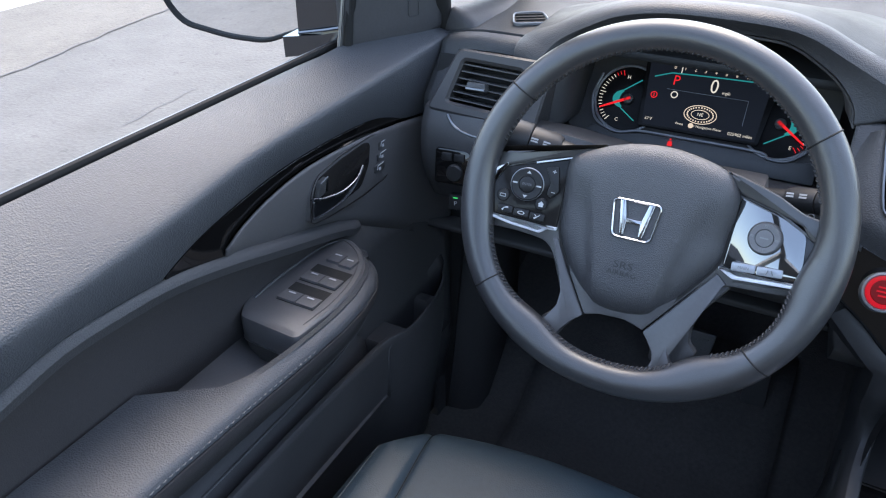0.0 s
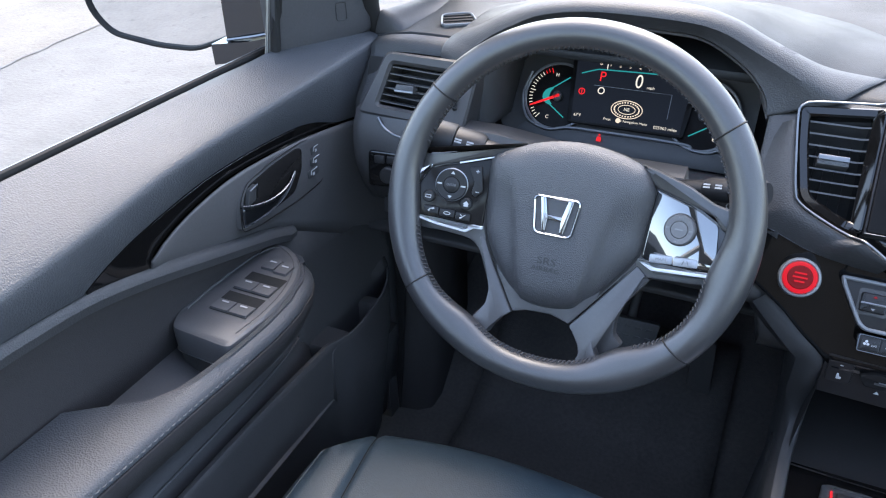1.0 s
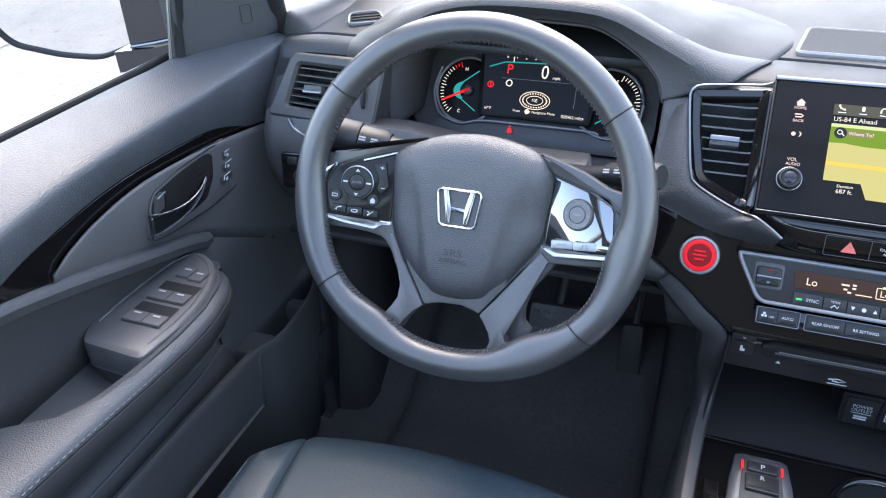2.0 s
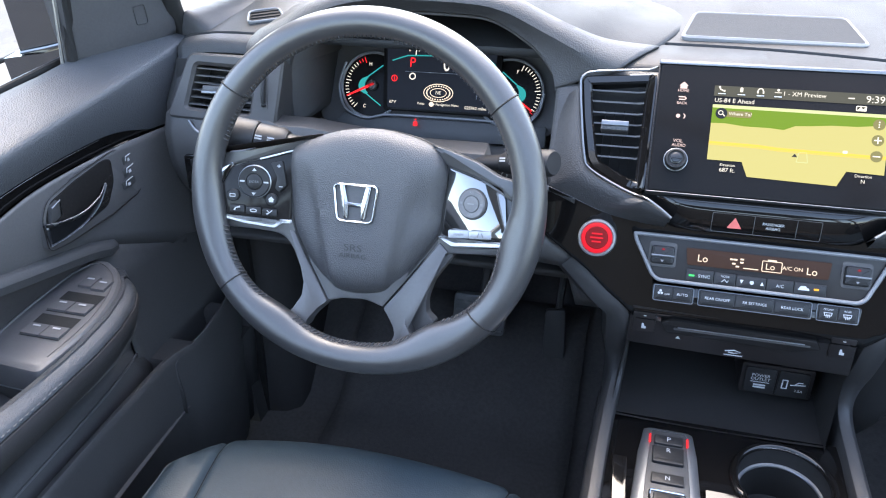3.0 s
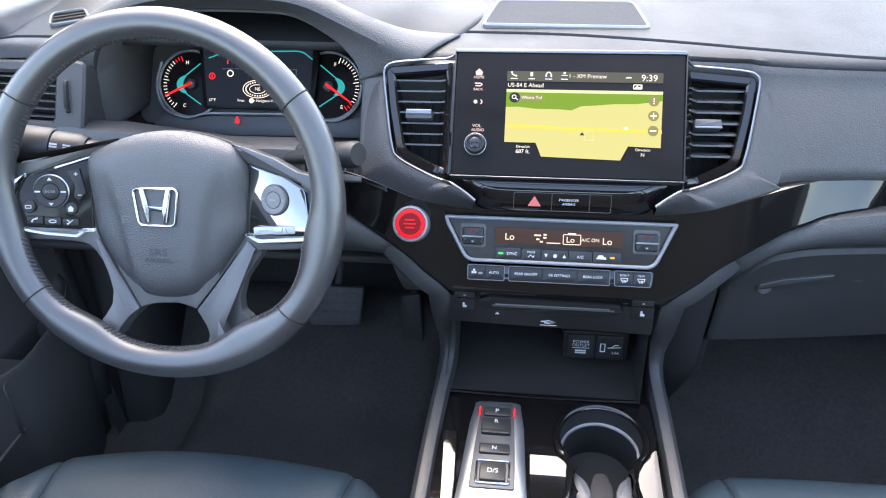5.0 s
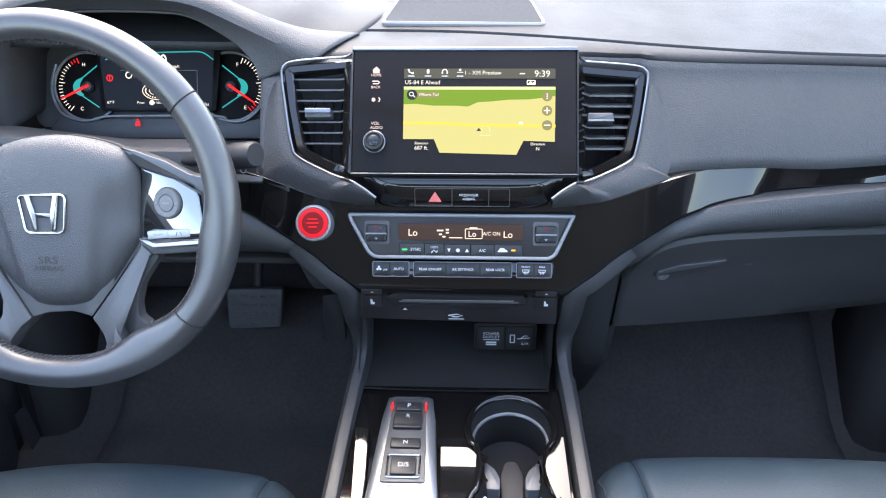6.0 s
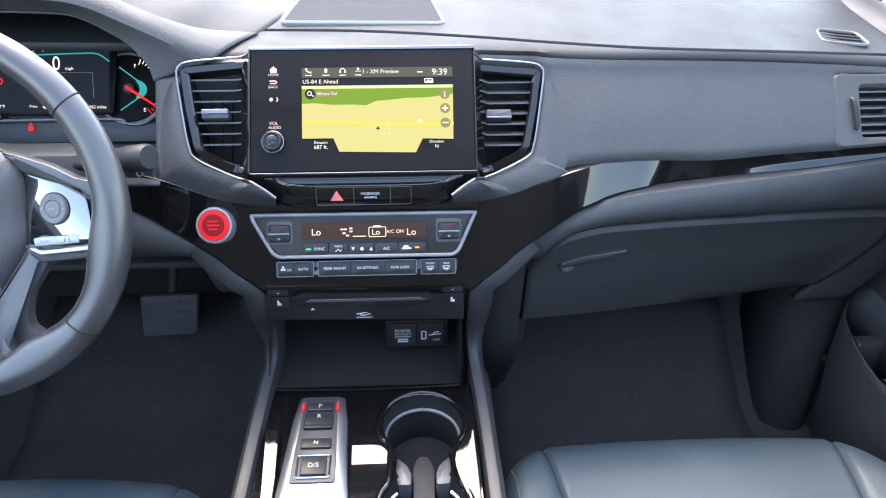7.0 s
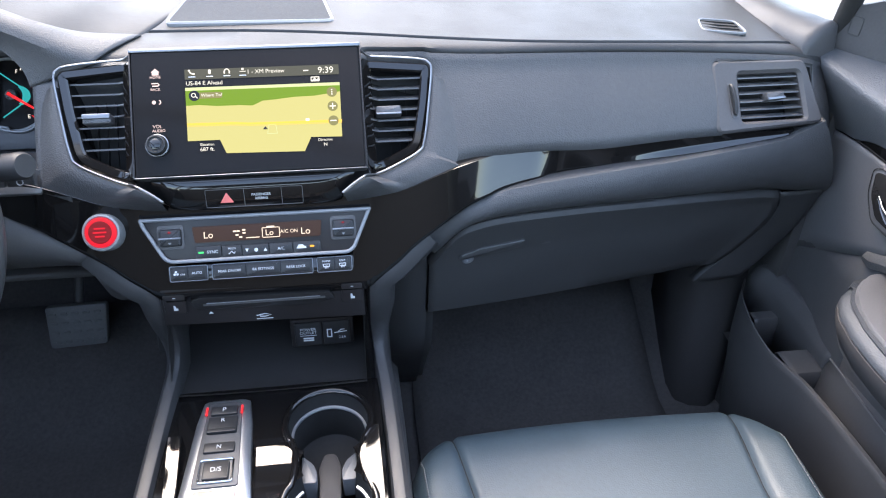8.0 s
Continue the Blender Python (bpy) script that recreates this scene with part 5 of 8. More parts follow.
# ---- start button ----
START_CAP = glow("start_cap_red", (0.50, 0.002, 0.008), 0.26)
st = thing("start_button", K.at(-0.174, 0.022, 0.012), "round glowing red engine start button with a silver ring", "start button")
SB = Axes(K.at(-0.175, 0.0215, 0.012), K.u, K.v)
part("silver_ring", turn(SB, [(0.0215, -0.02), (0.0215, 0.004), (0.0205, 0.0070), (0.0185, 0.0076), (0.0172, 0.0065), (0.0172, 0.0)]), RIMGREY, st, "satin silver ring")
part("glow_ring", turn(SB, [(0.0172, 0.003), (0.0172, 0.0085), (0.0150, 0.0100), (0.0128, 0.0100)]), START_L, st, "deep red glowing ring")
part("cap", turn(SB, [(0.0128, 0.0098), (0.0120, 0.0108), (0.0, 0.0112)]), START_CAP, st, "glowing red cap")
for k, (w, v) in enumerate(((0.014, 0.0045), (0.017, 0.0), (0.012, -0.0045))):
    part("caption_bar", bars(SB, 0, v, w * 0.85, 0.0018, 0.0116), START_L, st, smooth=False)

# ---- disc player, pocket and outlets under the climate panel ----
B = Frame((0, 0.764, 0.905), 6)
bd = thing("disc_player", (0, 0.76, 0.905), "black disc player slot panel with small seat heater switches", "disc player")
part("panel", plate(B, rounded([(-0.128, 0.026), (0.116, 0.022), (0.116, -0.032), (-0.130, -0.026)], 0.003), 0.02, 0.002, 0.002), PANEL, bd)
part("slot_lip", plate(B, rounded([(-0.094, 0.010), (-0.08, 0.0155), (0.074, 0.0120), (0.080, 0.001), (0.05, -0.006), (-0.086, -0.003)], 0.003), 0.006, 0.002, 0.008), BLACKPLATE, bd, "gloss black slot lip")
part("slot", plate(B, rect(-0.078, 0.0035, 0.068, 0.0060, 0.0008), 0.002, 0, 0.0088), DARK, bd)
part("slot_edge", plate(B, rect(-0.074, 0.0062, 0.062, 0.0072, 0.0004), 0.001, 0.0003, 0.0090), STEEL, bd)
part("eject_mark", plate(B, [(-0.0745, -0.0120), (-0.0690, -0.0120), (-0.0717, -0.0085)], 0.0004, 0, 0.0026), INK, bd, smooth=False)
part("logo_shape", tube([B.at(-0.018, -0.0195, 0.0026), B.at(-0.008, -0.0175, 0.0026), B.at(-0.0005, -0.0195, 0.0026), B.at(-0.008, -0.0215, 0.0026), B.at(-0.014, -0.0208, 0.0026)], 0.0007, 5), INK, bd, "small white disc format mark")
part("logo_bar", bars(B, -0.0085, -0.0245, 0.020, 0.0010, 0.0026), INK, bd, smooth=False)
for u in (-0.112, 0.101):
    hs = part("seat_heater_key", plate(B, rect(u - 0.013, -0.008, u + 0.013, 0.018, 0.002), 0.005, 0.001, 0.0040), PANEL, bd)
    part("seat_icon", plate(B, rounded([(u - 0.002, -0.003), (u + 0.003, -0.003), (u + 0.003, 0.0), (u + 0.001, 0.0), (u, 0.004), (u - 0.002, 0.004)], 0.0005), 0.0003, 0, 0.0043), INK, hs, smooth=False)
    part("lamp_mark", plate(B, rect(u - 0.001, 0.0140, u + 0.002, 0.0150), 0.0003, 0, 0.0043), INK, hs, smooth=False)

tray = thing("front_tray", (0, 0.84, 0.77), "open dark storage tray below the centre stack", "tray")
V = [(-0.128, 0.765, 0.882), (0.114, 0.765, 0.872), (0.114, 0.905, 0.872), (-0.128, 0.905, 0.882), (-0.140, 0.748, 0.764), (0.112, 0.742, 0.764), (0.112, 0.905, 0.760), (-0.140, 0.905, 0.760)]
part("lining", (V, [[3, 2, 6, 7], [0, 3, 7, 4], [1, 2, 6, 5], [0, 1, 2, 3]]), TRAYBLACK, tray, smooth=False)
rows = [[(x, y, 0.764 - 0.003 * math.cos((x + 0.014) / 0.126 * 1.4) + 0.012 * max(0, (0.758 - y) / 0.02)) for y in (0.742, 0.750, 0.760, 0.80, 0.85, 0.905)] for x in np.linspace(-0.140, 0.113, 12)]
part("mat", loft(rows), TRAYBLACK, tray, "dark rubber mat")
OF = Frame((0.0565, 0.806, 0.808), 4)
ot = thing("power_outlet", (0.056, 0.806, 0.808), "black power outlet and charging port covers with white print", "power outlet")
part("panel", plate(OF, rect(-0.042, -0.021, 0.042, 0.024, 0.003), 0.06, 0.001, 0.0), PANEL, ot)
part("cover", plate(OF, rect(-0.037, -0.018, -0.001, 0.020, 0.003), 0.003, 0.001, 0.0025), BUTTON, ot)
part("cover", plate(OF, rect(0.001, -0.018, 0.037, 0.020, 0.003), 0.003, 0.001, 0.0025), BUTTON, ot)
for t, v in (("POWER", 0.0090), ("OUTLET", 0.0035)):
    part("caption", words(t, OF, -0.019, v, 0.0062, 0.0029), INK, ot, smooth=False)
part("rule", bars(OF, -0.019, -0.0010, 0.022, 0.0008, 0.0029), INK, ot, smooth=False)
part("caption_bar", bars(OF, -0.019, -0.0055, 0.014, 0.0022, 0.0029, 2), INK, ot, smooth=False)
part("phone_icon", frame_ring(OF, rect(0.0060, -0.0060, 0.0130, 0.0080, 0.001), 0.0014, 0.0003, 0.0029, 0.0001), INK, ot)
part("caption", words("2.5A", OF, 0.0265, -0.0070, 0.0052, 0.0029), INK, ot, smooth=False)
part("port_icon", tube([OF.at(0.016, 0.001, 0.0029), OF.at(0.033, 0.003, 0.0029)], 0.0006, 5), INK, ot)
part("port_icon", tube([OF.at(0.021, 0.002, 0.0029), OF.at(0.025, 0.006, 0.0029), OF.at(0.030, 0.0062, 0.0029)], 0.0006, 5), INK, ot)

# ---- centre console ----
console = thing("centre_console", (0, 0.5, 0.60), "gloss black centre console between the seats with a cup holder", "console")
CT = 0.768
T = Axes((0, 0, CT), (1, 0, 0), (0, 1, 0))
CUP = (0.061, 0.680)
CUP2 = (0.061, 0.562)
CR = 0.0500
outer = [(-0.150, 0.752), (0.128, 0.742), (0.134, 0.60), (0.140, 0.30), (-0.152, 0.30), (-0.152, 0.60)]


def plane_with_holes(z, x0, x1, y0, y1, holes, step=0.0042):
    """A flat deck with round holes."""
    nx, ny = int((x1 - x0) / step), int((y1 - y0) / step)
    V, F = [], []
    for j in range(ny + 1):
        for i in range(nx + 1):
            p = Vector((x0 + (x1 - x0) * i / nx, y0 + (y1 - y0) * j / ny))
            for cx, cy, r in holes:
                d = p - Vector((cx, cy))
                if abs(d.length - r) < step * 0.72:
                    p = Vector((cx, cy)) + d.normalized() * r
            V.append((p.x, p.y, z))
    for j in range(ny):
        for i in range(nx):
            q = [j * (nx + 1) + i, j * (nx + 1) + i + 1, (j + 1) * (nx + 1) + i + 1, (j + 1) * (nx + 1) + i]
            c = sum((Vector(V[k][:2]) for k in q), Vector((0, 0))) / 4
            if all((c - Vector((cx, cy))).length > r for cx, cy, r in holes):
                F.append(q)
    return V, F


part("deck", plane_with_holes(CT, -0.146, 0.128, 0.30, 0.752, [(*CUP, CR + 0.001), (*CUP2, CR + 0.001), (CUP[0], 0.621, 0.034)]), GLOSS, console, "gloss black deck")


def open_turn(c, prof, gap, facing):
    """A turned wall about c that is left open over the gap (degrees) towards facing."""
    rows = []
    for k in range(45):
        a = radians(facing + gap / 2 + (360 - gap) * k / 44)
        rows.append([(c[0] + r * math.cos(a), c[1] + r * math.sin(a), CT + h) for r, h in prof])
    return loft(rows)


for c, facing in ((CUP, -90), (CUP2, 90)):
    w = part("cup_well", open_turn(c, [(CR + 0.001, 0.000), (CR, -0.012), (CR - 0.003, -0.030), (CR - 0.004, -0.075), (CR - 0.012, -0.080), (0.001, -0.080)], 76, facing), RUBBER, console, "deep round cup holder")
    part("step_ring", open_turn(c, [(CR - 0.0015, -0.0205), (CR - 0.0042, -0.0210), (CR - 0.0050, -0.0225), (CR - 0.0042, -0.0245), (CR - 0.002, -0.025)], 84, facing), STEEL, w, "grey inner ring")
# chrome line round both cups, narrowed between them
cup_line = [(CUP[0] + CR * 1.03 * math.cos(radians(a)), CUP[1] + CR * 1.03 * math.sin(radians(a)), CT + 0.0012) for a in range(-38, 219, 8)]
waist = 0.5 * (CUP[1] + CUP2[1])
cup_line += [(CUP[0] - 0.036, waist, CT + 0.0012)] + [(CUP2[0] + CR * 1.03 * math.cos(radians(a)), CUP2[1] + CR * 1.03 * math.sin(radians(a)), CT + 0.0012) for a in range(142, 399, 8)] + [(CUP[0] + 0.036, waist, CT + 0.0012)]
loop = spline(cup_line + cup_line[:1], 3)
mid_cup = Vector((CUP[0], waist, 0))
lip = [p + (Vector((p.x, p.y, 0)) - mid_cup).normalized() * 0.0035 + Vector((0, 0, 0.0008)) for p in loop]
part("cup_lip", tube(lip, 0.0048, 10, flat=0.9), GLOSS, console, "raised gloss black lip round the cup holders")
part("silver_ring", tube([p + Vector((0, 0, 0.0012)) for p in loop], 0.0013, 8), HANDLE, console, "thin silver line inside the lip")
ARM = material("grey_cup_grip", (0.062, 0.064, 0.068), 0.42, grain=0.2, scale=900, spec=0.4)
for s in (-1, 1):
    g = [(CUP[0] + s * 0.033, 0.641), (CUP[0] + s * 0.020, 0.629), (CUP[0] + s * 0.0145, 0.615), (CUP[0] + s * 0.0150, 0.600), (CUP[0] + s * 0.033, 0.601)]
    part("cup_grip", plate(T, rounded(g, 0.004), 0.03, 0.0012, -0.011), ARM, console, "grey cup grip between the cup holders")
part("cup_channel", plate(T, rounded([(CUP[0] - 0.0125, 0.575), (CUP[0] + 0.0125, 0.575), (CUP[0] + 0.0140, 0.630), (CUP[0] + 0.007, 0.652), (CUP[0] - 0.007, 0.652), (CUP[0] - 0.0140, 0.630)], 0.006), 0.05, 0.002, -0.024), TRAYBLACK, console)
for s in (-1, 1):
    x = s * 0.145
    rows = []
    for y in np.linspace(0.20, 0.80, 14):
        rows.append([(x - (0.010 if s < 0 else 0.004), y, CT - 0.006), (x + s * 0.012, y, CT - 0.03), (x + s * 0.022, y, 0.60), (x + s * 0.030, y, FLOOR_Z - 0.01)])
    part("side_panel", loft(rows), HARD, console, thick=0.004)
# raised deck inserts beside the selector and the cups


def deck_insert(left, right, front, slope, run):
    """Gloss panel on the deck between two edges x(y); it rises towards its front over the given run."""
    rows = []
    ys = [0.40 + (front - run - 0.40) * k / 8 for k in range(8)] + [front - run + run * k / 10 for k in range(11)]
    for y in ys:
        z = CT + 0.0035 + slope * max(0.0, y - front + run)
        x0, x1 = curve_at(y, left), curve_at(y, right)
        rows.append([(x0, y, CT - 0.002), (x0, y, z - 0.0012), (x0 + 0.0010, y, z), (x0 + (x1 - x0) * 0.5, y, z + 0.0002), (x1 - 0.0010, y, z), (x1, y, z - 0.0012), (x1, y, CT - 0.002)])
    tip = rows[-1]
    rows.append([(q[0], q[1] + 0.0022, min(q[2], tip[3][2] - 0.003)) for q in tip])
    rows.append([(q[0], q[1] + 0.0028, CT - 0.002) for q in tip])
    part("deck_insert", loft(rows), GLOSS, console, "gloss black deck panel reflecting the sky")


deck_insert([(0.40, -0.137), (0.57, -0.1240), (0.668, -0.1300)], [(0.40, -0.1125), (0.60, -0.1100), (0.668, -0.1135)], 0.666, 0.115, 0.11)
deck_insert([(0.40, -0.0205), (0.646, -0.0255)], [(0.40, 0.004), (0.570, 0.010), (0.588, 0.0165), (0.603, 0.0235), (0.615, 0.0255), (0.628, 0.0240), (0.640, 0.0165), (0.646, 0.0085)], 0.646, 0.14, 0.026)
deck_insert([(0.40, 0.1170), (0.570, 0.1105), (0.590, 0.1030), (0.606, 0.0985), (0.618, 0.0975), (0.630, 0.1000), (0.646, 0.1100), (0.658, 0.1165)], [(0.40, 0.128), (0.60, 0.1250), (0.658, 0.1235)], 0.658, 0.115, 0.10)

sel = thing("gear_selector", (-0.066, 0.62, CT), "push button gear selector with a brushed metal body", "gear selector")
rows = []
for y, z, w in ((0.730, 0.000, 0.0285), (0.727, 0.006, 0.0295), (0.718, 0.0095, 0.0305), (0.690, 0.010, 0.0345), (0.640, 0.0105, 0.0375), (0.600, 0.010, 0.040), (0.560, 0.008, 0.043), (0.50, 0.004, 0.045), (0.44, 0.001, 0.046)):
    cx = -0.067
    rows.append([(cx - w, y, CT - 0.002), (cx - w + 0.001, y, CT + z * 0.55), (cx - w + 0.006, y, CT + z), (cx - w + 0.012, y, CT + z + 0.001), (cx + w - 0.012, y, CT + z + 0.001), (cx + w - 0.006, y, CT + z), (cx + w - 0.001, y, CT + z * 0.55), (cx + w, y, CT - 0.002)])
part("body", loft(rows, False), STEEL, sel, thick=0.002)
Q = Axes((-0.067, 0.0, CT + 0.0105), (1, 0, 0), (0, 1, 0))
part("key_panel", plate(Q, rounded([(-0.020, 0.719), (0.020, 0.719), (0.0245, 0.64), (0.0265, 0.590), (-0.0265, 0.590), (-0.0245, 0.64)], 0.004), 0.004, 0.001, 0.0022), HARD, sel)


def gear(v0, v1, w, cap, size, lift=0.0055):
    k = part("key", plate(Q, rect(-w, v0, w, v1, 0.002), 0.006, 0.0015, lift), BUTTON, sel)
    if cap:
        part("caption", words(cap, Q, 0, (v0 + v1) / 2, size, lift + 0.0003), INK, k, smooth=False)
    return k


gear(0.6960, 0.7100, 0.0165, "P", 0.0095)
r = gear(0.6670, 0.6935, 0.0180, "", 0.0085, 0.0045)
part("caption", words("R", Q, 0, 0.6870, 0.0085, 0.0049), INK, r, smooth=False)
part("finger_lip", plate(Q, rect(-0.0175, 0.6670, 0.0175, 0.6730, 0.0015), 0.004, 0.001, 0.0065), BUTTON, r)
gear(0.6375, 0.6520, 0.0182, "N", 0.0080)
part("drive_frame", frame_ring(Q, rect(-0.0200, 0.5945, 0.0200, 0.6285, 0.004), 0.0022, 0.006, 0.0050, 0.0008), CHROME, sel, "bright chrome key frame")
gear(0.5990, 0.6240, 0.0150, "D/S", 0.0088, 0.0056)
for u in (-0.0215, 0.0215):
    part("lamp", plate(Q, rect(u - 0.0012, 0.6970, u + 0.0012, 0.7100, 0.0008), 0.002, 0.0004, 0.0048), RED_L, sel, "small red indicator lamp")
SILV = material("silver_pad", (0.42, 0.36, 0.33), 0.35, metal=0.8)
part("palm_rest", plate(Q, rounded([(-0.024, 0.586), (0.024, 0.586), (0.028, 0.50), (-0.028, 0.50)], 0.006), 0.004, 0.0015, 0.0028), SILV, sel, "satin metal palm rest")

# ---- steering wheel ----
W = Frame((-0.4135, 0.667, 1.095), 24.2)
wheel = thing("steering_wheel", W.o, "black leather steering wheel with four spokes and silver accents", "steering wheel")
RM = 0.1785


def dish(u, v):
    """The spokes sink from the rim towards the hub."""
    return -0.020 + 0.014 * step((math.hypot(u, v) - 0.085) / 0.065)


WD = Frame(W.o, 24.2)
WD.at = lambda u, v, n=0.0: W.at(u, v, n + dish(u, v))


def bell(a, centre, width):
    d = (a - radians(centre) + math.pi) % (2 * math.pi) - math.pi
    return math.exp(-(d / radians(width)) ** 2)


def rim_point(a, b, r=0.0154):
    """Angle round the wheel, angle round the grip. The grip swells inwards where spokes join it."""
    g = r * (1.0 + 0.05 * math.cos(2 * a) + 0.16 * max(0.0, -math.sin(a)) ** 2)
    c = math.cos(b)
    swell = 0.0080 * bell(a, 239, 12) + 0.0100 * bell(a, 303, 12) + 0.0080 * bell(a, -10, 12) + 0.0045 * bell(a, 190, 14)
    rr = RM + g * 1.02 * c - (swell * max(0.0, -c) ** 1.2)
    low_ = 1.0 - 0.046 * max(0.0, -math.sin(a)) ** 2
    return W.at(rr * math.cos(a), rr * math.sin(a) * low_, g * 0.95 * math.sin(b))


rows = [[rim_point(2 * math.pi * i / 144, 2 * math.pi * j / 20) for j in range(20)] for i in range(145)]
rim = part("rim", loft(rows, True), WHEEL, wheel, "black leather rim")
for a in [radians(a) for a in (144.5, 36, 216.5, 321)]:
    ring = [rim_point(a + 0.010 * math.cos(2 * math.pi * j / 24), 2 * math.pi * j / 24, 0.01552) for j in range(24)]
    part("seam", tube(ring, 0.0009, 5, closed=True), RUBBER, rim)


def stitches(spans, n):
    """Slanting stitches along the inner edge of the rim."""
    out = []
    for a0, a1 in spans:
        k_ = int(n * abs(a1 - a0) / 360)
        for i in range(k_):
            a = radians(a0 + (a1 - a0) * i / k_)
            pts = [rim_point(a + 0.0150 * t, radians(172 + 30 * t), 0.01565) for t in (-0.5, -0.15, 0.2, 0.5)]
            out.append(tube(pts, [0.0006, 0.00105, 0.00105, 0.0006], 5))
    return join(*out)


tagged(part("stitching", stitches(((18, 164), (196, 231), (245, 296), (310, 348)), 210), THREAD_DARK, rim, "grey slanting stitches on the inner rim"), kind="stuff")


def slabby(poly, depth, bevel, lift):
    return plate(WD, poly, depth, bevel, lift)


# upper spokes behind the switch panels
spoke_l = rounded([(-0.172, 0.022), (-0.128, 0.0340), (-0.100, 0.0420), (-0.070, 0.050), (-0.055, -0.055), (-0.0760, -0.075), (-0.0890, -0.056), (-0.0965, -0.0500), (-0.1085, -0.0475), (-0.1300, -0.0455), (-0.1560, -0.0462), (-0.172, -0.034)], 0.005)
spoke_r = rounded([(0.170, 0.020), (0.128, 0.0310), (0.100, 0.0400), (0.070, 0.048), (0.055, -0.055), (0.0740, -0.070), (0.0860, -0.055), (0.0945, -0.0495), (0.1170, -0.0468), (0.1440, -0.0440), (0.170, -0.040)], 0.005)
part("upper_spoke", slabby(spoke_l, 0.018, 0.003, -0.0030), SPOKE, wheel, "grey plastic spoke under the switches")
part("upper_spoke", slabby(spoke_r, 0.018, 0.003, -0.0030), SPOKE, wheel, "grey plastic spoke under the switches")
# lower spokes, split from the collar by a fine diagonal joint
arm_l = [(-0.0875, -0.0440), (-0.0800, -0.0630), (-0.0720, -0.0810), (-0.0655, -0.0985), (-0.0655, -0.1130), (-0.0735, -0.1268), (-0.0830, -0.1370), (-0.0680, -0.1540), (-0.0605, -0.1478), (-0.0555, -0.1375), (-0.0455, -0.1245), (-0.0358, -0.1165), (-0.0490, -0.0976), (-0.0664, -0.0714), (-0.0815, -0.0440)]
arm_r = [(0.0950, -0.0480), (0.0860, -0.0540), (0.0752, -0.0660), (0.0655, -0.0825), (0.0578, -0.0982), (0.0548, -0.1132), (0.0565, -0.1276), (0.0640, -0.1420), (0.0490, -0.1590), (0.0420, -0.1480), (0.0447, -0.1412), (0.0421, -0.1324), (0.0341, -0.1217), (0.0283, -0.1160), (0.0550, -0.0791), (0.0840, -0.0385)]
for a_ in (arm_l, arm_r):
    part("lower_spoke", slabby(rounded(a_, 0.0022, 3), 0.024, 0.0014, 0.0), SPOKE, wheel, "satin grey lower spoke")
neck_l = rounded([(-0.0935, -0.046), (-0.074, -0.088), (-0.066, -0.106), (-0.070, -0.120), (-0.084, -0.134), (-0.068, -0.152), (-0.056, -0.136), (-0.036, -0.1165), (-0.05, -0.08), (-0.07, -0.045)], 0.004)
part("spoke_back", plate(W, neck_l, 0.016, 0.002, -0.0240), DARK, wheel)
part("spoke_back", plate(W, rounded([(0.100, -0.050), (0.078, -0.083), (0.0725, -0.103), (0.0735, -0.1175), (0.084, -0.126), (0.062, -0.150), (0.044, -0.135), (0.029, -0.116), (0.05, -0.08), (0.07, -0.045)], 0.004), 0.016, 0.002, -0.0240), DARK, wheel)
# satin collar under the cover
collar = [(-0.0805, -0.0420), (-0.0656, -0.0714), (-0.0482, -0.0976), (-0.0350, -0.1158), (-0.0200, -0.1115), (0.0059, -0.1100), (0.0190, -0.1128), (0.0275, -0.1150), (0.0542, -0.0791), (0.0832, -0.0385), (0.060, 0.01), (-0.060, 0.01)]
part("cover_trim", slabby(rounded(collar, 0.002, 2), 0.020, 0.0030, -0.0002), SPOKE, wheel, "satin grey collar under the cover")
part("hub_back", plate(W, rounded([(-0.080, 0.045), (0.080, 0.045), (0.080, -0.04), (0.030, -0.112), (-0.036, -0.112), (-0.080, -0.04)], 0.01), 0.03, 0, -0.030), DARK, wheel)

# airbag cover
padp = spline([(-0.0880, 0.0300, 0), (-0.0868, -0.0070, 0), (-0.0825, -0.0380, 0), (-0.0670, -0.0680, 0), (-0.0505, -0.0885, 0), (-0.0350, -0.0995, 0), (-0.0082, -0.1042, 0), (0.0241, -0.0998, 0), (0.0427, -0.0883, 0), (0.0634, -0.0618, 0), (0.0839, -0.0296, 0), (0.0868, 0.0003, 0), (0.0876, 0.0356, 0), (0.0818, 0.0500, 0), (0.0715, 0.0600, 0), (0.0490, 0.0680, 0), (0.0116, 0.0735, 0), (-0.0264, 0.0700, 0), (-0.0587, 0.0600, 0), (-0.0800, 0.0500, 0), (-0.0868, 0.0410, 0)], 4)
padp = [(p.x, p.y) for p in padp]
pad_v, pad_f = dome(W, padp, [(1.0, -0.020), (0.995, -0.0165), (0.975, -0.0125), (0.945, -0.0090), (0.91, -0.0060), (0.87, -0.0035), (0.82, -0.0015), (0.76, 0.0), (0.70, 0.0008), (0.64, 0.0013), (0.57, 0.0017), (0.50, 0.0020), (0.40, 0.0022), (0.2, 0.0022)], 0.012)
# hollows along both flanks of the cover
pad_v = [p - W.n * 0.0075 * step((abs((p - W.o).dot(W.u)) - 0.046 - 0.20 * (p - W.o).dot(W.v)) / 0.010) * step((0.045 - (p - W.o).dot(W.v)) / 0.06) for p in pad_v]
pad = part("airbag_cover", (pad_v, pad_f), PADV, wheel, "grained black airbag cover")
part("pad_gap", plate(W, inset(padp[::-1], -0.0003), 0.006, 0, -0.0195), RUBBER, wheel)

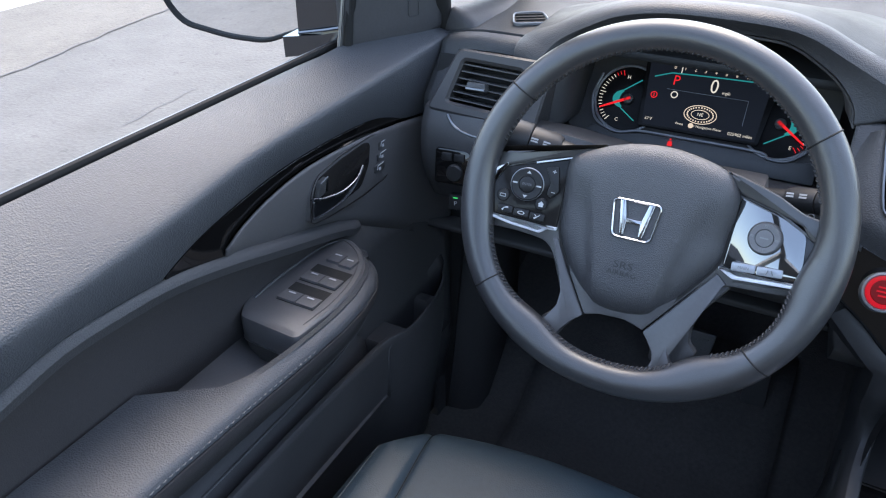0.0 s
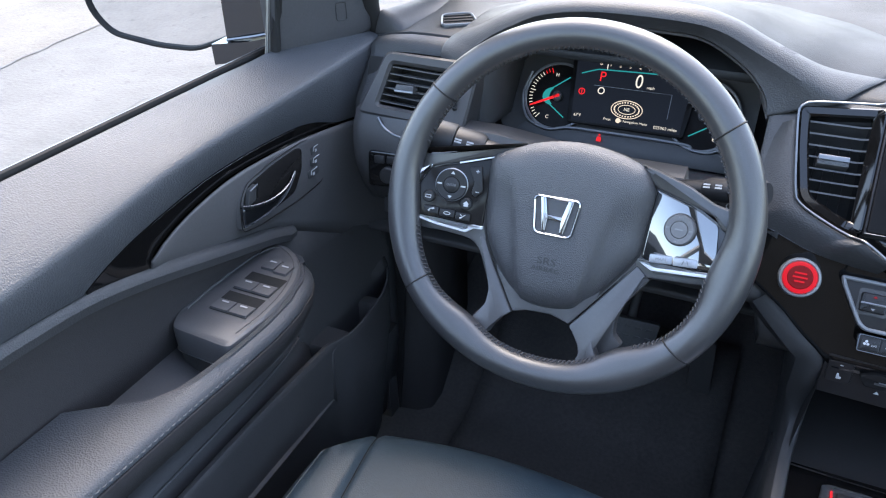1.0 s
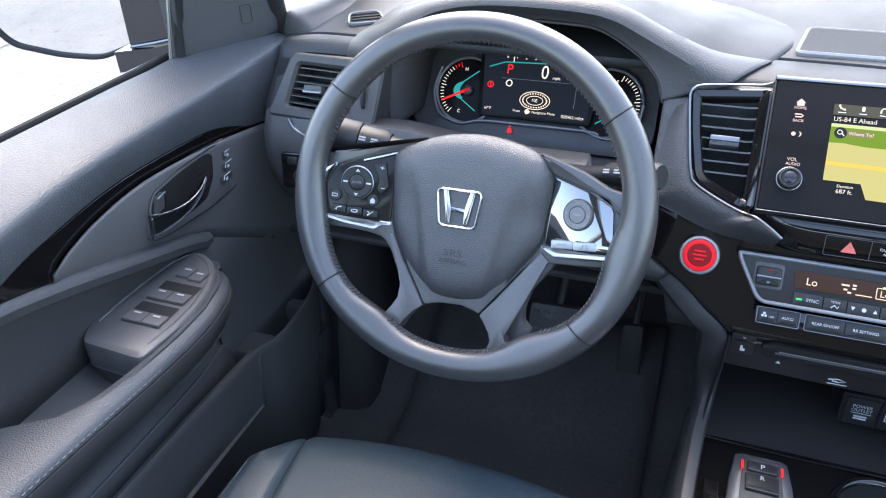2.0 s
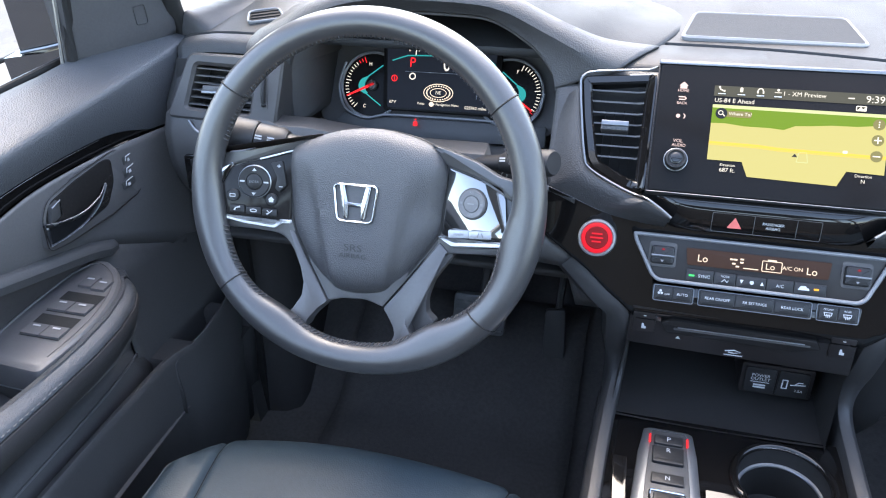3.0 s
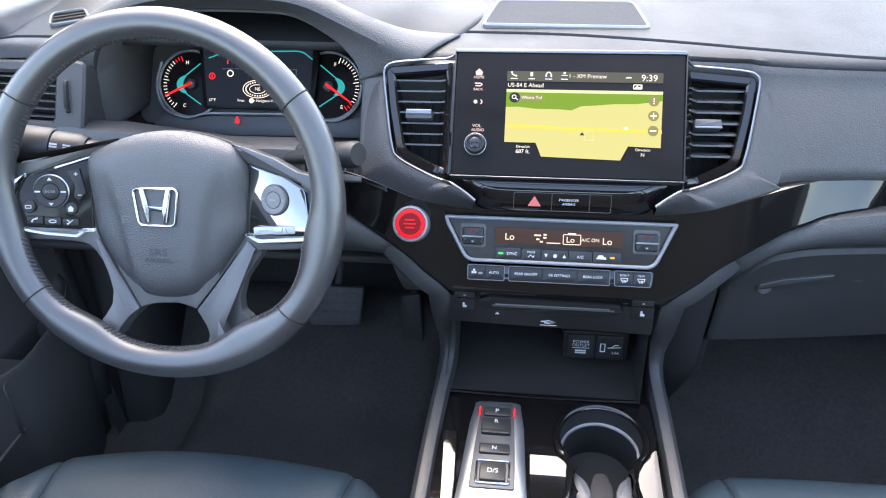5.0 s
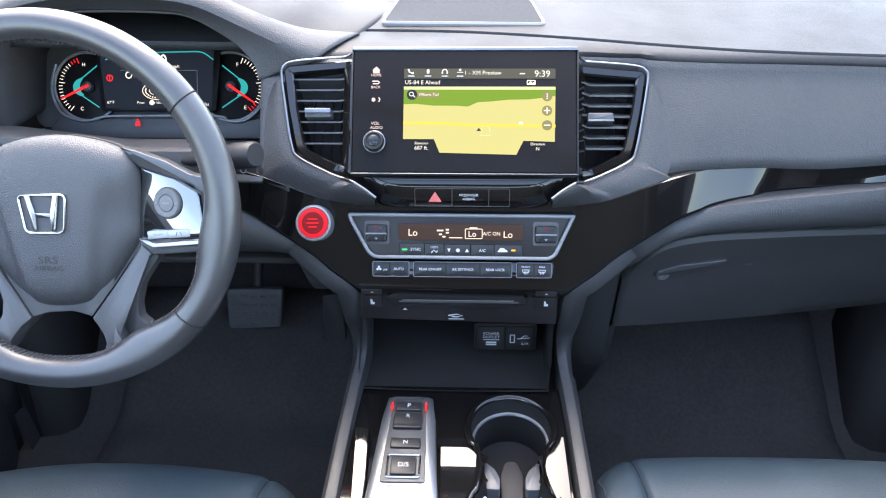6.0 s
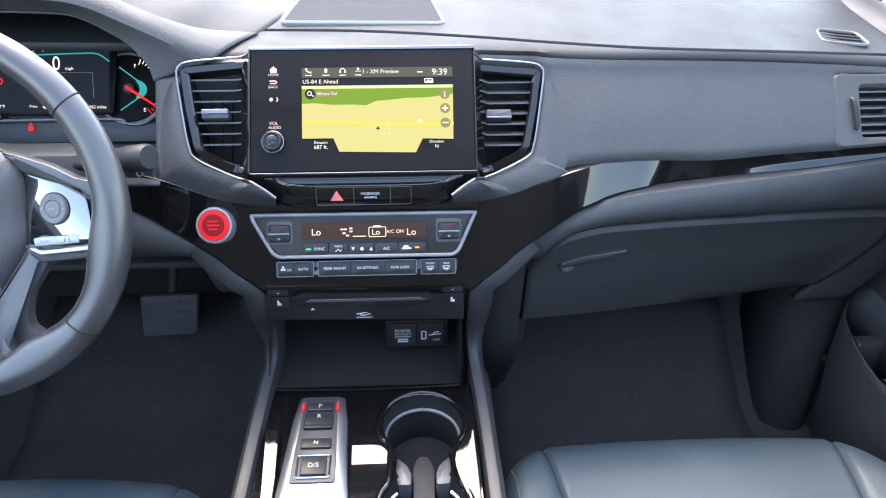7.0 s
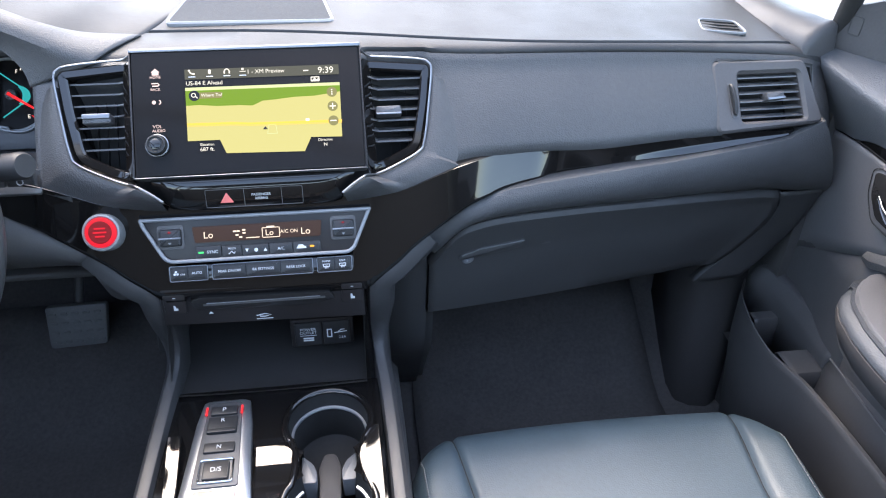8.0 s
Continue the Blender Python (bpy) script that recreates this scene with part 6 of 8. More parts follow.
# smooth wings of the rim cover over the switches
wing_l = [(-0.1720, 0.0430), (-0.1560, 0.0385), (-0.1400, 0.0405), (-0.1020, 0.0500), (-0.0717, 0.0580), (-0.0470, 0.0640), (-0.0590, 0.0560), (-0.0830, 0.0445), (-0.1000, 0.0390), (-0.1490, 0.0235), (-0.1600, 0.0190), (-0.1700, 0.0100)]
wing_r = [(0.0690, 0.0620), (0.0869, 0.0580), (0.1191, 0.0485), (0.1440, 0.0362), (0.1590, 0.0330), (0.1720, 0.0300), (0.1700, 0.0050), (0.1545, 0.0150), (0.1465, 0.0245), (0.1260, 0.0313), (0.0880, 0.0412), (0.0806, 0.0485)]
for w_ in (wing_l, wing_r):
    part("spoke_wing", slabby(rounded(w_, 0.003, 3), 0.016, 0.0022, 0.0035), WHEEL, wheel, "smooth leather wing above the switches")

# badge: a rounded frame round an upright mark
BADGE = material("chrome_badge", (0.40, 0.40, 0.41), 0.20, metal=1.0, vary=0.02)
LG = 0.0020
lo_ = rounded([(-0.0232, -0.0245), (-0.0288, 0.0158), (0.0222, 0.0166), (0.0176, -0.0242)], 0.0075, 6)
emb = part("badge", frame_ring(W, lo_, 0.0024, 0.006, LG + 0.0032, 0.0010), BADGE, pad, "chrome badge frame")
for s in (-1, 1):
    bar = [(s * 0.0072, -0.0205), (s * 0.0118, -0.0205), (s * 0.0178, 0.0150), (s * 0.0118, 0.0150), (s * 0.0078, -0.0015), (s * 0.0068, -0.0060)]
    part("badge_bar", plate(W, rounded([(u - 0.0030, v) for u, v in bar], 0.0010), 0.005, 0.0013, LG + 0.0034), BADGE, emb)
part("badge_bar", plate(W, rounded([(-0.0112, -0.0078), (0.0052, -0.0078), (0.0058, -0.0030), (-0.0118, -0.0030)], 0.0006), 0.005, 0.0010, LG + 0.0032), BADGE, emb)
# Flat letters; the shade of the embossing is put into their dark colour.
EMB = material("dark_mark_black", (0.018, 0.018, 0.019), 0.6)
for t, v, z in (("SRS", -0.0515, 0.0105), ("AIRBAG", -0.0600, 0.0068)):
    part("emboss_shade_lettering", words(t, W, -0.0035, v, z, 0.0026, stretch=1.3), EMB, pad, smooth=False)

# left switch panel
WP = Frame(W.o, 24.2)
WP.at = lambda u, v, n=0.0: W.at(u, v, n + 0.0006 - 0.024 + 0.235 * (abs(u) - 0.085) - (0.06 * v if u > 0 else 0.0))


def sunk(u, v, n=0.0):
    """An even frame on the dished panel at (u, v)."""
    a, b, c = WP.at(u, v, n), WP.at(u + 0.006, v, n), WP.at(u, v + 0.006, n)
    return Axes(a, b - a, c - a)


lp = rounded([(-0.1640, -0.0300), (-0.1665, -0.0120), (-0.1600, 0.0130), (-0.1515, 0.0215), (-0.0850, 0.0425), (-0.0862, -0.0335), (-0.0979, -0.0325), (-0.1047, -0.0379)], 0.003)
lpan = part("switch_panel", plate(WP, lp, 0.006, 0.0015, 0.0045), BLACKPLATE, wheel, "gloss black switch panel")
part("panel_edge", tube([WP.at(u, v, 0.0056) for u, v in ((-0.0845, 0.0440), (-0.1000, 0.0385), (-0.1200, 0.0318))], 0.0010, 6), ACCENT, lpan)
part("side_accent", plate(WP, rounded([(-0.1480, 0.0262), (-0.1495, 0.0225), (-0.1590, 0.0140), (-0.1640, -0.0010), (-0.1648, -0.0175), (-0.1705, -0.0165), (-0.1678, 0.0000), (-0.1600, 0.0192)], 0.0012), 0.006, 0.0014, 0.0064), ACCENT, lpan, "satin silver side accent")
part("lower_accent", plate(WP, rounded([(-0.1660, -0.0295), (-0.1350, -0.0350), (-0.1047, -0.0383), (-0.0979, -0.0328), (-0.0855, -0.0325), (-0.0855, -0.0362), (-0.0955, -0.0368), (-0.1030, -0.0425), (-0.1350, -0.0395), (-0.1655, -0.0335)], 0.0012), 0.006, 0.0014, 0.0064), ACCENT, lpan, "satin silver lower accent")
part("spoke_groove", tube([WP.at(u, v, -0.0008) for u, v in ((-0.1360, -0.0435), (-0.1200, -0.0452), (-0.1080, -0.0456))], 0.0007, 6), STEEL, lpan)
DP = sunk(-0.1253, 0.0069, 0.0045)
dp = part("control_dial", turn(DP, [(0.0172, 0.0), (0.0172, 0.0030), (0.0162, 0.0042), (0.0092, 0.0036), (0.0088, 0.0022), (0.0084, 0.0038), (0.0070, 0.0046), (0.0, 0.0048)], 40), BUTTON, lpan, "round four way control dial")
part("dial_ring", turn(DP, [(0.0176, 0.0), (0.0182, 0.0016), (0.0172, 0.0024)], 40), STEEL, dp)
part("caption", words("ENTER", DP, 0, 0, 0.0036, 0.0052), INK_DIM, dp, smooth=False)
for a in range(4):
    c, s_ = math.cos(a * math.pi / 2), math.sin(a * math.pi / 2)
    if a % 2:
        tri = [(c * 0.0148, s_ * 0.0148), (c * 0.0118 - s_ * 0.0024, s_ * 0.0118 + c * 0.0024), (c * 0.0118 + s_ * 0.0024, s_ * 0.0118 - c * 0.0024)]
        part("arrow", plate(DP, tri, 0.0004, 0, 0.0046), INK, dp, smooth=False)
    else:
        part("arrow", plate(DP, rect(c * 0.0130 - 0.0026, -0.0008, c * 0.0130 + 0.0026, 0.0008), 0.0004, 0, 0.0046), INK, dp, smooth=False)
rk = part("volume_rocker", plate(WP, rounded([(-0.1085, 0.0285), (-0.0955, 0.0318), (-0.0905, 0.0050), (-0.0980, -0.0030), (-0.1030, 0.0010), (-0.1010, 0.0130)], 0.002), 0.004, 0.001, 0.0072), BUTTON, lpan)
part("mark", plate(WP, rect(-0.1010, 0.0252, -0.0970, 0.0260), 0.0003, 0, 0.0075), INK, rk, smooth=False)
part("mark", plate(WP, rect(-0.0994, 0.0238, -0.0986, 0.0274), 0.0003, 0, 0.0076), INK, rk, smooth=False)
part("mark", plate(WP, rect(-0.0985, 0.0030, -0.0945, 0.0038), 0.0003, 0, 0.0075), INK, rk, smooth=False)
for u, v in ((-0.1480, -0.0093), (-0.1068, -0.0113)):
    f = sunk(u, v, 0.0045)
    b = part("round_key", turn(f, [(0.0068, 0), (0.0068, 0.002), (0.0056, 0.0032), (0, 0.0034)], 24), BUTTON, lpan)
    if u < -0.12:
        part("icon", frame_ring(f, rect(-0.0034, -0.0018, 0.0030, 0.0018, 0.0006), 0.0007, 0.0003, 0.0038, 0.0001), INK, b)
    else:
        part("icon", plate(f, [(-0.0034, 0.0), (0.0, 0.0034), (0.0034, 0.0), (0.0024, 0.0), (0.0024, -0.0028), (-0.0024, -0.0028), (-0.0024, 0.0)], 0.0003, 0, 0.0038), INK, b, smooth=False)
for k, (u, w) in enumerate(((-0.1432, 0.0082), (-0.1258, 0.0084), (-0.1084, 0.0082))):
    v0 = -0.0196 - 0.0011 * k
    f = sunk(u, v0 - 0.0040, 0.0045)
    b = part("key", plate(f, rect(-w, -0.0040, w, 0.0040, 0.0012), 0.004, 0.0008, 0.0026), BUTTON, lpan)
    if k == 0:
        part("phone_icon", tube([f.at(-0.0030, -0.0018, 0.0029), f.at(-0.0015, 0.0008, 0.0029), f.at(0.0032, 0.0020, 0.0029)], [0.0011, 0.0006, 0.0011], 6), INK, b)
    elif k == 1:
        part("assist_icon", frame_ring(f, disc(0, 0, 0.0040, 18, 0.0020), 0.0009, 0.0003, 0.0030, 0.0001), INK, b)
    else:
        part("voice_icon", tube([f.at(-0.003, -0.002, 0.003), f.at(0.0005, 0.0005, 0.003), f.at(0.003, 0.0028, 0.003)], [0.0011, 0.0005, 0.0005], 5), INK, b)
        part("voice_icon", tube([f.at(-0.003, 0.0024, 0.003), f.at(-0.001, 0.0008, 0.003)], 0.0005, 5), INK, b)

# right switch panel
DIALGREY = material("dial_grey_plastic", (0.11, 0.11, 0.112), 0.5, grain=0.1, scale=900, spec=0.3)
rp = rounded([(0.0880, 0.0402), (0.1260, 0.0302), (0.1455, 0.0235), (0.1525, 0.0150), (0.1565, -0.0150), (0.1560, -0.0270), (0.1000, -0.0330), (0.0862, -0.0300)], 0.003)
rpan = part("switch_panel", plate(WP, rp, 0.006, 0.0015, 0.0045), RAISEDGLOSS, wheel, "gloss black switch panel reflecting the bright sky")
DR = sunk(0.1182, 0.0060, 0.0045)
dr = part("control_dial", turn(DR, [(0.0150, 0.0), (0.0150, 0.0030), (0.0138, 0.0044), (0.0088, 0.0038), (0.0084, 0.0024), (0.0080, 0.0042), (0.0, 0.0046)], 40), DIALGREY, rpan, "grey round control dial")
part("dial_edge", turn(DR, [(0.0152, 0.0), (0.0162, 0.0012), (0.0152, 0.0026)], 40), DARK, dr)
part("caption_bar", bars(DR, 0, 0.0, 0.008, 0.0014, 0.0050), INK_DIM, dr, smooth=False)
for t, v in (("RES", 0.0114), ("SET", -0.0114)):
    part("caption", words(t, DR, 0, v, 0.0034, 0.0048), INK_DIM, dr, smooth=False)
for u in (-0.0114, 0.0114):
    part("mark", bars(DR, u, 0.0007, 0.0030, 0.0007, 0.0048, 2), INK_DIM, dr, smooth=False)
for u0, u1, v, c in ((0.0950, 0.1172, -0.0262, "MAIN"), (0.1180, 0.1412, -0.0240, "")):
    f = sunk((u0 + u1) / 2, v, 0.0045)
    f = Axes(f.o, W.u + W.v * 0.085, W.v)
    w = (u1 - u0) / 2
    b = part("key", plate(f, rect(-w, -0.0042, w, 0.0042, 0.0014), 0.004, 0.0008, 0.0030), BUTTON_GREY, rpan)
    if c:
        part("caption", words(c, f, 0, 0, 0.0042, 0.0034), INK_DIM, b, smooth=False)
    else:
        part("icon", tube([f.at(-0.0030, -0.0022, 0.0034), f.at(-0.0014, 0.0022, 0.0034)], 0.0005, 5), INK_DIM, b)
        part("icon", tube([f.at(0.0030, -0.0022, 0.0034), f.at(0.0014, 0.0022, 0.0034)], 0.0005, 5), INK_DIM, b)
part("lower_accent", plate(WP, rounded([(0.0828, -0.0318), (0.0940, -0.0312), (0.1015, -0.0345), (0.1555, -0.0285), (0.1535, -0.0335), (0.0985, -0.0398), (0.0900, -0.0362)], 0.0012), 0.006, 0.0014, 0.0062), ACCENT, rpan, "satin silver lower accent")
part("accent_line", tube([WP.at(u, v, -0.0005) for u, v in ((0.1000, -0.0425), (0.1250, -0.0395), (0.1500, -0.0365))], 0.0007, 6), DARK, rpan)

# steering column and stalks
col = thing("steering_column", (-0.412, 0.80, 1.03), "black plastic steering column cover", "steering column")
cf = Axes((-0.412, 0.70, 1.055), (1, 0, 0), W.v)
part("shroud", plate(cf, rounded([(-0.055, -0.055), (0.055, -0.055), (0.075, -0.01), (0.070, 0.040), (0.045, 0.052), (-0.045, 0.052), (-0.070, 0.040), (-0.075, -0.01)], 0.02), 0.16, 0.01, -0.012), HARD, col)
part("hub", plate(cf, disc(0, 0, 0.045, 28), 0.06, 0, 0.035), DARK, col)


def stalk(s, a, b, k_, label):
    k = thing("control_stalk", a, label, "stalk", "steering column stalks")
    a, b = Vector(a), Vector(b)
    d = (b - a).normalized()
    part("arm", tube([a, a.lerp(b, 0.5)], [0.010 * k_, 0.012 * k_], 16, flat=0.75), STALK, k)
    part("grip", tube([a.lerp(b, 0.45), a.lerp(b, 0.5), a.lerp(b, 0.72)], [0.012 * k_, 0.0145 * k_, 0.0145 * k_], 20, flat=0.9), STALK, k)
    part("knob", tube([a.lerp(b, 0.73), a.lerp(b, 0.75), a.lerp(b, 0.97), b], [0.0145 * k_, 0.0155 * k_, 0.0155 * k_, 0.0130 * k_], 20, flat=0.95), STALK, k, "ribbed end knob")
    f = Axes(a.lerp(b, 0.60), d * (1 if s < 0 else 1) * (-s), (0, 0.5, 0.86))
    f.n = f.u.cross(f.v)
    if f.n.y > 0:
        f = Axes(f.o, -f.u, f.v)
    for q in (-0.010, 0.004):
        part("print", bars(f, q, 0.0035, 0.008, 0.0018, 0.0150 * k_, 2), INK, k, smooth=False)
    return k


stalk(-1, (-0.47, 0.745, 1.104), (-0.592, 0.728, 1.127), 1.42, "black light stalk with printed switch marks behind the wheel")
stalk(1, (-0.335, 0.815, 1.072), (-0.226, 0.765, 1.106), 1.0, "black wiper stalk with a rounded end behind the wheel")
# small mode switches right of the column
mk = thing("mode_switch", (-0.285, 0.83, 1.062), "small black mode switches beside the column", "switch")
MF = Frame((-0.272, 0.815, 1.060), 15)
part("panel", plate(MF, rect(-0.040, -0.012, 0.034, 0.013, 0.003), 0.02, 0.001, 0.0), HARD, mk)
for u in (-0.018, 0.012):
    b = part("button", plate(MF, rect(u - 0.014, -0.009, u + 0.014, 0.009, 0.002), 0.004, 0.001, 0.003), BUTTON, mk)
    part("icon", frame_ring(MF, disc(u, 0, 0.004, 14), 0.0012, 0.0003, 0.0034, 0.0001), INK_DIM, b)

# ---- outer air vents ----


def side_vent(s, c, tilt, yaw, half, outer_, hole_, ku, label):
    f = Frame(c, tilt, yaw)
    v = thing("air_vent", c, label, "air vent", "outer air vents")
    w, h = half
    back = plate(f, rect(-w - 0.03, -h - 0.012, w + 0.03, h + 0.012), 0.004, 0, -0.045)
    part("box", back, RUBBER, v)
    o = rounded(outer_, 0.010)
    hole = rounded(hole_, 0.005)
    n = len(o)
    V, F = [], []
    for pl, z in ((o, -0.05), (o, -0.003), (inset(o, 0.003), 0.0), (inset(hole, -0.004), 0.0), (hole, -0.004), (hole, -0.04)):
        V += [f.at(p[0], p[1], z) for p in pl]
    for k in range(5):
        for i in range(n):
            j = (i + 1) % n
            F.append([k * n + i, k * n + j, (k + 1) * n + j, (k + 1) * n + i])
    part("bezel", (V, F), VENTTRIM, v, "dark grey bezel")
    for k in range(6):
        vv = -h + 2 * h * (k + 0.5) / 6
        t_ = (k + 0.5) / 6
        ends = [hole_[0][0] + (hole_[3][0] - hole_[0][0]) * t_, hole_[1][0] + (hole_[2][0] - hole_[1][0]) * t_]
        sk = [hole_[0][1] + (hole_[3][1] - hole_[0][1]) * t_, hole_[1][1] + (hole_[2][1] - hole_[1][1]) * t_]
        rows = [[f.at(u, vq + dv, nn) for dv, nn in ((-0.0008, -0.006), (0.0008, -0.0056), (0.0026 if s < 0 else 0.0062, -0.014), (0.0014 if s < 0 else 0.0048, -0.0145))] for u, vq in zip(ends, sk)]
        part("slat", loft(rows, True, True), VANE, v, smooth=False)
    tab = part("tab", plate(f, rounded([(-0.014, -0.006), (0.014, -0.006), (0.013, 0.005), (-0.013, 0.005)], 0.002), 0.015, 0.002, 0.003), HARD, v, "vent tab with a silver edge")
    part("tab_edge", plate(f, rounded([(-0.0135, -0.0055), (0.0135, -0.0055), (0.0135, -0.0025), (-0.0135, -0.0025)], 0.001), 0.002, 0.0005, 0.0045), SATIN, tab)
    part("wheel_slot", plate(f, rect(ku - 0.005, -h * 0.75, ku + 0.005, h * 0.75, 0.002), 0.002, 0, 0.0006), DARK, v)
    tw = [f.at(ku, h * 0.62 * math.sin(a), 0.0045 * math.cos(a)) for a in [radians(-85 + 17 * i) for i in range(11)]]
    part("thumb_wheel", tube(tw, 0.0032, 8), BUTTON, v, "ribbed thumb wheel")


side_vent(-1, (-0.686, 0.852, 1.1265), 24, 3, (0.050, 0.029), [(-0.068, -0.038), (0.088, -0.046), (0.100, 0.043), (-0.034, 0.0465)], [(-0.0385, -0.0240), (0.0510, -0.0300), (0.0590, 0.0275), (-0.0235, 0.0315)], 0.073, "outer air vent with grey slats at the driver's door")
side_vent(1, (0.681, 0.900, 1.0865), 38, 8, (0.0485, 0.0315), [(-0.093, -0.0425), (0.071, -0.0430), (0.057, 0.0455), (-0.085, 0.0545)], [(-0.0534, -0.0300), (0.0435, -0.0348), (0.0440, 0.0295), (-0.0490, 0.0346)], -0.0645, "outer air vent with grey slats at the passenger's door")


def top_vent(f, half, label, silver=True):
    v = thing("defroster_vent", f.o, label, "air vent", "small dash top vents")
    w, h = half
    o = rounded([(-w, -h), (w, -h), (w * 0.72, h), (-w * 0.92, h)], 0.012)
    part("rim", frame_ring(f, o, 0.0022, 0.006, 0.003, 0.001), RIMGREY if silver else HARD, v)
    part("box", plate(f, o, 0.004, 0, -0.0005), RUBBER, v)
    for k in range(4):
        vv = -h * 0.72 + 2 * h * 0.72 * k / 3
        part("slat", plate(f, rect(-w * 0.80, vv - 0.0009, w * 0.72, vv + 0.0009), 0.003, 0, 0.0012), RUBBER, v, smooth=False)


top_vent(Axes((0.634, 0.996, top_z(0.634) + 0.0035), (1, -0.15, -0.05), (0.1, 1, 0.10)), (0.033, 0.0205), "small slotted defroster vent on the dash corner")
top_vent(Axes((-0.672, 0.9985, top_z(-0.67) + 0.006), (1, 0.50, 0.03), (0.1, 1, 0.10)), (0.027, 0.022), "small slotted defroster vent on the dash corner")
part("printed_mark", words("SRS", Axes((0.565, 0.992, top_z(0.565) + 0.0045), (1, -0.15, -0.05), (0, 1, 0.10)), 0, 0, 0.012, 0.0005), EMB, dash, smooth=False)

part("vent_crescent", tube(spline([(-0.7195, 0.832, 1.0890), (-0.7120, 0.830, 1.0790), (-0.7030, 0.829, 1.0728), (-0.6900, 0.828, 1.0688), (-0.6700, 0.828, 1.0662), (-0.6450, 0.828, 1.0655)], 5), 0.0020, 8), SATIN, dash, "silver crescent under the outer vent")

# driver's switch bank at the door side
sb = thing("switch_bank", (-0.69, 0.79, 1.02), "black mirror and parking switch bank beside the door", "switch")
SF = Frame((-0.704, 0.817, 1.019), 10, 8)
part("panel", plate(SF, rect(-0.026, -0.024, 0.030, 0.026, 0.005), 0.02, 0.002, 0.0), GLOSS, sb)
part("mirror_dial", turn(Axes(SF.at(0.004, -0.006, 0), SF.u, SF.v), [(0.012, 0), (0.012, 0.004), (0.010, 0.006), (0, 0.006)], 24), BUTTON, sb, "mirror adjustment dial")
for u in (-0.008, 0.010):
    part("button", plate(SF, rect(u - 0.008, 0.010, u + 0.007, 0.021, 0.002), 0.004, 0.001, 0.003), BUTTON, sb)
pb = part("parking_button", plate(SF, rect(-0.004, -0.062, 0.024, -0.040, 0.002), 0.012, 0.001, -0.004), BUTTON, sb)
part("caption", words("P", SF, 0.006, -0.052, 0.009, -0.0036), INK, pb, smooth=False)
part("lamp", plate(SF, rect(0.002, -0.0445, 0.009, -0.0430), 0.0003, 0, -0.0036), GREEN_L, pb, smooth=False)

# ---- pedals ----
pd = thing("brake_pedal", (-0.40, 1.12, 0.60), "wide ribbed black rubber brake pedal", "pedal")
PF = Axes((-0.397, 1.112, 0.597), (1, 0.03, 0), (0, 0.34, 1))
# Black rubber lightened; light reaching the pedal is put into the colour.
PEDAL = material("lit_pedal_rubber", (0.10, 0.099, 0.097), 0.55, grain=0.6, scale=600, spots=0.2)
part("pad", plate(PF, rounded([(-0.052, -0.040), (0.046, -0.038), (0.056, 0.040), (-0.050, 0.040)], 0.008), 0.014, 0.004, 0.0), PEDAL, pd)
for k in range(5):
    for j in range(4):
        part("rib", plate(PF, rect(-0.044 + 0.019 * k, -0.031 + 0.018 * j, -0.032 + 0.019 * k, -0.026 + 0.018 * j, 0.001), 0.002, 0.0006, 0.002), PEDAL, pd)
part("arm", tube([PF.at(0, 0, -0.012), PF.at(0.005, 0.10, -0.05), PF.at(0.01, 0.25, -0.04)], 0.009, 10), DARK, pd)
ac = thing("accelerator_pedal", (-0.25, 1.16, 0.52), "long narrow black accelerator pedal", "pedal")
AF = Axes((-0.258, 1.15, 0.535), (1, 0.0, 0), (0, 0.30, 1))
part("pad", plate(AF, rounded([(-0.022, -0.060), (0.022, -0.060), (0.016, 0.060), (-0.022, 0.055)], 0.006), 0.012, 0.003, 0.0), DARK, ac)
part("arm", tube([AF.at(0, 0.03, -0.01), AF.at(0.01, 0.2, -0.05)], 0.007, 8), DARK, ac)
# driver's mat and footrest
mt = thing("floor_mat", (-0.42, 0.9, FLOOR_Z), "black carpet floor mat in the driver's footwell", "mat")
rows = []
for x in np.linspace(-0.66, -0.20, 14):
    rows.append([(x, y, FLOOR_Z + 0.012 + max(0.0, y - 1.0) * 0.55 + 0.004 * noise.noise((x * 8, y * 8, 3))) for y in np.linspace(0.55, 1.24, 18)])
part("carpet", loft(rows), CARPET, mt, thick=0.008)
mt2 = thing("floor_mat", (0.45, 0.9, FLOOR_Z), "black carpet floor mat in the passenger's footwell", "mat")
rows = []
for x in np.linspace(0.20, 0.68, 14):
    rows.append([(x, y, FLOOR_Z + 0.012 + max(0.0, y - 1.0) * 0.55 + 0.004 * noise.noise((x * 8, y * 8, 7))) for y in np.linspace(0.55, 1.22, 18)])
part("carpet", loft(rows), CARPET, mt2, thick=0.008)


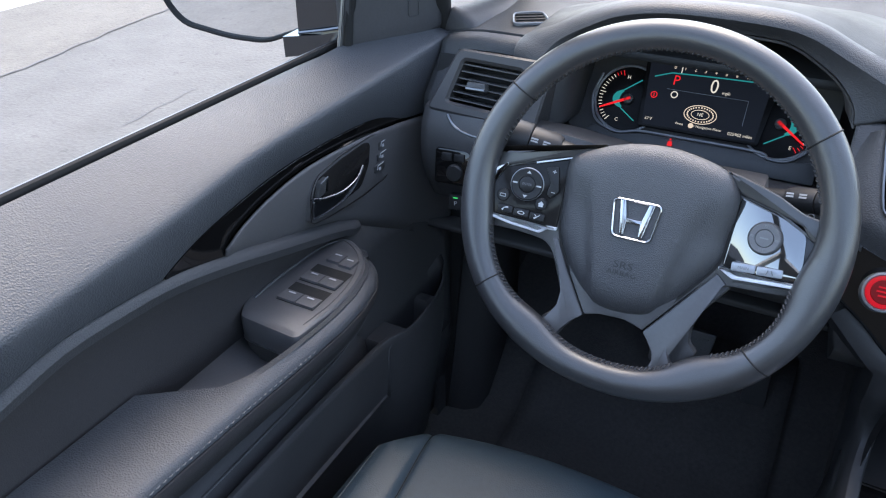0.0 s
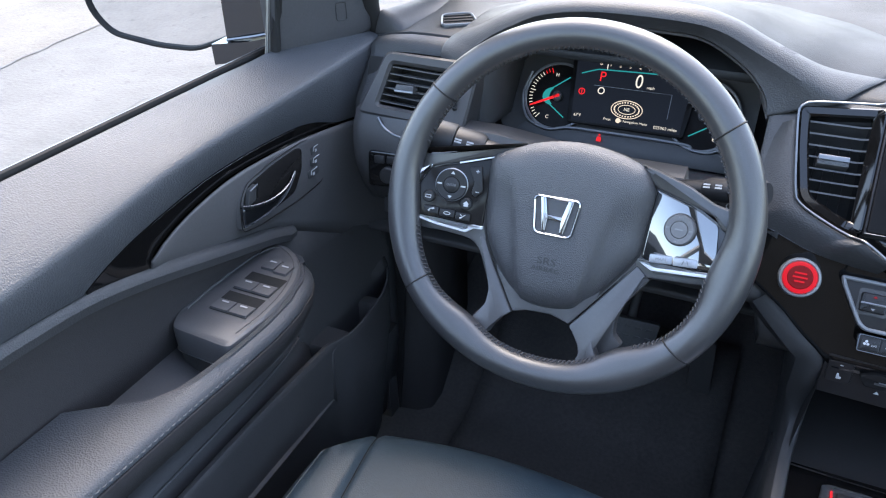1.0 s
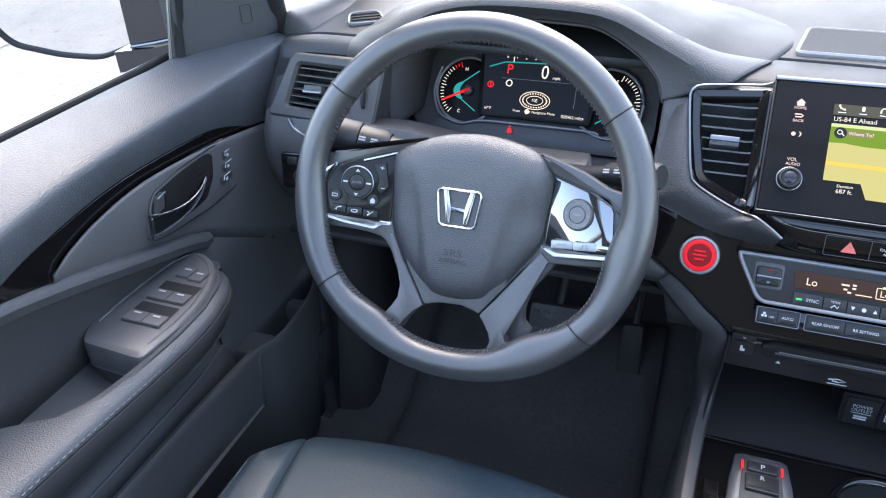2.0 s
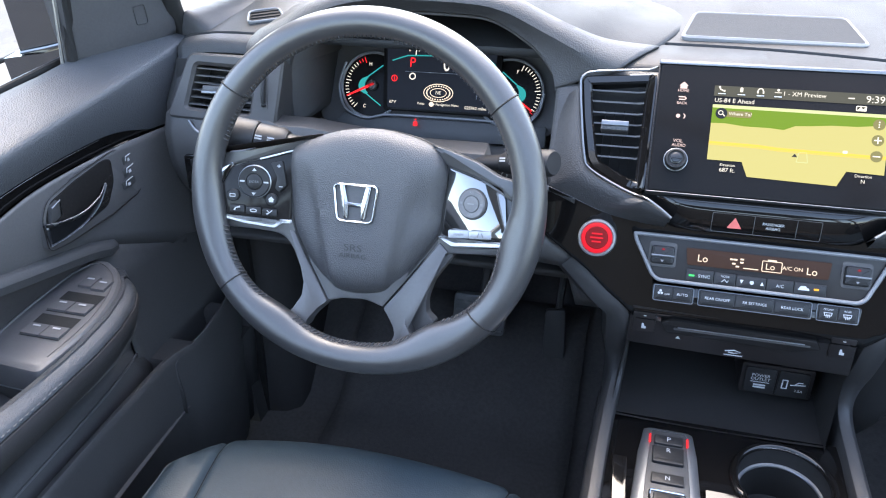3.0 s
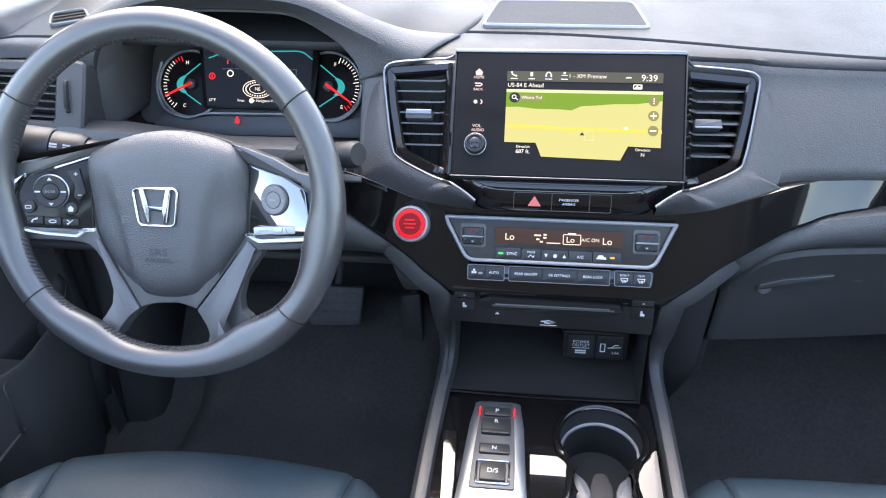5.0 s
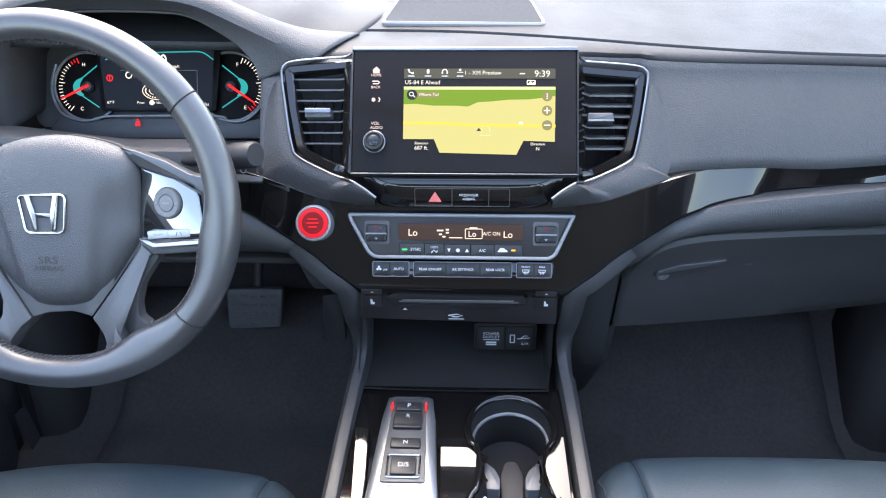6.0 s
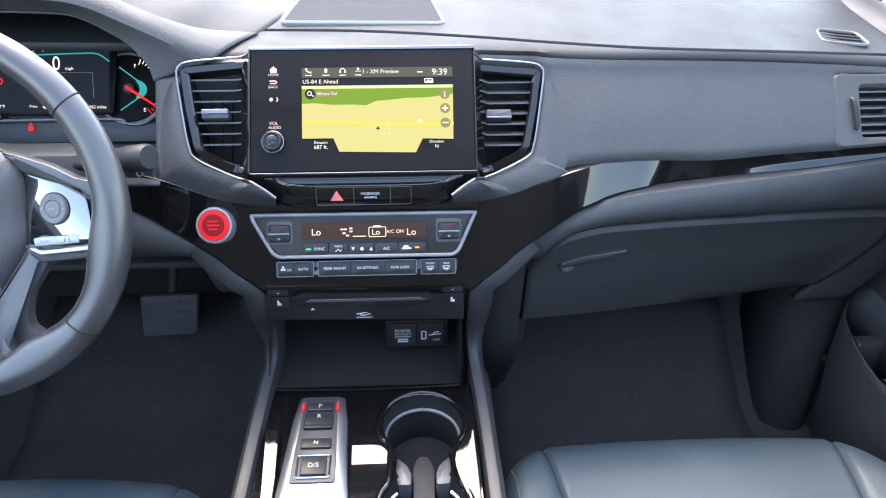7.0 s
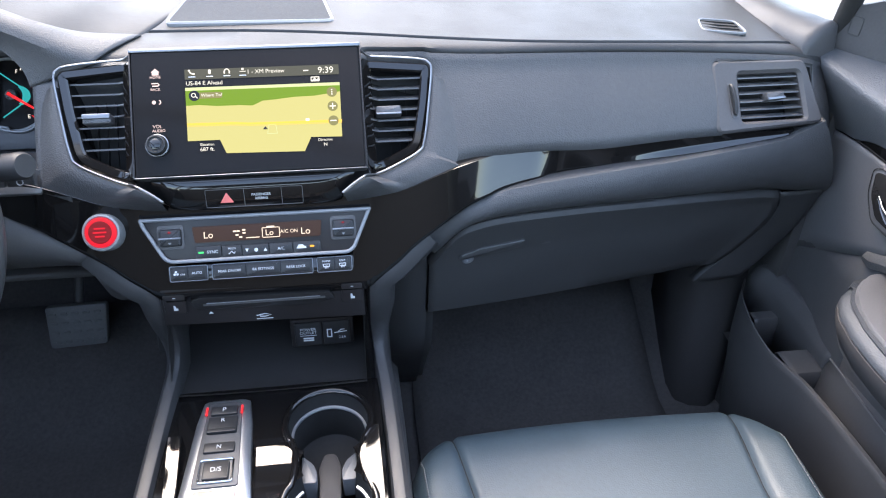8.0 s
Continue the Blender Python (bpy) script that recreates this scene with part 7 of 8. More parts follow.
# ---- seats ----
def seat(cx, yc, round_l, round_r, label):
    """A front seat's cushion. yc: its foremost edge; round_l, round_r: how far its front falls back to either side."""
    st = thing("bucket_seat", (cx, yc - 0.28, 0.62), label, "seat", "front seats")
    hw = 0.259
    SEAM = 0.77

    def top(u, y):
        """Cushion height: u across from -1 to 1."""
        a = abs(u)
        z = 0.704 + 0.012 * min(1, (yc - y) / 0.3)
        z += 0.012 * max(0.0, (a - 0.72) / 0.28) ** 1.5 + 0.003 * math.cos(min(1.0, a / SEAM) * math.pi / 2)
        return z - 0.0075 * max(0.0, 1 - abs(a - SEAM) / 0.035) ** 1.6

    def front(u):
        a = abs(u)
        return yc - (round_l if u < 0 else round_r) * u * u - 0.045 * max(0.0, (a - 0.72) / 0.28) ** 2

    def place(u, y):
        """The seams draw together towards the back."""
        a = abs(u)
        pinch = max(0.0, 1 - abs(a - SEAM) / 0.23)
        return cx + hw * (u - math.copysign(0.075 * pinch * min(1.0, max(0.0, (front(u) - y) / 0.15)), u))

    us = [-1, -0.985, -0.96, -0.93, -0.90, -0.86, -0.83, -0.805, -0.79, -0.78, -0.775, -0.77, -0.765, -0.76, -0.75, -0.735, -0.71, -0.66, -0.58, -0.48, -0.36, -0.24, -0.12, 0]
    us = us + [-u for u in us[-2::-1]]

    def column(u):
        yf = front(u)
        groove = 0.006 * max(0.0, 1 - abs(abs(u) - SEAM) / 0.035) ** 1.6
        edge = 0.030 * max(0.0, (abs(u) - 0.90) / 0.10) ** 2
        row = [(yf - 0.06, 0.52), (yf - 0.022, 0.60), (yf - 0.003 - groove, 0.640), (yf + 0.003 - groove, 0.662 - edge), (yf + 0.002 - groove, 0.678 - edge), (yf - 0.004 - groove, 0.689 - edge), (yf - 0.014 - groove * 0.7, 0.6975 - edge - groove * 0.7)]
        for k in range(1, 15):
            y = yf - 0.014 - (yf - 0.014 - 0.12) * (k / 14) ** 1.2
            z = top(u, y) - edge + 0.0016 * noise.noise((cx + u * 2.2, y * 9, 2)) + 0.0008 * noise.noise((cx + u * 7, y * 26, 5))
            row.append((y, z - 0.004 * max(0.0, 1 - (yf - y) / 0.05)))
        return [(place(u, y), y, z) for y, z in row]

    def grid(sel):
        return loft([column(u) for u in sel])

    part("cushion", grid([u for u in us if abs(u) <= SEAM + 0.001]), SEAT, st, "smooth black leather seat cushion")
    for s in (-1, 1):
        part("bolster", grid([u for u in us if s * u >= SEAM - 0.001]), SEAT, st, "stitched black leather side bolster")
        part("seam", tube([Vector(p) + Vector((0, 0, 0.0002)) for p in column(s * SEAM)[2:]], 0.0011, 6), RUBBER, st)
        path = spline([Vector(p) + Vector((0, 0.0004, 0.0004)) for p in column(s * 0.945)[2:]], 8)
        th = [tube([a.lerp(b, 0.05), a.lerp(b, 0.4) + Vector((0, 0, 0.0005)), a.lerp(b, 0.70)], 0.0009, 4) for a, b in zip(path, path[1:])]
        tagged(part("stitching", join(*th), THREAD, st, "grey seam stitching"), kind="stuff")
        ye = front(s) - 0.02
        sk = [[(cx + s * (hw - 0.002), y, 0.672) for y in (0.12, 0.3, 0.5, ye)], [(cx + s * (hw + 0.004), y, 0.60) for y in (0.12, 0.3, 0.5, ye - 0.01)], [(cx + s * (hw + 0.002), y, 0.46) for y in (0.12, 0.3, 0.5, ye - 0.05)]]
        part("side_shield", loft(sk), HARD, st, thick=0.006)
    part("base", plate(Axes((cx, 0.36, 0.46), (1, 0, 0), (0, 1, 0)), rect(-0.20, -0.22, 0.20, 0.22, 0.02), 0.055, 0.005, 0.06), DARK, st)


seat(-0.449, 0.684, 0.048, 0.030, "black leather driver's seat cushion with stitched bolsters")
seat(0.421, 0.7155, 0.012, 0.012, "black leather passenger's seat cushion with stitched bolsters")

# ---- doors ----
TU = smooth_table([(0.395, 1.056), (0.407, 1.060), (0.443, 1.072), (0.495, 1.083), (0.592, 1.094), (0.703, 1.092), (0.824, 1.082), (0.95, 1.066)])
TL = smooth_table([(0.395, 1.050), (0.440, 1.030), (0.490, 1.044), (0.516, 1.056), (0.567, 1.069), (0.642, 1.076), (0.751, 1.069), (0.824, 1.062), (0.892, 1.054), (0.95, 1.045)])
RT = smooth_table([(-0.40, 0.99), (0.0, 1.015), (0.15, 1.038), (0.227, 1.052), (0.285, 1.062), (0.345, 1.060), (0.411, 1.053), (0.489, 1.033), (0.58, 1.004), (0.691, 0.969), (0.735, 0.948)])

CREASE_X = smooth_table([(-0.40, 0.800), (0.39, 0.800), (0.53, 0.800), (0.65, 0.797), (0.80, 0.792), (0.96, 0.776)])
CREASE_Z = smooth_table([(-0.40, 1.080), (0.10, 1.092), (0.39, 1.112), (0.53, 1.129), (0.65, 1.136), (0.80, 1.142), (0.96, 1.157)])


def door(s, o, label):
    """A front door's inner side. s: -1 driver, 1 passenger; o: its offset."""
    ox, oy, oz = o

    def P(X, y, z):
        return (s * (X + ox), y + oy, z + oz)

    d = thing("car_door", P(0.85, 0.4, 0.75), label, "door", "front doors")

    def pull(y):
        t = max(0.0, (y - 0.70) / 0.26)
        return 0.034 * t * t

    def face_pull(y):
        """How far the lower face of the upper panel comes in at its front end."""
        return pull(y) if s < 0 else -0.016 * step((y - 0.72) / 0.16)

    ys = [float(a) for a in np.linspace(-0.38, 0.40, 24)] + [float(a) for a in np.linspace(0.415, 0.955, 37)]
    rows = []
    for y in ys:
        lo = curve_at(y, TU) if y > 0.407 else curve_at(y, RT) + 0.002
        if y > 0.76:
            lo = lo + (curve_at(y, TL) + 0.004 - lo) * min(1.0, (y - 0.76) / 0.085) ** 2
        p = pull(y)
        zs = 0.012 * max(0.0, (y - 0.78) / 0.17)
        cx, cz = curve_at(y, CREASE_X), curve_at(y, CREASE_Z)
        bx, bz = 0.886 - p, 1.160 + zs
        row = [P(0.905, y, 1.140), P(0.897 - p, y, 1.154 + zs), P(bx, y, bz)]
        for t, h in ((0.25, 0.0015), (0.5, 0.002), (0.75, 0.002), (0.9, 0.0015)):
            row.append(P(bx + (cx + 0.004 - bx) * t, y, bz + (cz + 0.003 - bz) * t + h))
        fx = 0.806 - face_pull(y)
        row += [P(cx + 0.004, y, cz + 0.0035), P(cx + 0.0008, y, cz), P(cx, y, cz - 0.006)]
        for t in (0.25, 0.5, 0.75, 0.93):
            row.append(P(cx + (fx - cx) * t - 0.0015 * math.sin(math.pi * t), y, cz - 0.006 + (lo + 0.003 - cz + 0.006) * t))
        row += [P(fx + 0.001, y, lo), P(fx + 0.016, y, lo - 0.004)]
        rows.append(row)
    part("upper_panel", loft(rows), DOORV, d, "grained black upper door panel", thick=0.004)
    part("belt_seal", tube([P(0.900, y, 1.158) for y in np.linspace(-0.38, 0.86, 20)], 0.0040, 8, flat=1.3), RUBBER, d, "black rubber window seal")
    part("belt_edge", tube([P(0.9065, y, 1.1595) for y in np.linspace(-0.38, 0.88, 20)], 0.0016, 6), SATIN, d)
    part("outer_skin", loft([[P(0.912, y, 1.155), P(0.945, y, 1.12), P(0.965, y, 1.0), P(0.97, y, 0.7), P(0.95, y, 0.42)] for y in np.linspace(-0.38, 1.0, 12)]), BODY, d, "dark painted outer door skin", thick=0.004)
    # gloss trim spear
    rows = []
    for y in np.linspace(0.407, 0.845, 60):
        y = float(y)
        hi = curve_at(y, TU)
        lo = max(curve_at(y, TL), 0) if y > 0.49 else curve_at(y, RT) - 0.004
        if y > 0.76:
            hi = hi + (lo + 0.004 - hi) * ((y - 0.76) / 0.085) ** 2
        p = face_pull(y)
        rows.append([P(0.822 - p, y, hi), P(0.8062 - p, y, hi - 0.0008), P(0.8084 - p, y, (hi + lo) / 2), P(0.8112 - p, y, lo), P(0.822 - p, y, lo - 0.003)])
    rows = [[(q[0] + s * 0.02, q[1], q[2]) for q in rows[0]]] + rows + [[(q[0] + s * 0.02, q[1], q[2]) for q in rows[-1]]]
    part("gloss_spear", loft(rows), GLOSS, d, "gloss black trim spear", thick=0.002)
    part("spear_edge", tube([P(0.8068 - face_pull(y), y, curve_at(y, TU) - 0.0016) for y in np.linspace(0.47, 0.76, 30)], 0.0005, 6), SATIN, d)
    # middle panel round the handle
    rows = []
    for y in np.linspace(0.488, 0.955, 46):
        y = float(y)
        hi = curve_at(y, TL)
        lo = curve_at(y, RT) - 0.006 if y < 0.735 else 0.942 - (y - 0.735) * 0.6
        p = face_pull(y)
        rows.append([P(0.808 - p + (0.012 if s < 0 else 0.006) * t * t, y, hi + (lo - hi) * t) for t in (0.0, 0.05, 0.15, 0.3, 0.5, 0.7, 0.85, 1.0)])
    part("handle_panel", loft(rows), LITTRIM, d, "dark handle panel", thick=0.003)
    # padded ridge
    rows = []
    for y in np.linspace(-0.38, 0.738, 60):
        y = float(y)
        z = curve_at(y, RT)
        taper = min(1.0, (0.742 - y) / 0.02)
        w = 0.024 * (0.55 + 0.45 * taper)
        rows.append([P(0.825, y, z + 0.004), P(0.812, y, z + 0.001), P(0.806 + 0.004 * (1 - taper), y, z - 0.003), P(0.803 + 0.006 * (1 - taper), y, z - w * 0.4), P(0.806 + 0.004 * (1 - taper), y, z - w * 0.85), P(0.815, y, z - w), P(0.835, y, z - w - 0.001)])
    part("ridge", loft(rows), SOFT, d, "grained padded ridge")
    # insert panel below the ridge down to the armrest
    rows = []
    for y in np.linspace(-0.38, 0.738, 40):
        y = float(y)
        hi = curve_at(y, RT) - 0.018
        rows.append([P(0.822, y, hi), P(0.830, y, hi - 0.03), P(0.835, y, 0.94), P(0.836, y, 0.86)])
    part("insert_panel", loft(rows), INSERT, d, "dark woven insert", thick=0.003)
    # front lower flank
    rows = []
    for y in np.linspace(0.70, 0.955, 14):
        y = float(y)
        p = face_pull(y)
        hi = 0.965 - (y - 0.70) * 0.6 if y > 0.735 else 0.945
        rows.append([P(0.817 - p, y, hi), P(0.815 - p, y, 0.88), P(0.805 - p * 0.7, y, 0.80), P(0.800 - p * 0.5, y, 0.60), P(0.81, y, 0.42)] if s < 0 else [P(0.8155 - p, y, hi), P(0.8145 - p, y, 0.88), P(0.812 - p, y, 0.80), P(0.808 - p, y, 0.60), P(0.81, y, 0.42)])
    part("lower_flank", loft(rows), SHADETRIM, d, thick=0.003)
    rows = []
    for y in np.linspace(-0.38, 0.72, 24):
        y = float(y)
        rows.append([P(0.836, y, 0.90), P(0.822, y, 0.88), P(0.812, y, 0.80), P(0.812, y, 0.60), P(0.82, y, 0.42)])
    part("lower_panel", loft(rows), SHADETRIM, d, thick=0.003)
    # armrest
    def ar_in(y):
        return curve_at(y, [(-0.38, 0.730), (0.29, 0.722), (0.414, 0.716), (0.475, 0.712), (0.556, 0.708), (0.60, 0.711), (0.639, 0.720), (0.667, 0.735), (0.685, 0.752), (0.699, 0.775), (0.705, 0.80)])

    def ar_z(y):
        return curve_at(y, [(-0.38, 0.945), (0.35, 0.938), (0.50, 0.936), (0.62, 0.936), (0.67, 0.933), (0.70, 0.924)])

    rows, flank = [], []
    for y in [float(a) for a in np.linspace(-0.38, 0.60, 40)] + [0.62, 0.64, 0.655, 0.67, 0.68, 0.69, 0.697, 0.702]:
        a, z = ar_in(y), ar_z(y)
        wide = curve_at(y, [(-0.38, 0.830), (0.352, 0.830), (0.362, 0.818), (0.380, 0.785), (0.400, 0.760), (0.430, 0.745), (0.47, 0.739), (0.54, 0.732), (0.60, 0.734), (0.655, 0.752), (0.69, 0.785), (0.702, 0.803)])
        wide = max(wide, a + 0.012) if y < 0.69 else a + 0.008
        rows.append([P(wide + 0.002, y, z - 0.05), P(wide, y, z - 0.004), P(wide - 0.003, y, z + 0.001), P((wide + a) / 2, y, z + 0.004), P(a + 0.012, y, z + 0.0015), P(a + 0.005, y, z - 0.002), P(a + 0.0015, y, z - 0.007), P(a + 0.0008, y, z - 0.012), P(a + 0.003, y, z - 0.0145)])
        flank.append([P(a + 0.004, y, z - 0.0135), P(a + 0.0004, y, z - 0.0150), P(a, y, z - 0.022), P(a + 0.005, y, z - 0.036), P(a + 0.018, y, z - 0.060), P(a + 0.040, y, z - 0.075), P(0.82, y, z - 0.085)])
    part("armrest", loft(rows), DOORV, d, "padded armrest with a stitched seam", thick=0.003)
    # Dark vinyl: partly its own colour, partly the shade below the seam.
    part("armrest_flank", loft(flank), INSERT, d, "dark flank under the armrest seam", thick=0.003)
    th = []
    for k in range(120):
        y = -0.30 + 0.0078 * k
        if y < 0.50:
            a, z = ar_in(y), ar_z(y)
            th.append(tube([P(a + 0.0018, y, z - 0.0080), P(a + 0.0006, y + 0.0022, z - 0.0082), P(a + 0.0018, y + 0.0048, z - 0.0080)], 0.0008, 5))
    tagged(part("stitching", join(*th), THREAD, d, "grey armrest stitching"), kind="stuff")
    # pull cup floor
    part("pull_cup", loft([[P(0.836, y, 0.90), P(0.80, y, 0.880), P(0.752, y, 0.878)] for y in np.linspace(0.33, 0.52, 6)]), LITTRIM, d, thick=0.003)
    # switch block
    outl = rounded([(0.735, 0.496), (0.729, 0.560), (0.731, 0.600), (0.738, 0.634), (0.751, 0.663), (0.771, 0.686), (0.800, 0.703), (0.820, 0.700), (0.834, 0.667), (0.838, 0.60), (0.838, 0.530), (0.822, 0.500)], 0.010)

    def skin(poly, z0, z1, bev):
        n = len(poly)
        cen = (sum(q[0] for q in poly) / n, sum(q[1] for q in poly) / n)
        def sc(q, f):
            return (cen[0] + (q[0] - cen[0]) * f, cen[1] + (q[1] - cen[1]) * f)
        rings = [[P(*q, z0) for q in poly], [P(*q, z1 - bev) for q in poly], [P(*sc(q, 0.985), z1 - bev * 0.3) for q in poly], [P(*sc(q, 0.94), z1) for q in poly]]
        V = [v for r_ in rings for v in r_]
        F = []
        for k in range(3):
            for i in range(n):
                j = (i + 1) % n
                F.append([k * n + i, k * n + j, (k + 1) * n + j, (k + 1) * n + i])
        F.append(list(range(3 * n, 4 * n)))
        F.append(list(range(n))[::-1])
        return V, F

    block = part("switch_block", skin(outl, 0.906, 0.9415, 0.008), LITTRIM, d, "black window switch block")
    part("block_base", skin([(q[0], q[1] + 0.003) for q in outl], 0.870, 0.905, 0.002), DARK, d)
    part("block_line", tube([P(q[0], q[1], 0.9062) for q in outl] + [P(outl[0][0], outl[0][1], 0.9062)], 0.0010, 6), STEEL, block)
    zt = 0.9415

    def sw(x0, x1, y0, y1, mark=True, tilt=0.0, h=0.0034):
        V = [P(x0, y0, zt - 0.001), P(x1, y0, zt - 0.001), P(x1, y1, zt - 0.001), P(x0, y1, zt - 0.001), P(x0, y0 + 0.001, zt + h), P(x1, y0 + 0.001, zt + h), P(x1, y1 - 0.002, zt + h - tilt), P(x0, y1 - 0.002, zt + h - tilt)]
        k = part("window_switch", (V, [[0, 1, 5, 4], [1, 2, 6, 5], [2, 3, 7, 6], [3, 0, 4, 7], [4, 5, 6, 7], [3, 2, 1, 0]]), LITTRIM, block, smooth=False)
        if mark:
            zc_ = zt + h + 0.0006
            xm, ym = (x0 + x1) / 2, y0 + (y1 - y0) * 0.62
            m = [P(xm - 0.005, ym, zc_), P(xm + 0.005, ym, zc_), P(xm + 0.005, ym + 0.0022, zc_), P(xm - 0.005, ym + 0.0022, zc_)]
            part("mark", (m, [[0, 1, 2, 3]]), INK, k, smooth=False, thick=0.0003)

    if s < 0:
        part("rim_line", tube([P(q[0], q[1], zt + 0.0002) for q in spline([(0.742, 0.520, 0), (0.738, 0.565, 0), (0.742, 0.61, 0), (0.756, 0.652, 0), (0.775, 0.677, 0), (0.802, 0.692, 0), (0.815, 0.688, 0)], 5)], 0.0007, 5), DARK, block)
        part("rim_line", tube([P(q[0], q[1], zt - 0.0002) for q in spline([(0.827, 0.535, 0), (0.829, 0.580, 0), (0.827, 0.630, 0), (0.823, 0.665, 0), (0.814, 0.688, 0)], 5)], 0.0016, 6), LITTRIM, block)
        for y0 in (0.545, 0.590):
            # Flat black sheet for the shade inside each recessed switch well.
            V = [P(0.748, y0, zt + 0.0006), P(0.803, y0, zt + 0.0006), P(0.803, y0 + 0.040, zt + 0.0006), P(0.748, y0 + 0.040, zt + 0.0006)]
            part("well_shade", (V, [[0, 1, 2, 3]]), RUBBER, block, smooth=False)
            sw(0.7490, 0.7747, y0 + 0.001, y0 + 0.023, True, 0.001)
            sw(0.7763, 0.8020, y0 + 0.001, y0 + 0.023, True, 0.001)
        sw(0.757, 0.7762, 0.637, 0.659, True)
        sw(0.7778, 0.797, 0.640, 0.663, True)
    else:
        sw(0.770, 0.795, 0.60, 0.625, True, 0.001)
    # inner release handle
    HB = rounded([(0.626, 1.002), (0.632, 1.042), (0.648, 1.060), (0.700, 1.066), (0.768, 1.066), (0.815, 1.057), (0.827, 1.042), (0.819, 1.012), (0.801, 0.990), (0.743, 0.988), (0.660, 0.995)], 0.009)
    if s > 0:
        HB = rounded([(0.626, 1.002), (0.632, 1.042), (0.648, 1.060), (0.700, 1.066), (0.758, 1.067), (0.772, 1.060), (0.766, 1.026), (0.743, 0.996), (0.690, 0.994), (0.650, 0.995)], 0.009)
    HA = Axes(P(0.8045, 0, 0), (0, 1, 0), (0, 0, 1))
    if s < 0:
        HA.n = Vector((1, 0, 0))
    else:
        HA.n = Vector((-1, 0, 0))
    HA.o = Vector((s * (0.8045 + ox), oy, oz))
    bez = part("handle_bezel", plate(HA, HB, 0.012, 0.003, 0.0015), LITTRIM, d, "dark handle bezel")
    part("bezel_edge", tube([HA.at(a, b, 0.002) for a, b in HB] + [HA.at(*HB[0], 0.002)], 0.0008, 6), PANEL, bez)
    part("recess", plate(HA, rounded([(0.632, 1.008), (0.637, 1.040), (0.650, 1.056), (0.700, 1.0615), (0.752, 1.0625), (0.766, 1.058), (0.760, 1.028), (0.738, 1.004), (0.690, 1.002), (0.645, 1.003)], 0.008), 0.004, 0.001, 0.0028), BLACKPLATE, bez, "dark gloss handle recess")
    up_ = spline([HA.at(0.630, 1.0365, 0.006), HA.at(0.652, 1.0290, 0.010), HA.at(0.684, 1.0245, 0.0125), HA.at(0.716, 1.0265, 0.011), HA.at(0.742, 1.0345, 0.005)], 5)
    dn_ = spline([HA.at(0.630, 1.0080, 0.004), HA.at(0.655, 1.0060, 0.006), HA.at(0.686, 1.0075, 0.008), HA.at(0.718, 1.0150, 0.007), HA.at(0.744, 1.0310, 0.004)], 5)
    rows = [[a_ - HA.n * 0.004, a_, a_.lerp(b_, 0.25) + HA.n * 0.0006, a_.lerp(b_, 0.6) - HA.n * 0.0015, b_ - HA.n * 0.001, b_ - HA.n * 0.004] for a_, b_ in zip(up_, dn_)]
    hd = part("release_handle", loft(rows), DARKCHROME, bez, "dark chrome door release paddle", thick=0.0015)
    part("handle_edge", tube(up_, [0.0026] * 8 + [0.0022] * (len(up_) - 13) + [0.0012] * 5, 8, flat=0.7, up=HA.n), HANDLE, hd, "bright chrome upper edge")
    part("handle_edge", tube([q - HA.n * 0.0005 for q in dn_], 0.0008, 6), HANDLE, hd)
    part("lock_lever", plate(HA, rounded([(0.638, 1.034), (0.655, 1.036), (0.660, 1.056), (0.646, 1.053)], 0.003), 0.006, 0.001, 0.008), HARD, bez)
    part("lever_edge", tube([HA.at(0.645, 1.053, 0.009), HA.at(0.660, 1.056, 0.009), HA.at(0.656, 1.037, 0.009)], 0.0010, 6), SATIN, bez)
    if s < 0:
        for b, uu in ((1.0440, 0.797), (1.0285, 0.793), (1.0130, 0.785)):
            q = part("memory_button", plate(HA, rect(uu - 0.013, b - 0.006, uu + 0.013, b + 0.006, 0.003), 0.006, 0.0008, 0.0035), HARD, bez)
            part("mark", tube([HA.at(uu - 0.008, b - 0.001, 0.0040), HA.at(uu - 0.006, b + 0.0045, 0.0040), HA.at(uu + 0.008, b + 0.0050, 0.0040)], 0.0006, 5), INK, q)
            part("mark", plate(HA, rect(uu - 0.004, b - 0.0035, uu + 0.001, b + 0.0005), 0.0003, 0, 0.0040), INK, q, smooth=False)
    # map pocket with a bottle holder at its front
    def PP(X, y, z):
        return P(X, y, z - (0.0 if s < 0 else 0.012))

    LIP_X = smooth_table([(-0.38, 0.757), (0.10, 0.760), (0.50, 0.766), (0.664, 0.7640), (0.718, 0.7615), (0.736, 0.7565), (0.754, 0.7500), (0.79, 0.7470), (0.85, 0.7510), (0.895, 0.7620), (0.930, 0.780)] if s < 0 else [(-0.38, 0.757), (0.10, 0.758), (0.50, 0.760), (0.664, 0.754), (0.72, 0.7445), (0.75, 0.7395), (0.80, 0.738), (0.85, 0.745), (0.895, 0.757), (0.930, 0.780)])
    rows = []
    for y in np.linspace(-0.38, 0.93, 90):
        y = float(y)
        x = curve_at(y, LIP_X)
        z = curve_at(y, [(-0.38, 0.785), (0.45, 0.772), (0.70, 0.766), (0.755, 0.762), (0.93, 0.770)])
        w = curve_at(y, [(-0.38, 0.010), (0.72, 0.0095), (0.76, 0.005), (0.93, 0.004)])
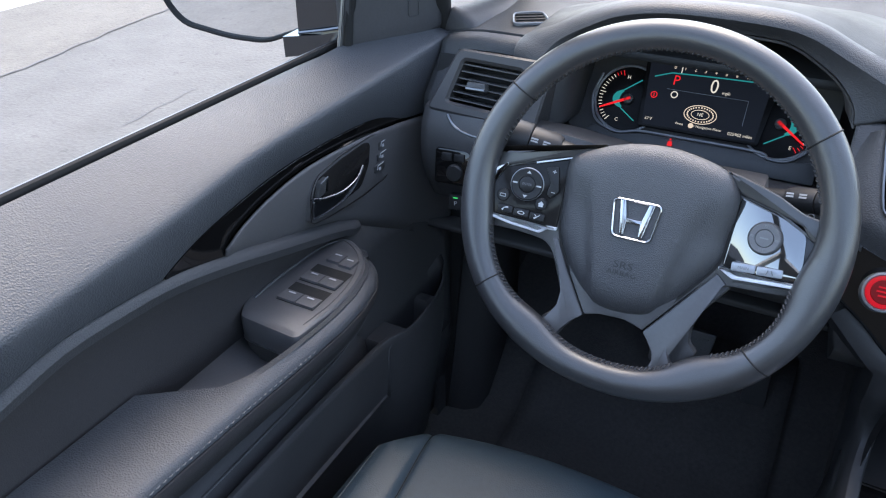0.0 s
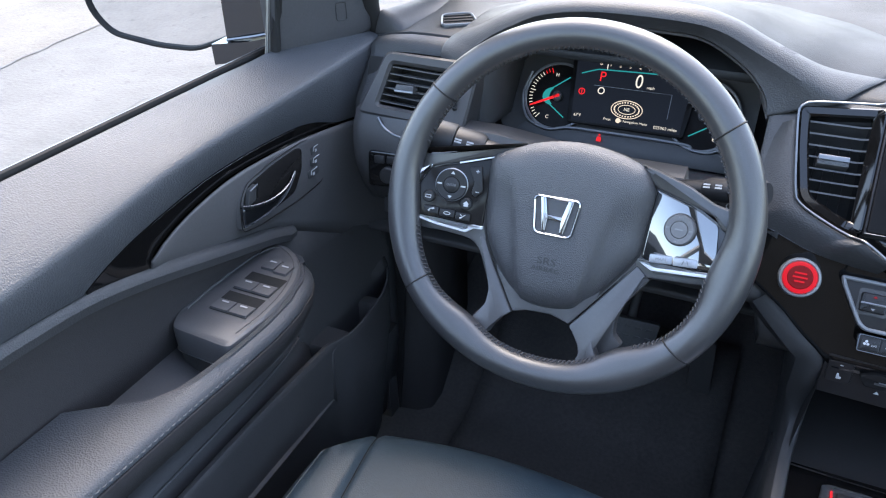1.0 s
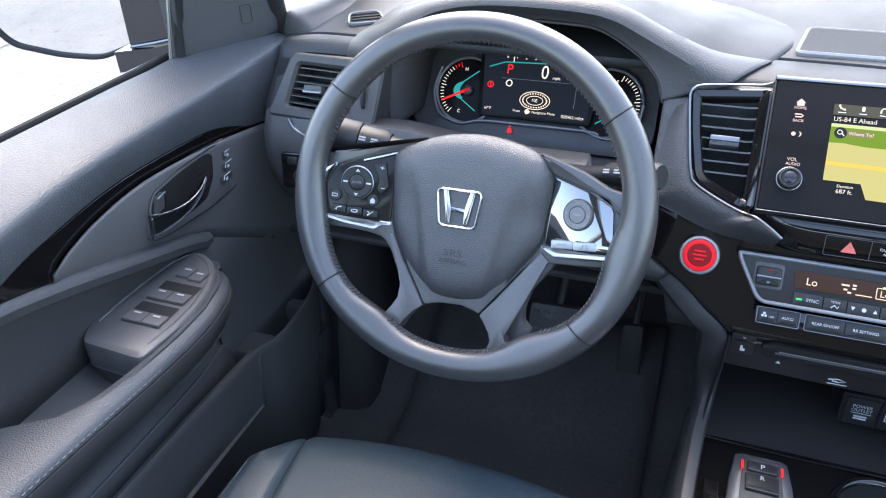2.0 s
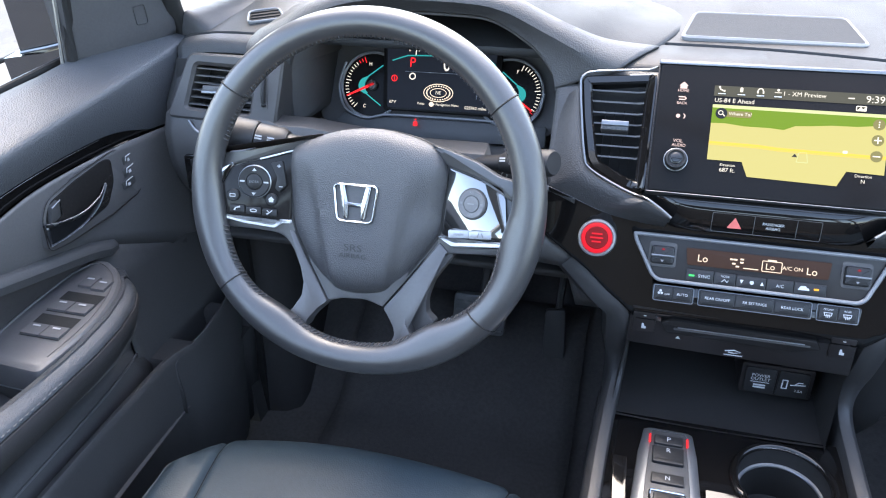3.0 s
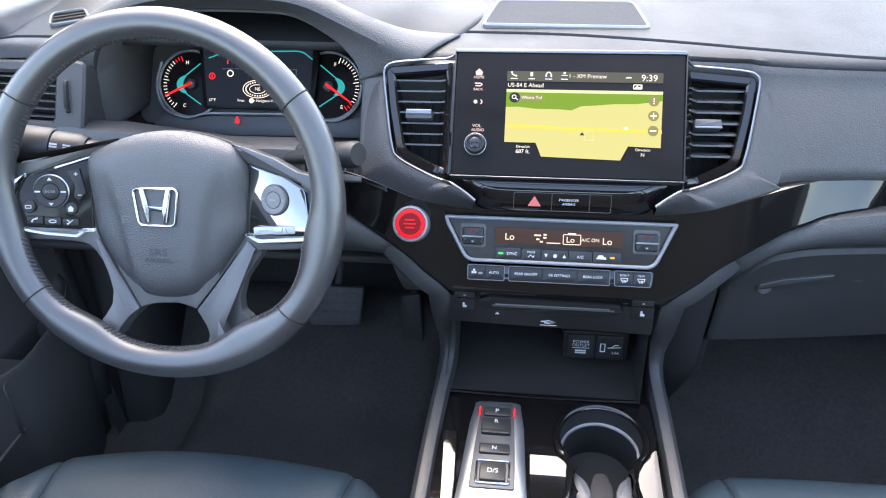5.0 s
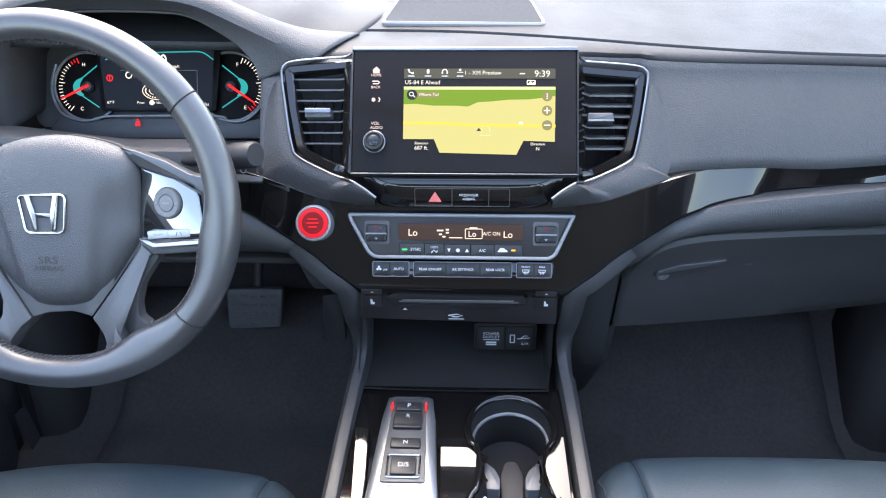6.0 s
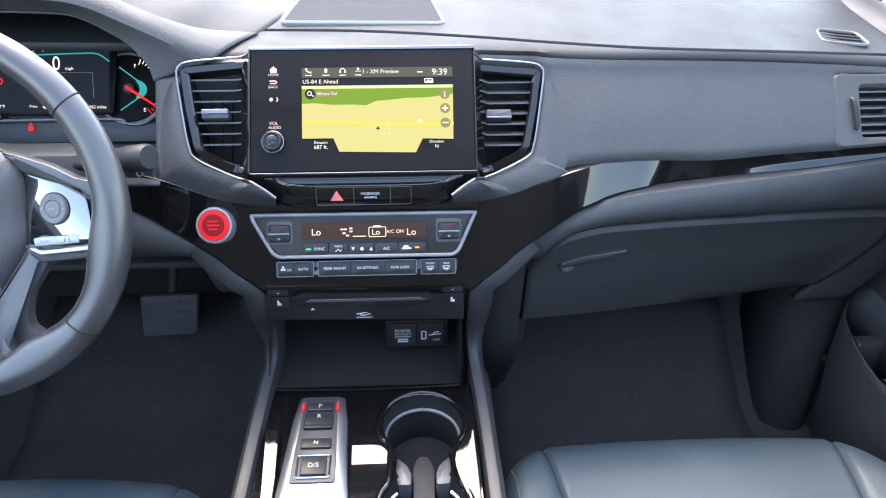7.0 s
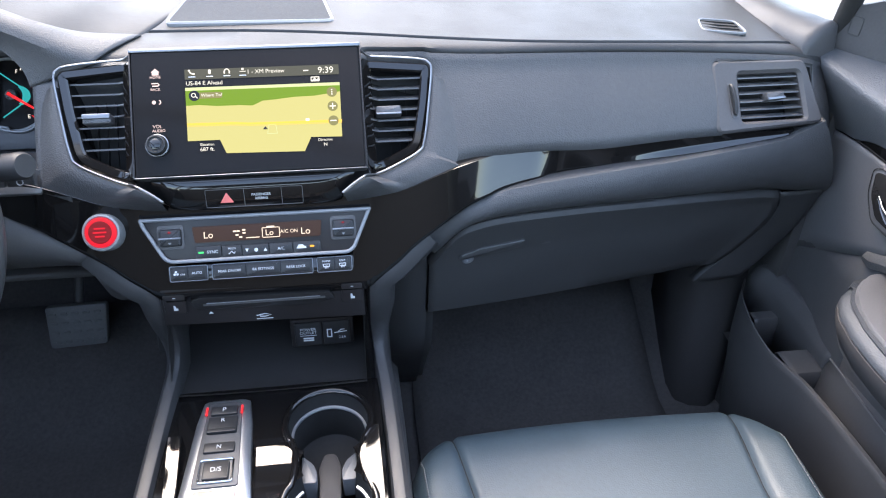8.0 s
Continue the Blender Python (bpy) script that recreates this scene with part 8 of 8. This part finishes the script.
        rows.append([PP(x + w + 0.004, y, z - 0.11), PP(x + w + 0.001, y, z - 0.010), PP(x + w, y, z - 0.002), PP(x + w * 0.75, y, z), PP(x + w * 0.2, y, z), PP(x, y, z - 0.0025), PP(x, y, z - 0.012), PP(x + 0.004, y, z - 0.10), PP(x + 0.02, y, 0.56), PP(x + 0.04, y, 0.42)])
    part("map_pocket", loft(rows), SHADETRIM, d, "black plastic map pocket")
    BACK_X = [(-0.38, 0.792), (0.56, 0.793), (0.67, 0.797), (0.71, 0.808), (0.766, 0.817), (0.841, 0.812), (0.917, 0.785), (0.93, 0.782)] if s < 0 else [(-0.38, 0.800), (0.60, 0.805), (0.75, 0.811), (0.85, 0.812), (0.917, 0.800), (0.93, 0.788)]
    rows = []
    for y in np.linspace(-0.38, 0.72, 30):
        x = curve_at(float(y), BACK_X)
        rows.append([PP(x + 0.018, float(y), 0.800), PP(x + 0.002, float(y), 0.777), PP(x, float(y), 0.771), PP(x - 0.003, float(y), 0.764), PP(x - 0.012, float(y), 0.700), PP(0.773, float(y), 0.655)])
    part("pocket_back", loft(rows), SHADETRIM, d, "inner wall of the map pocket", thick=0.003)
    rows = []
    for y in np.linspace(0.72, 0.93, 16):
        x = curve_at(float(y), BACK_X)
        rows.append([PP(0.832 if s > 0 else x + 0.010, float(y), 0.800), PP(x + 0.010, float(y), 0.795), PP(x + 0.001, float(y), 0.776), PP(x + 0.001, float(y), 0.768), PP(x + 0.004, float(y), 0.640)])
    part("holder_back", loft(rows), SHADETRIM, d, "inner wall of the bottle holder", thick=0.003)
    part("pocket_rim", tube(spline([PP(curve_at(y, BACK_X) + 0.0006, y, 0.7775) for y in (-0.38, 0.0, 0.3, 0.56, 0.64, 0.69, 0.72, 0.766, 0.80, 0.841, 0.88, 0.917, 0.928)], 4), 0.0016, 6), LITTRIM, d)
    part("pocket_floor", loft([[PP(0.765, y, 0.655), PP(0.815, y, 0.655)] for y in np.linspace(-0.38, 0.92, 12)]), DARK, d, thick=0.003)
    # dividers across the pocket
    for y0, y1, x0, x1, zt_ in ((0.718, 0.772, 0.760, 0.814, 0.752), (0.852, 0.876, 0.768, 0.812, 0.744)):
        rows = [[PP(x, y1 + 0.004, 0.655), PP(x, y1 + 0.001, zt_ - 0.006), PP(x, y1 - 0.003, zt_ - 0.001), PP(x, (y0 + y1) / 2, zt_), PP(x, y0 + 0.003, zt_ - 0.001), PP(x, y0 - 0.001, zt_ - 0.006), PP(x, y0 - 0.006, 0.655)] for x in np.linspace(x0, x1, 6)]
        part("pocket_divider", loft(rows), SHADETRIM, d, "rounded divider across the door pocket", thick=0.002)
    # slanting corner cover with its tweeter mark at the mirror
    def cover_x(y):
        return 0.872 - 0.62 * (y - 0.828)

    TOP = [(0.828, 1.45), (0.95, 1.40), (0.965, 1.30)] if s < 0 else [(0.828, 1.275), (0.8945, 1.2400), (0.9208, 1.2260), (0.9367, 1.2110), (0.943, 1.195), (0.946, 1.180)]
    rows = []
    for y in [float(q) for q in np.linspace(0.828, 0.944 if s > 0 else 0.955, 22)]:
        hi, lo = curve_at(y, TOP), 1.150 + 0.020 * max(0.0, (y - 0.87) / 0.08)
        edge = min(1.0, (y - 0.828) / 0.004)
        rows.append([P(cover_x(y) + 0.020 - 0.016 * edge, y, lo - 0.010)] + [P(cover_x(y) + 0.012 * (1 - edge), y, lo + (hi - lo) * k / 10) for k in range(11)] + [P(cover_x(y) + 0.006, y, hi + 0.003), P(cover_x(y) + 0.030, y, hi + 0.004)])
    cv = part("corner_cover", loft(rows), CORNER, d, "dark mirror corner cover", thick=0.003)
    u_ = Vector((0.62 * -s, 1.0, 0.0)).normalized()
    TA = Axes(P(cover_x(0.917), 0.917, 1.2), u_, (0, 0, 1))
    TA.n = Vector((-s, -0.62, 0)).normalized()
    part("tweeter", frame_ring(TA, rect(-0.0085, -0.013, 0.0085, 0.013, 0.004), 0.0012, 0.002, 0.0012, 0.0004), EMB, cv)
    part("window_channel", tube([P(0.874, 0.830, 1.150), P(0.866, 0.846, 1.25), P(0.80, 0.76, 1.40), P(0.72, 0.50, 1.62)], 0.008, 8), RUBBER, d, "black window channel")
    part("channel_edge", tube([P(0.880, 0.819, 1.155), P(0.872, 0.835, 1.25), P(0.808, 0.75, 1.40)], 0.0030, 6), SATIN, d, "thin silver window channel edge")
    return d


door(-1, (0, 0, 0), "black driver's door panel with armrest, switches and chrome handle")
door(1, (-0.012, 0.035, -0.040), "black passenger's door panel with armrest and chrome handle")

# ---- door mirror ----
mir = thing("door_mirror", (-1.05, 0.86, 1.12), "large dark door mirror showing pale concrete", "mirror")
MF2 = Axes((-1.075, 0.868, 1.20), (1, 0.20, 0.0), (0, -0.05, 1))
mo = rounded([(-0.150, 0.12), (-0.152, -0.015), (-0.125, -0.052), (-0.045, -0.068), (0.020, -0.071), (0.105, -0.040), (0.128, -0.010), (0.135, 0.12)], 0.02)
part("shell", dome(MF2, mo, [(1.0, 0.0), (1.0, -0.04), (0.93, -0.09), (0.7, -0.13), (0.3, -0.15)]), BODY, mir, "dark painted mirror shell")
part("rim", frame_ring(MF2, mo, 0.006, 0.03, 0.006, 0.002), RUBBER, mir, "black mirror rim")
part("glass", plate(MF2, inset(mo, 0.006), 0.004, 0, 0.000), MIRROR, mir, "mirror glass")
part("stalk", loft([[(-0.985, 0.83, 1.160), (-0.985, 0.83, 1.130), (-0.985, 0.92, 1.125), (-0.985, 0.92, 1.165)], [(-0.930, 0.845, 1.165), (-0.930, 0.845, 1.138), (-0.930, 0.93, 1.13), (-0.930, 0.93, 1.17)], [(-0.885, 0.855, 1.175), (-0.885, 0.855, 1.145), (-0.885, 0.94, 1.14), (-0.885, 0.94, 1.18)]], True, True), BODY, mir, "dark mirror foot", smooth=False)

V = [(-0.968, 0.845, 1.160), (-0.885, 0.862, 1.172), (-0.885, 0.940, 1.172), (-0.968, 0.930, 1.160), (-0.962, 0.845, 1.335), (-0.885, 0.862, 1.300), (-0.885, 0.940, 1.300), (-0.962, 0.930, 1.335)]
part("housing", (V, [[0, 1, 5, 4], [1, 2, 6, 5], [2, 3, 7, 6], [3, 0, 4, 7], [4, 5, 6, 7], [3, 2, 1, 0]]), BODY, mir, "black inner mirror housing", smooth=False)
part("housing_edge", tube([(-0.965, 0.842, 1.165), (-0.925, 0.848, 1.172), (-0.885, 0.858, 1.180)], 0.0022, 6), SATIN, mir)
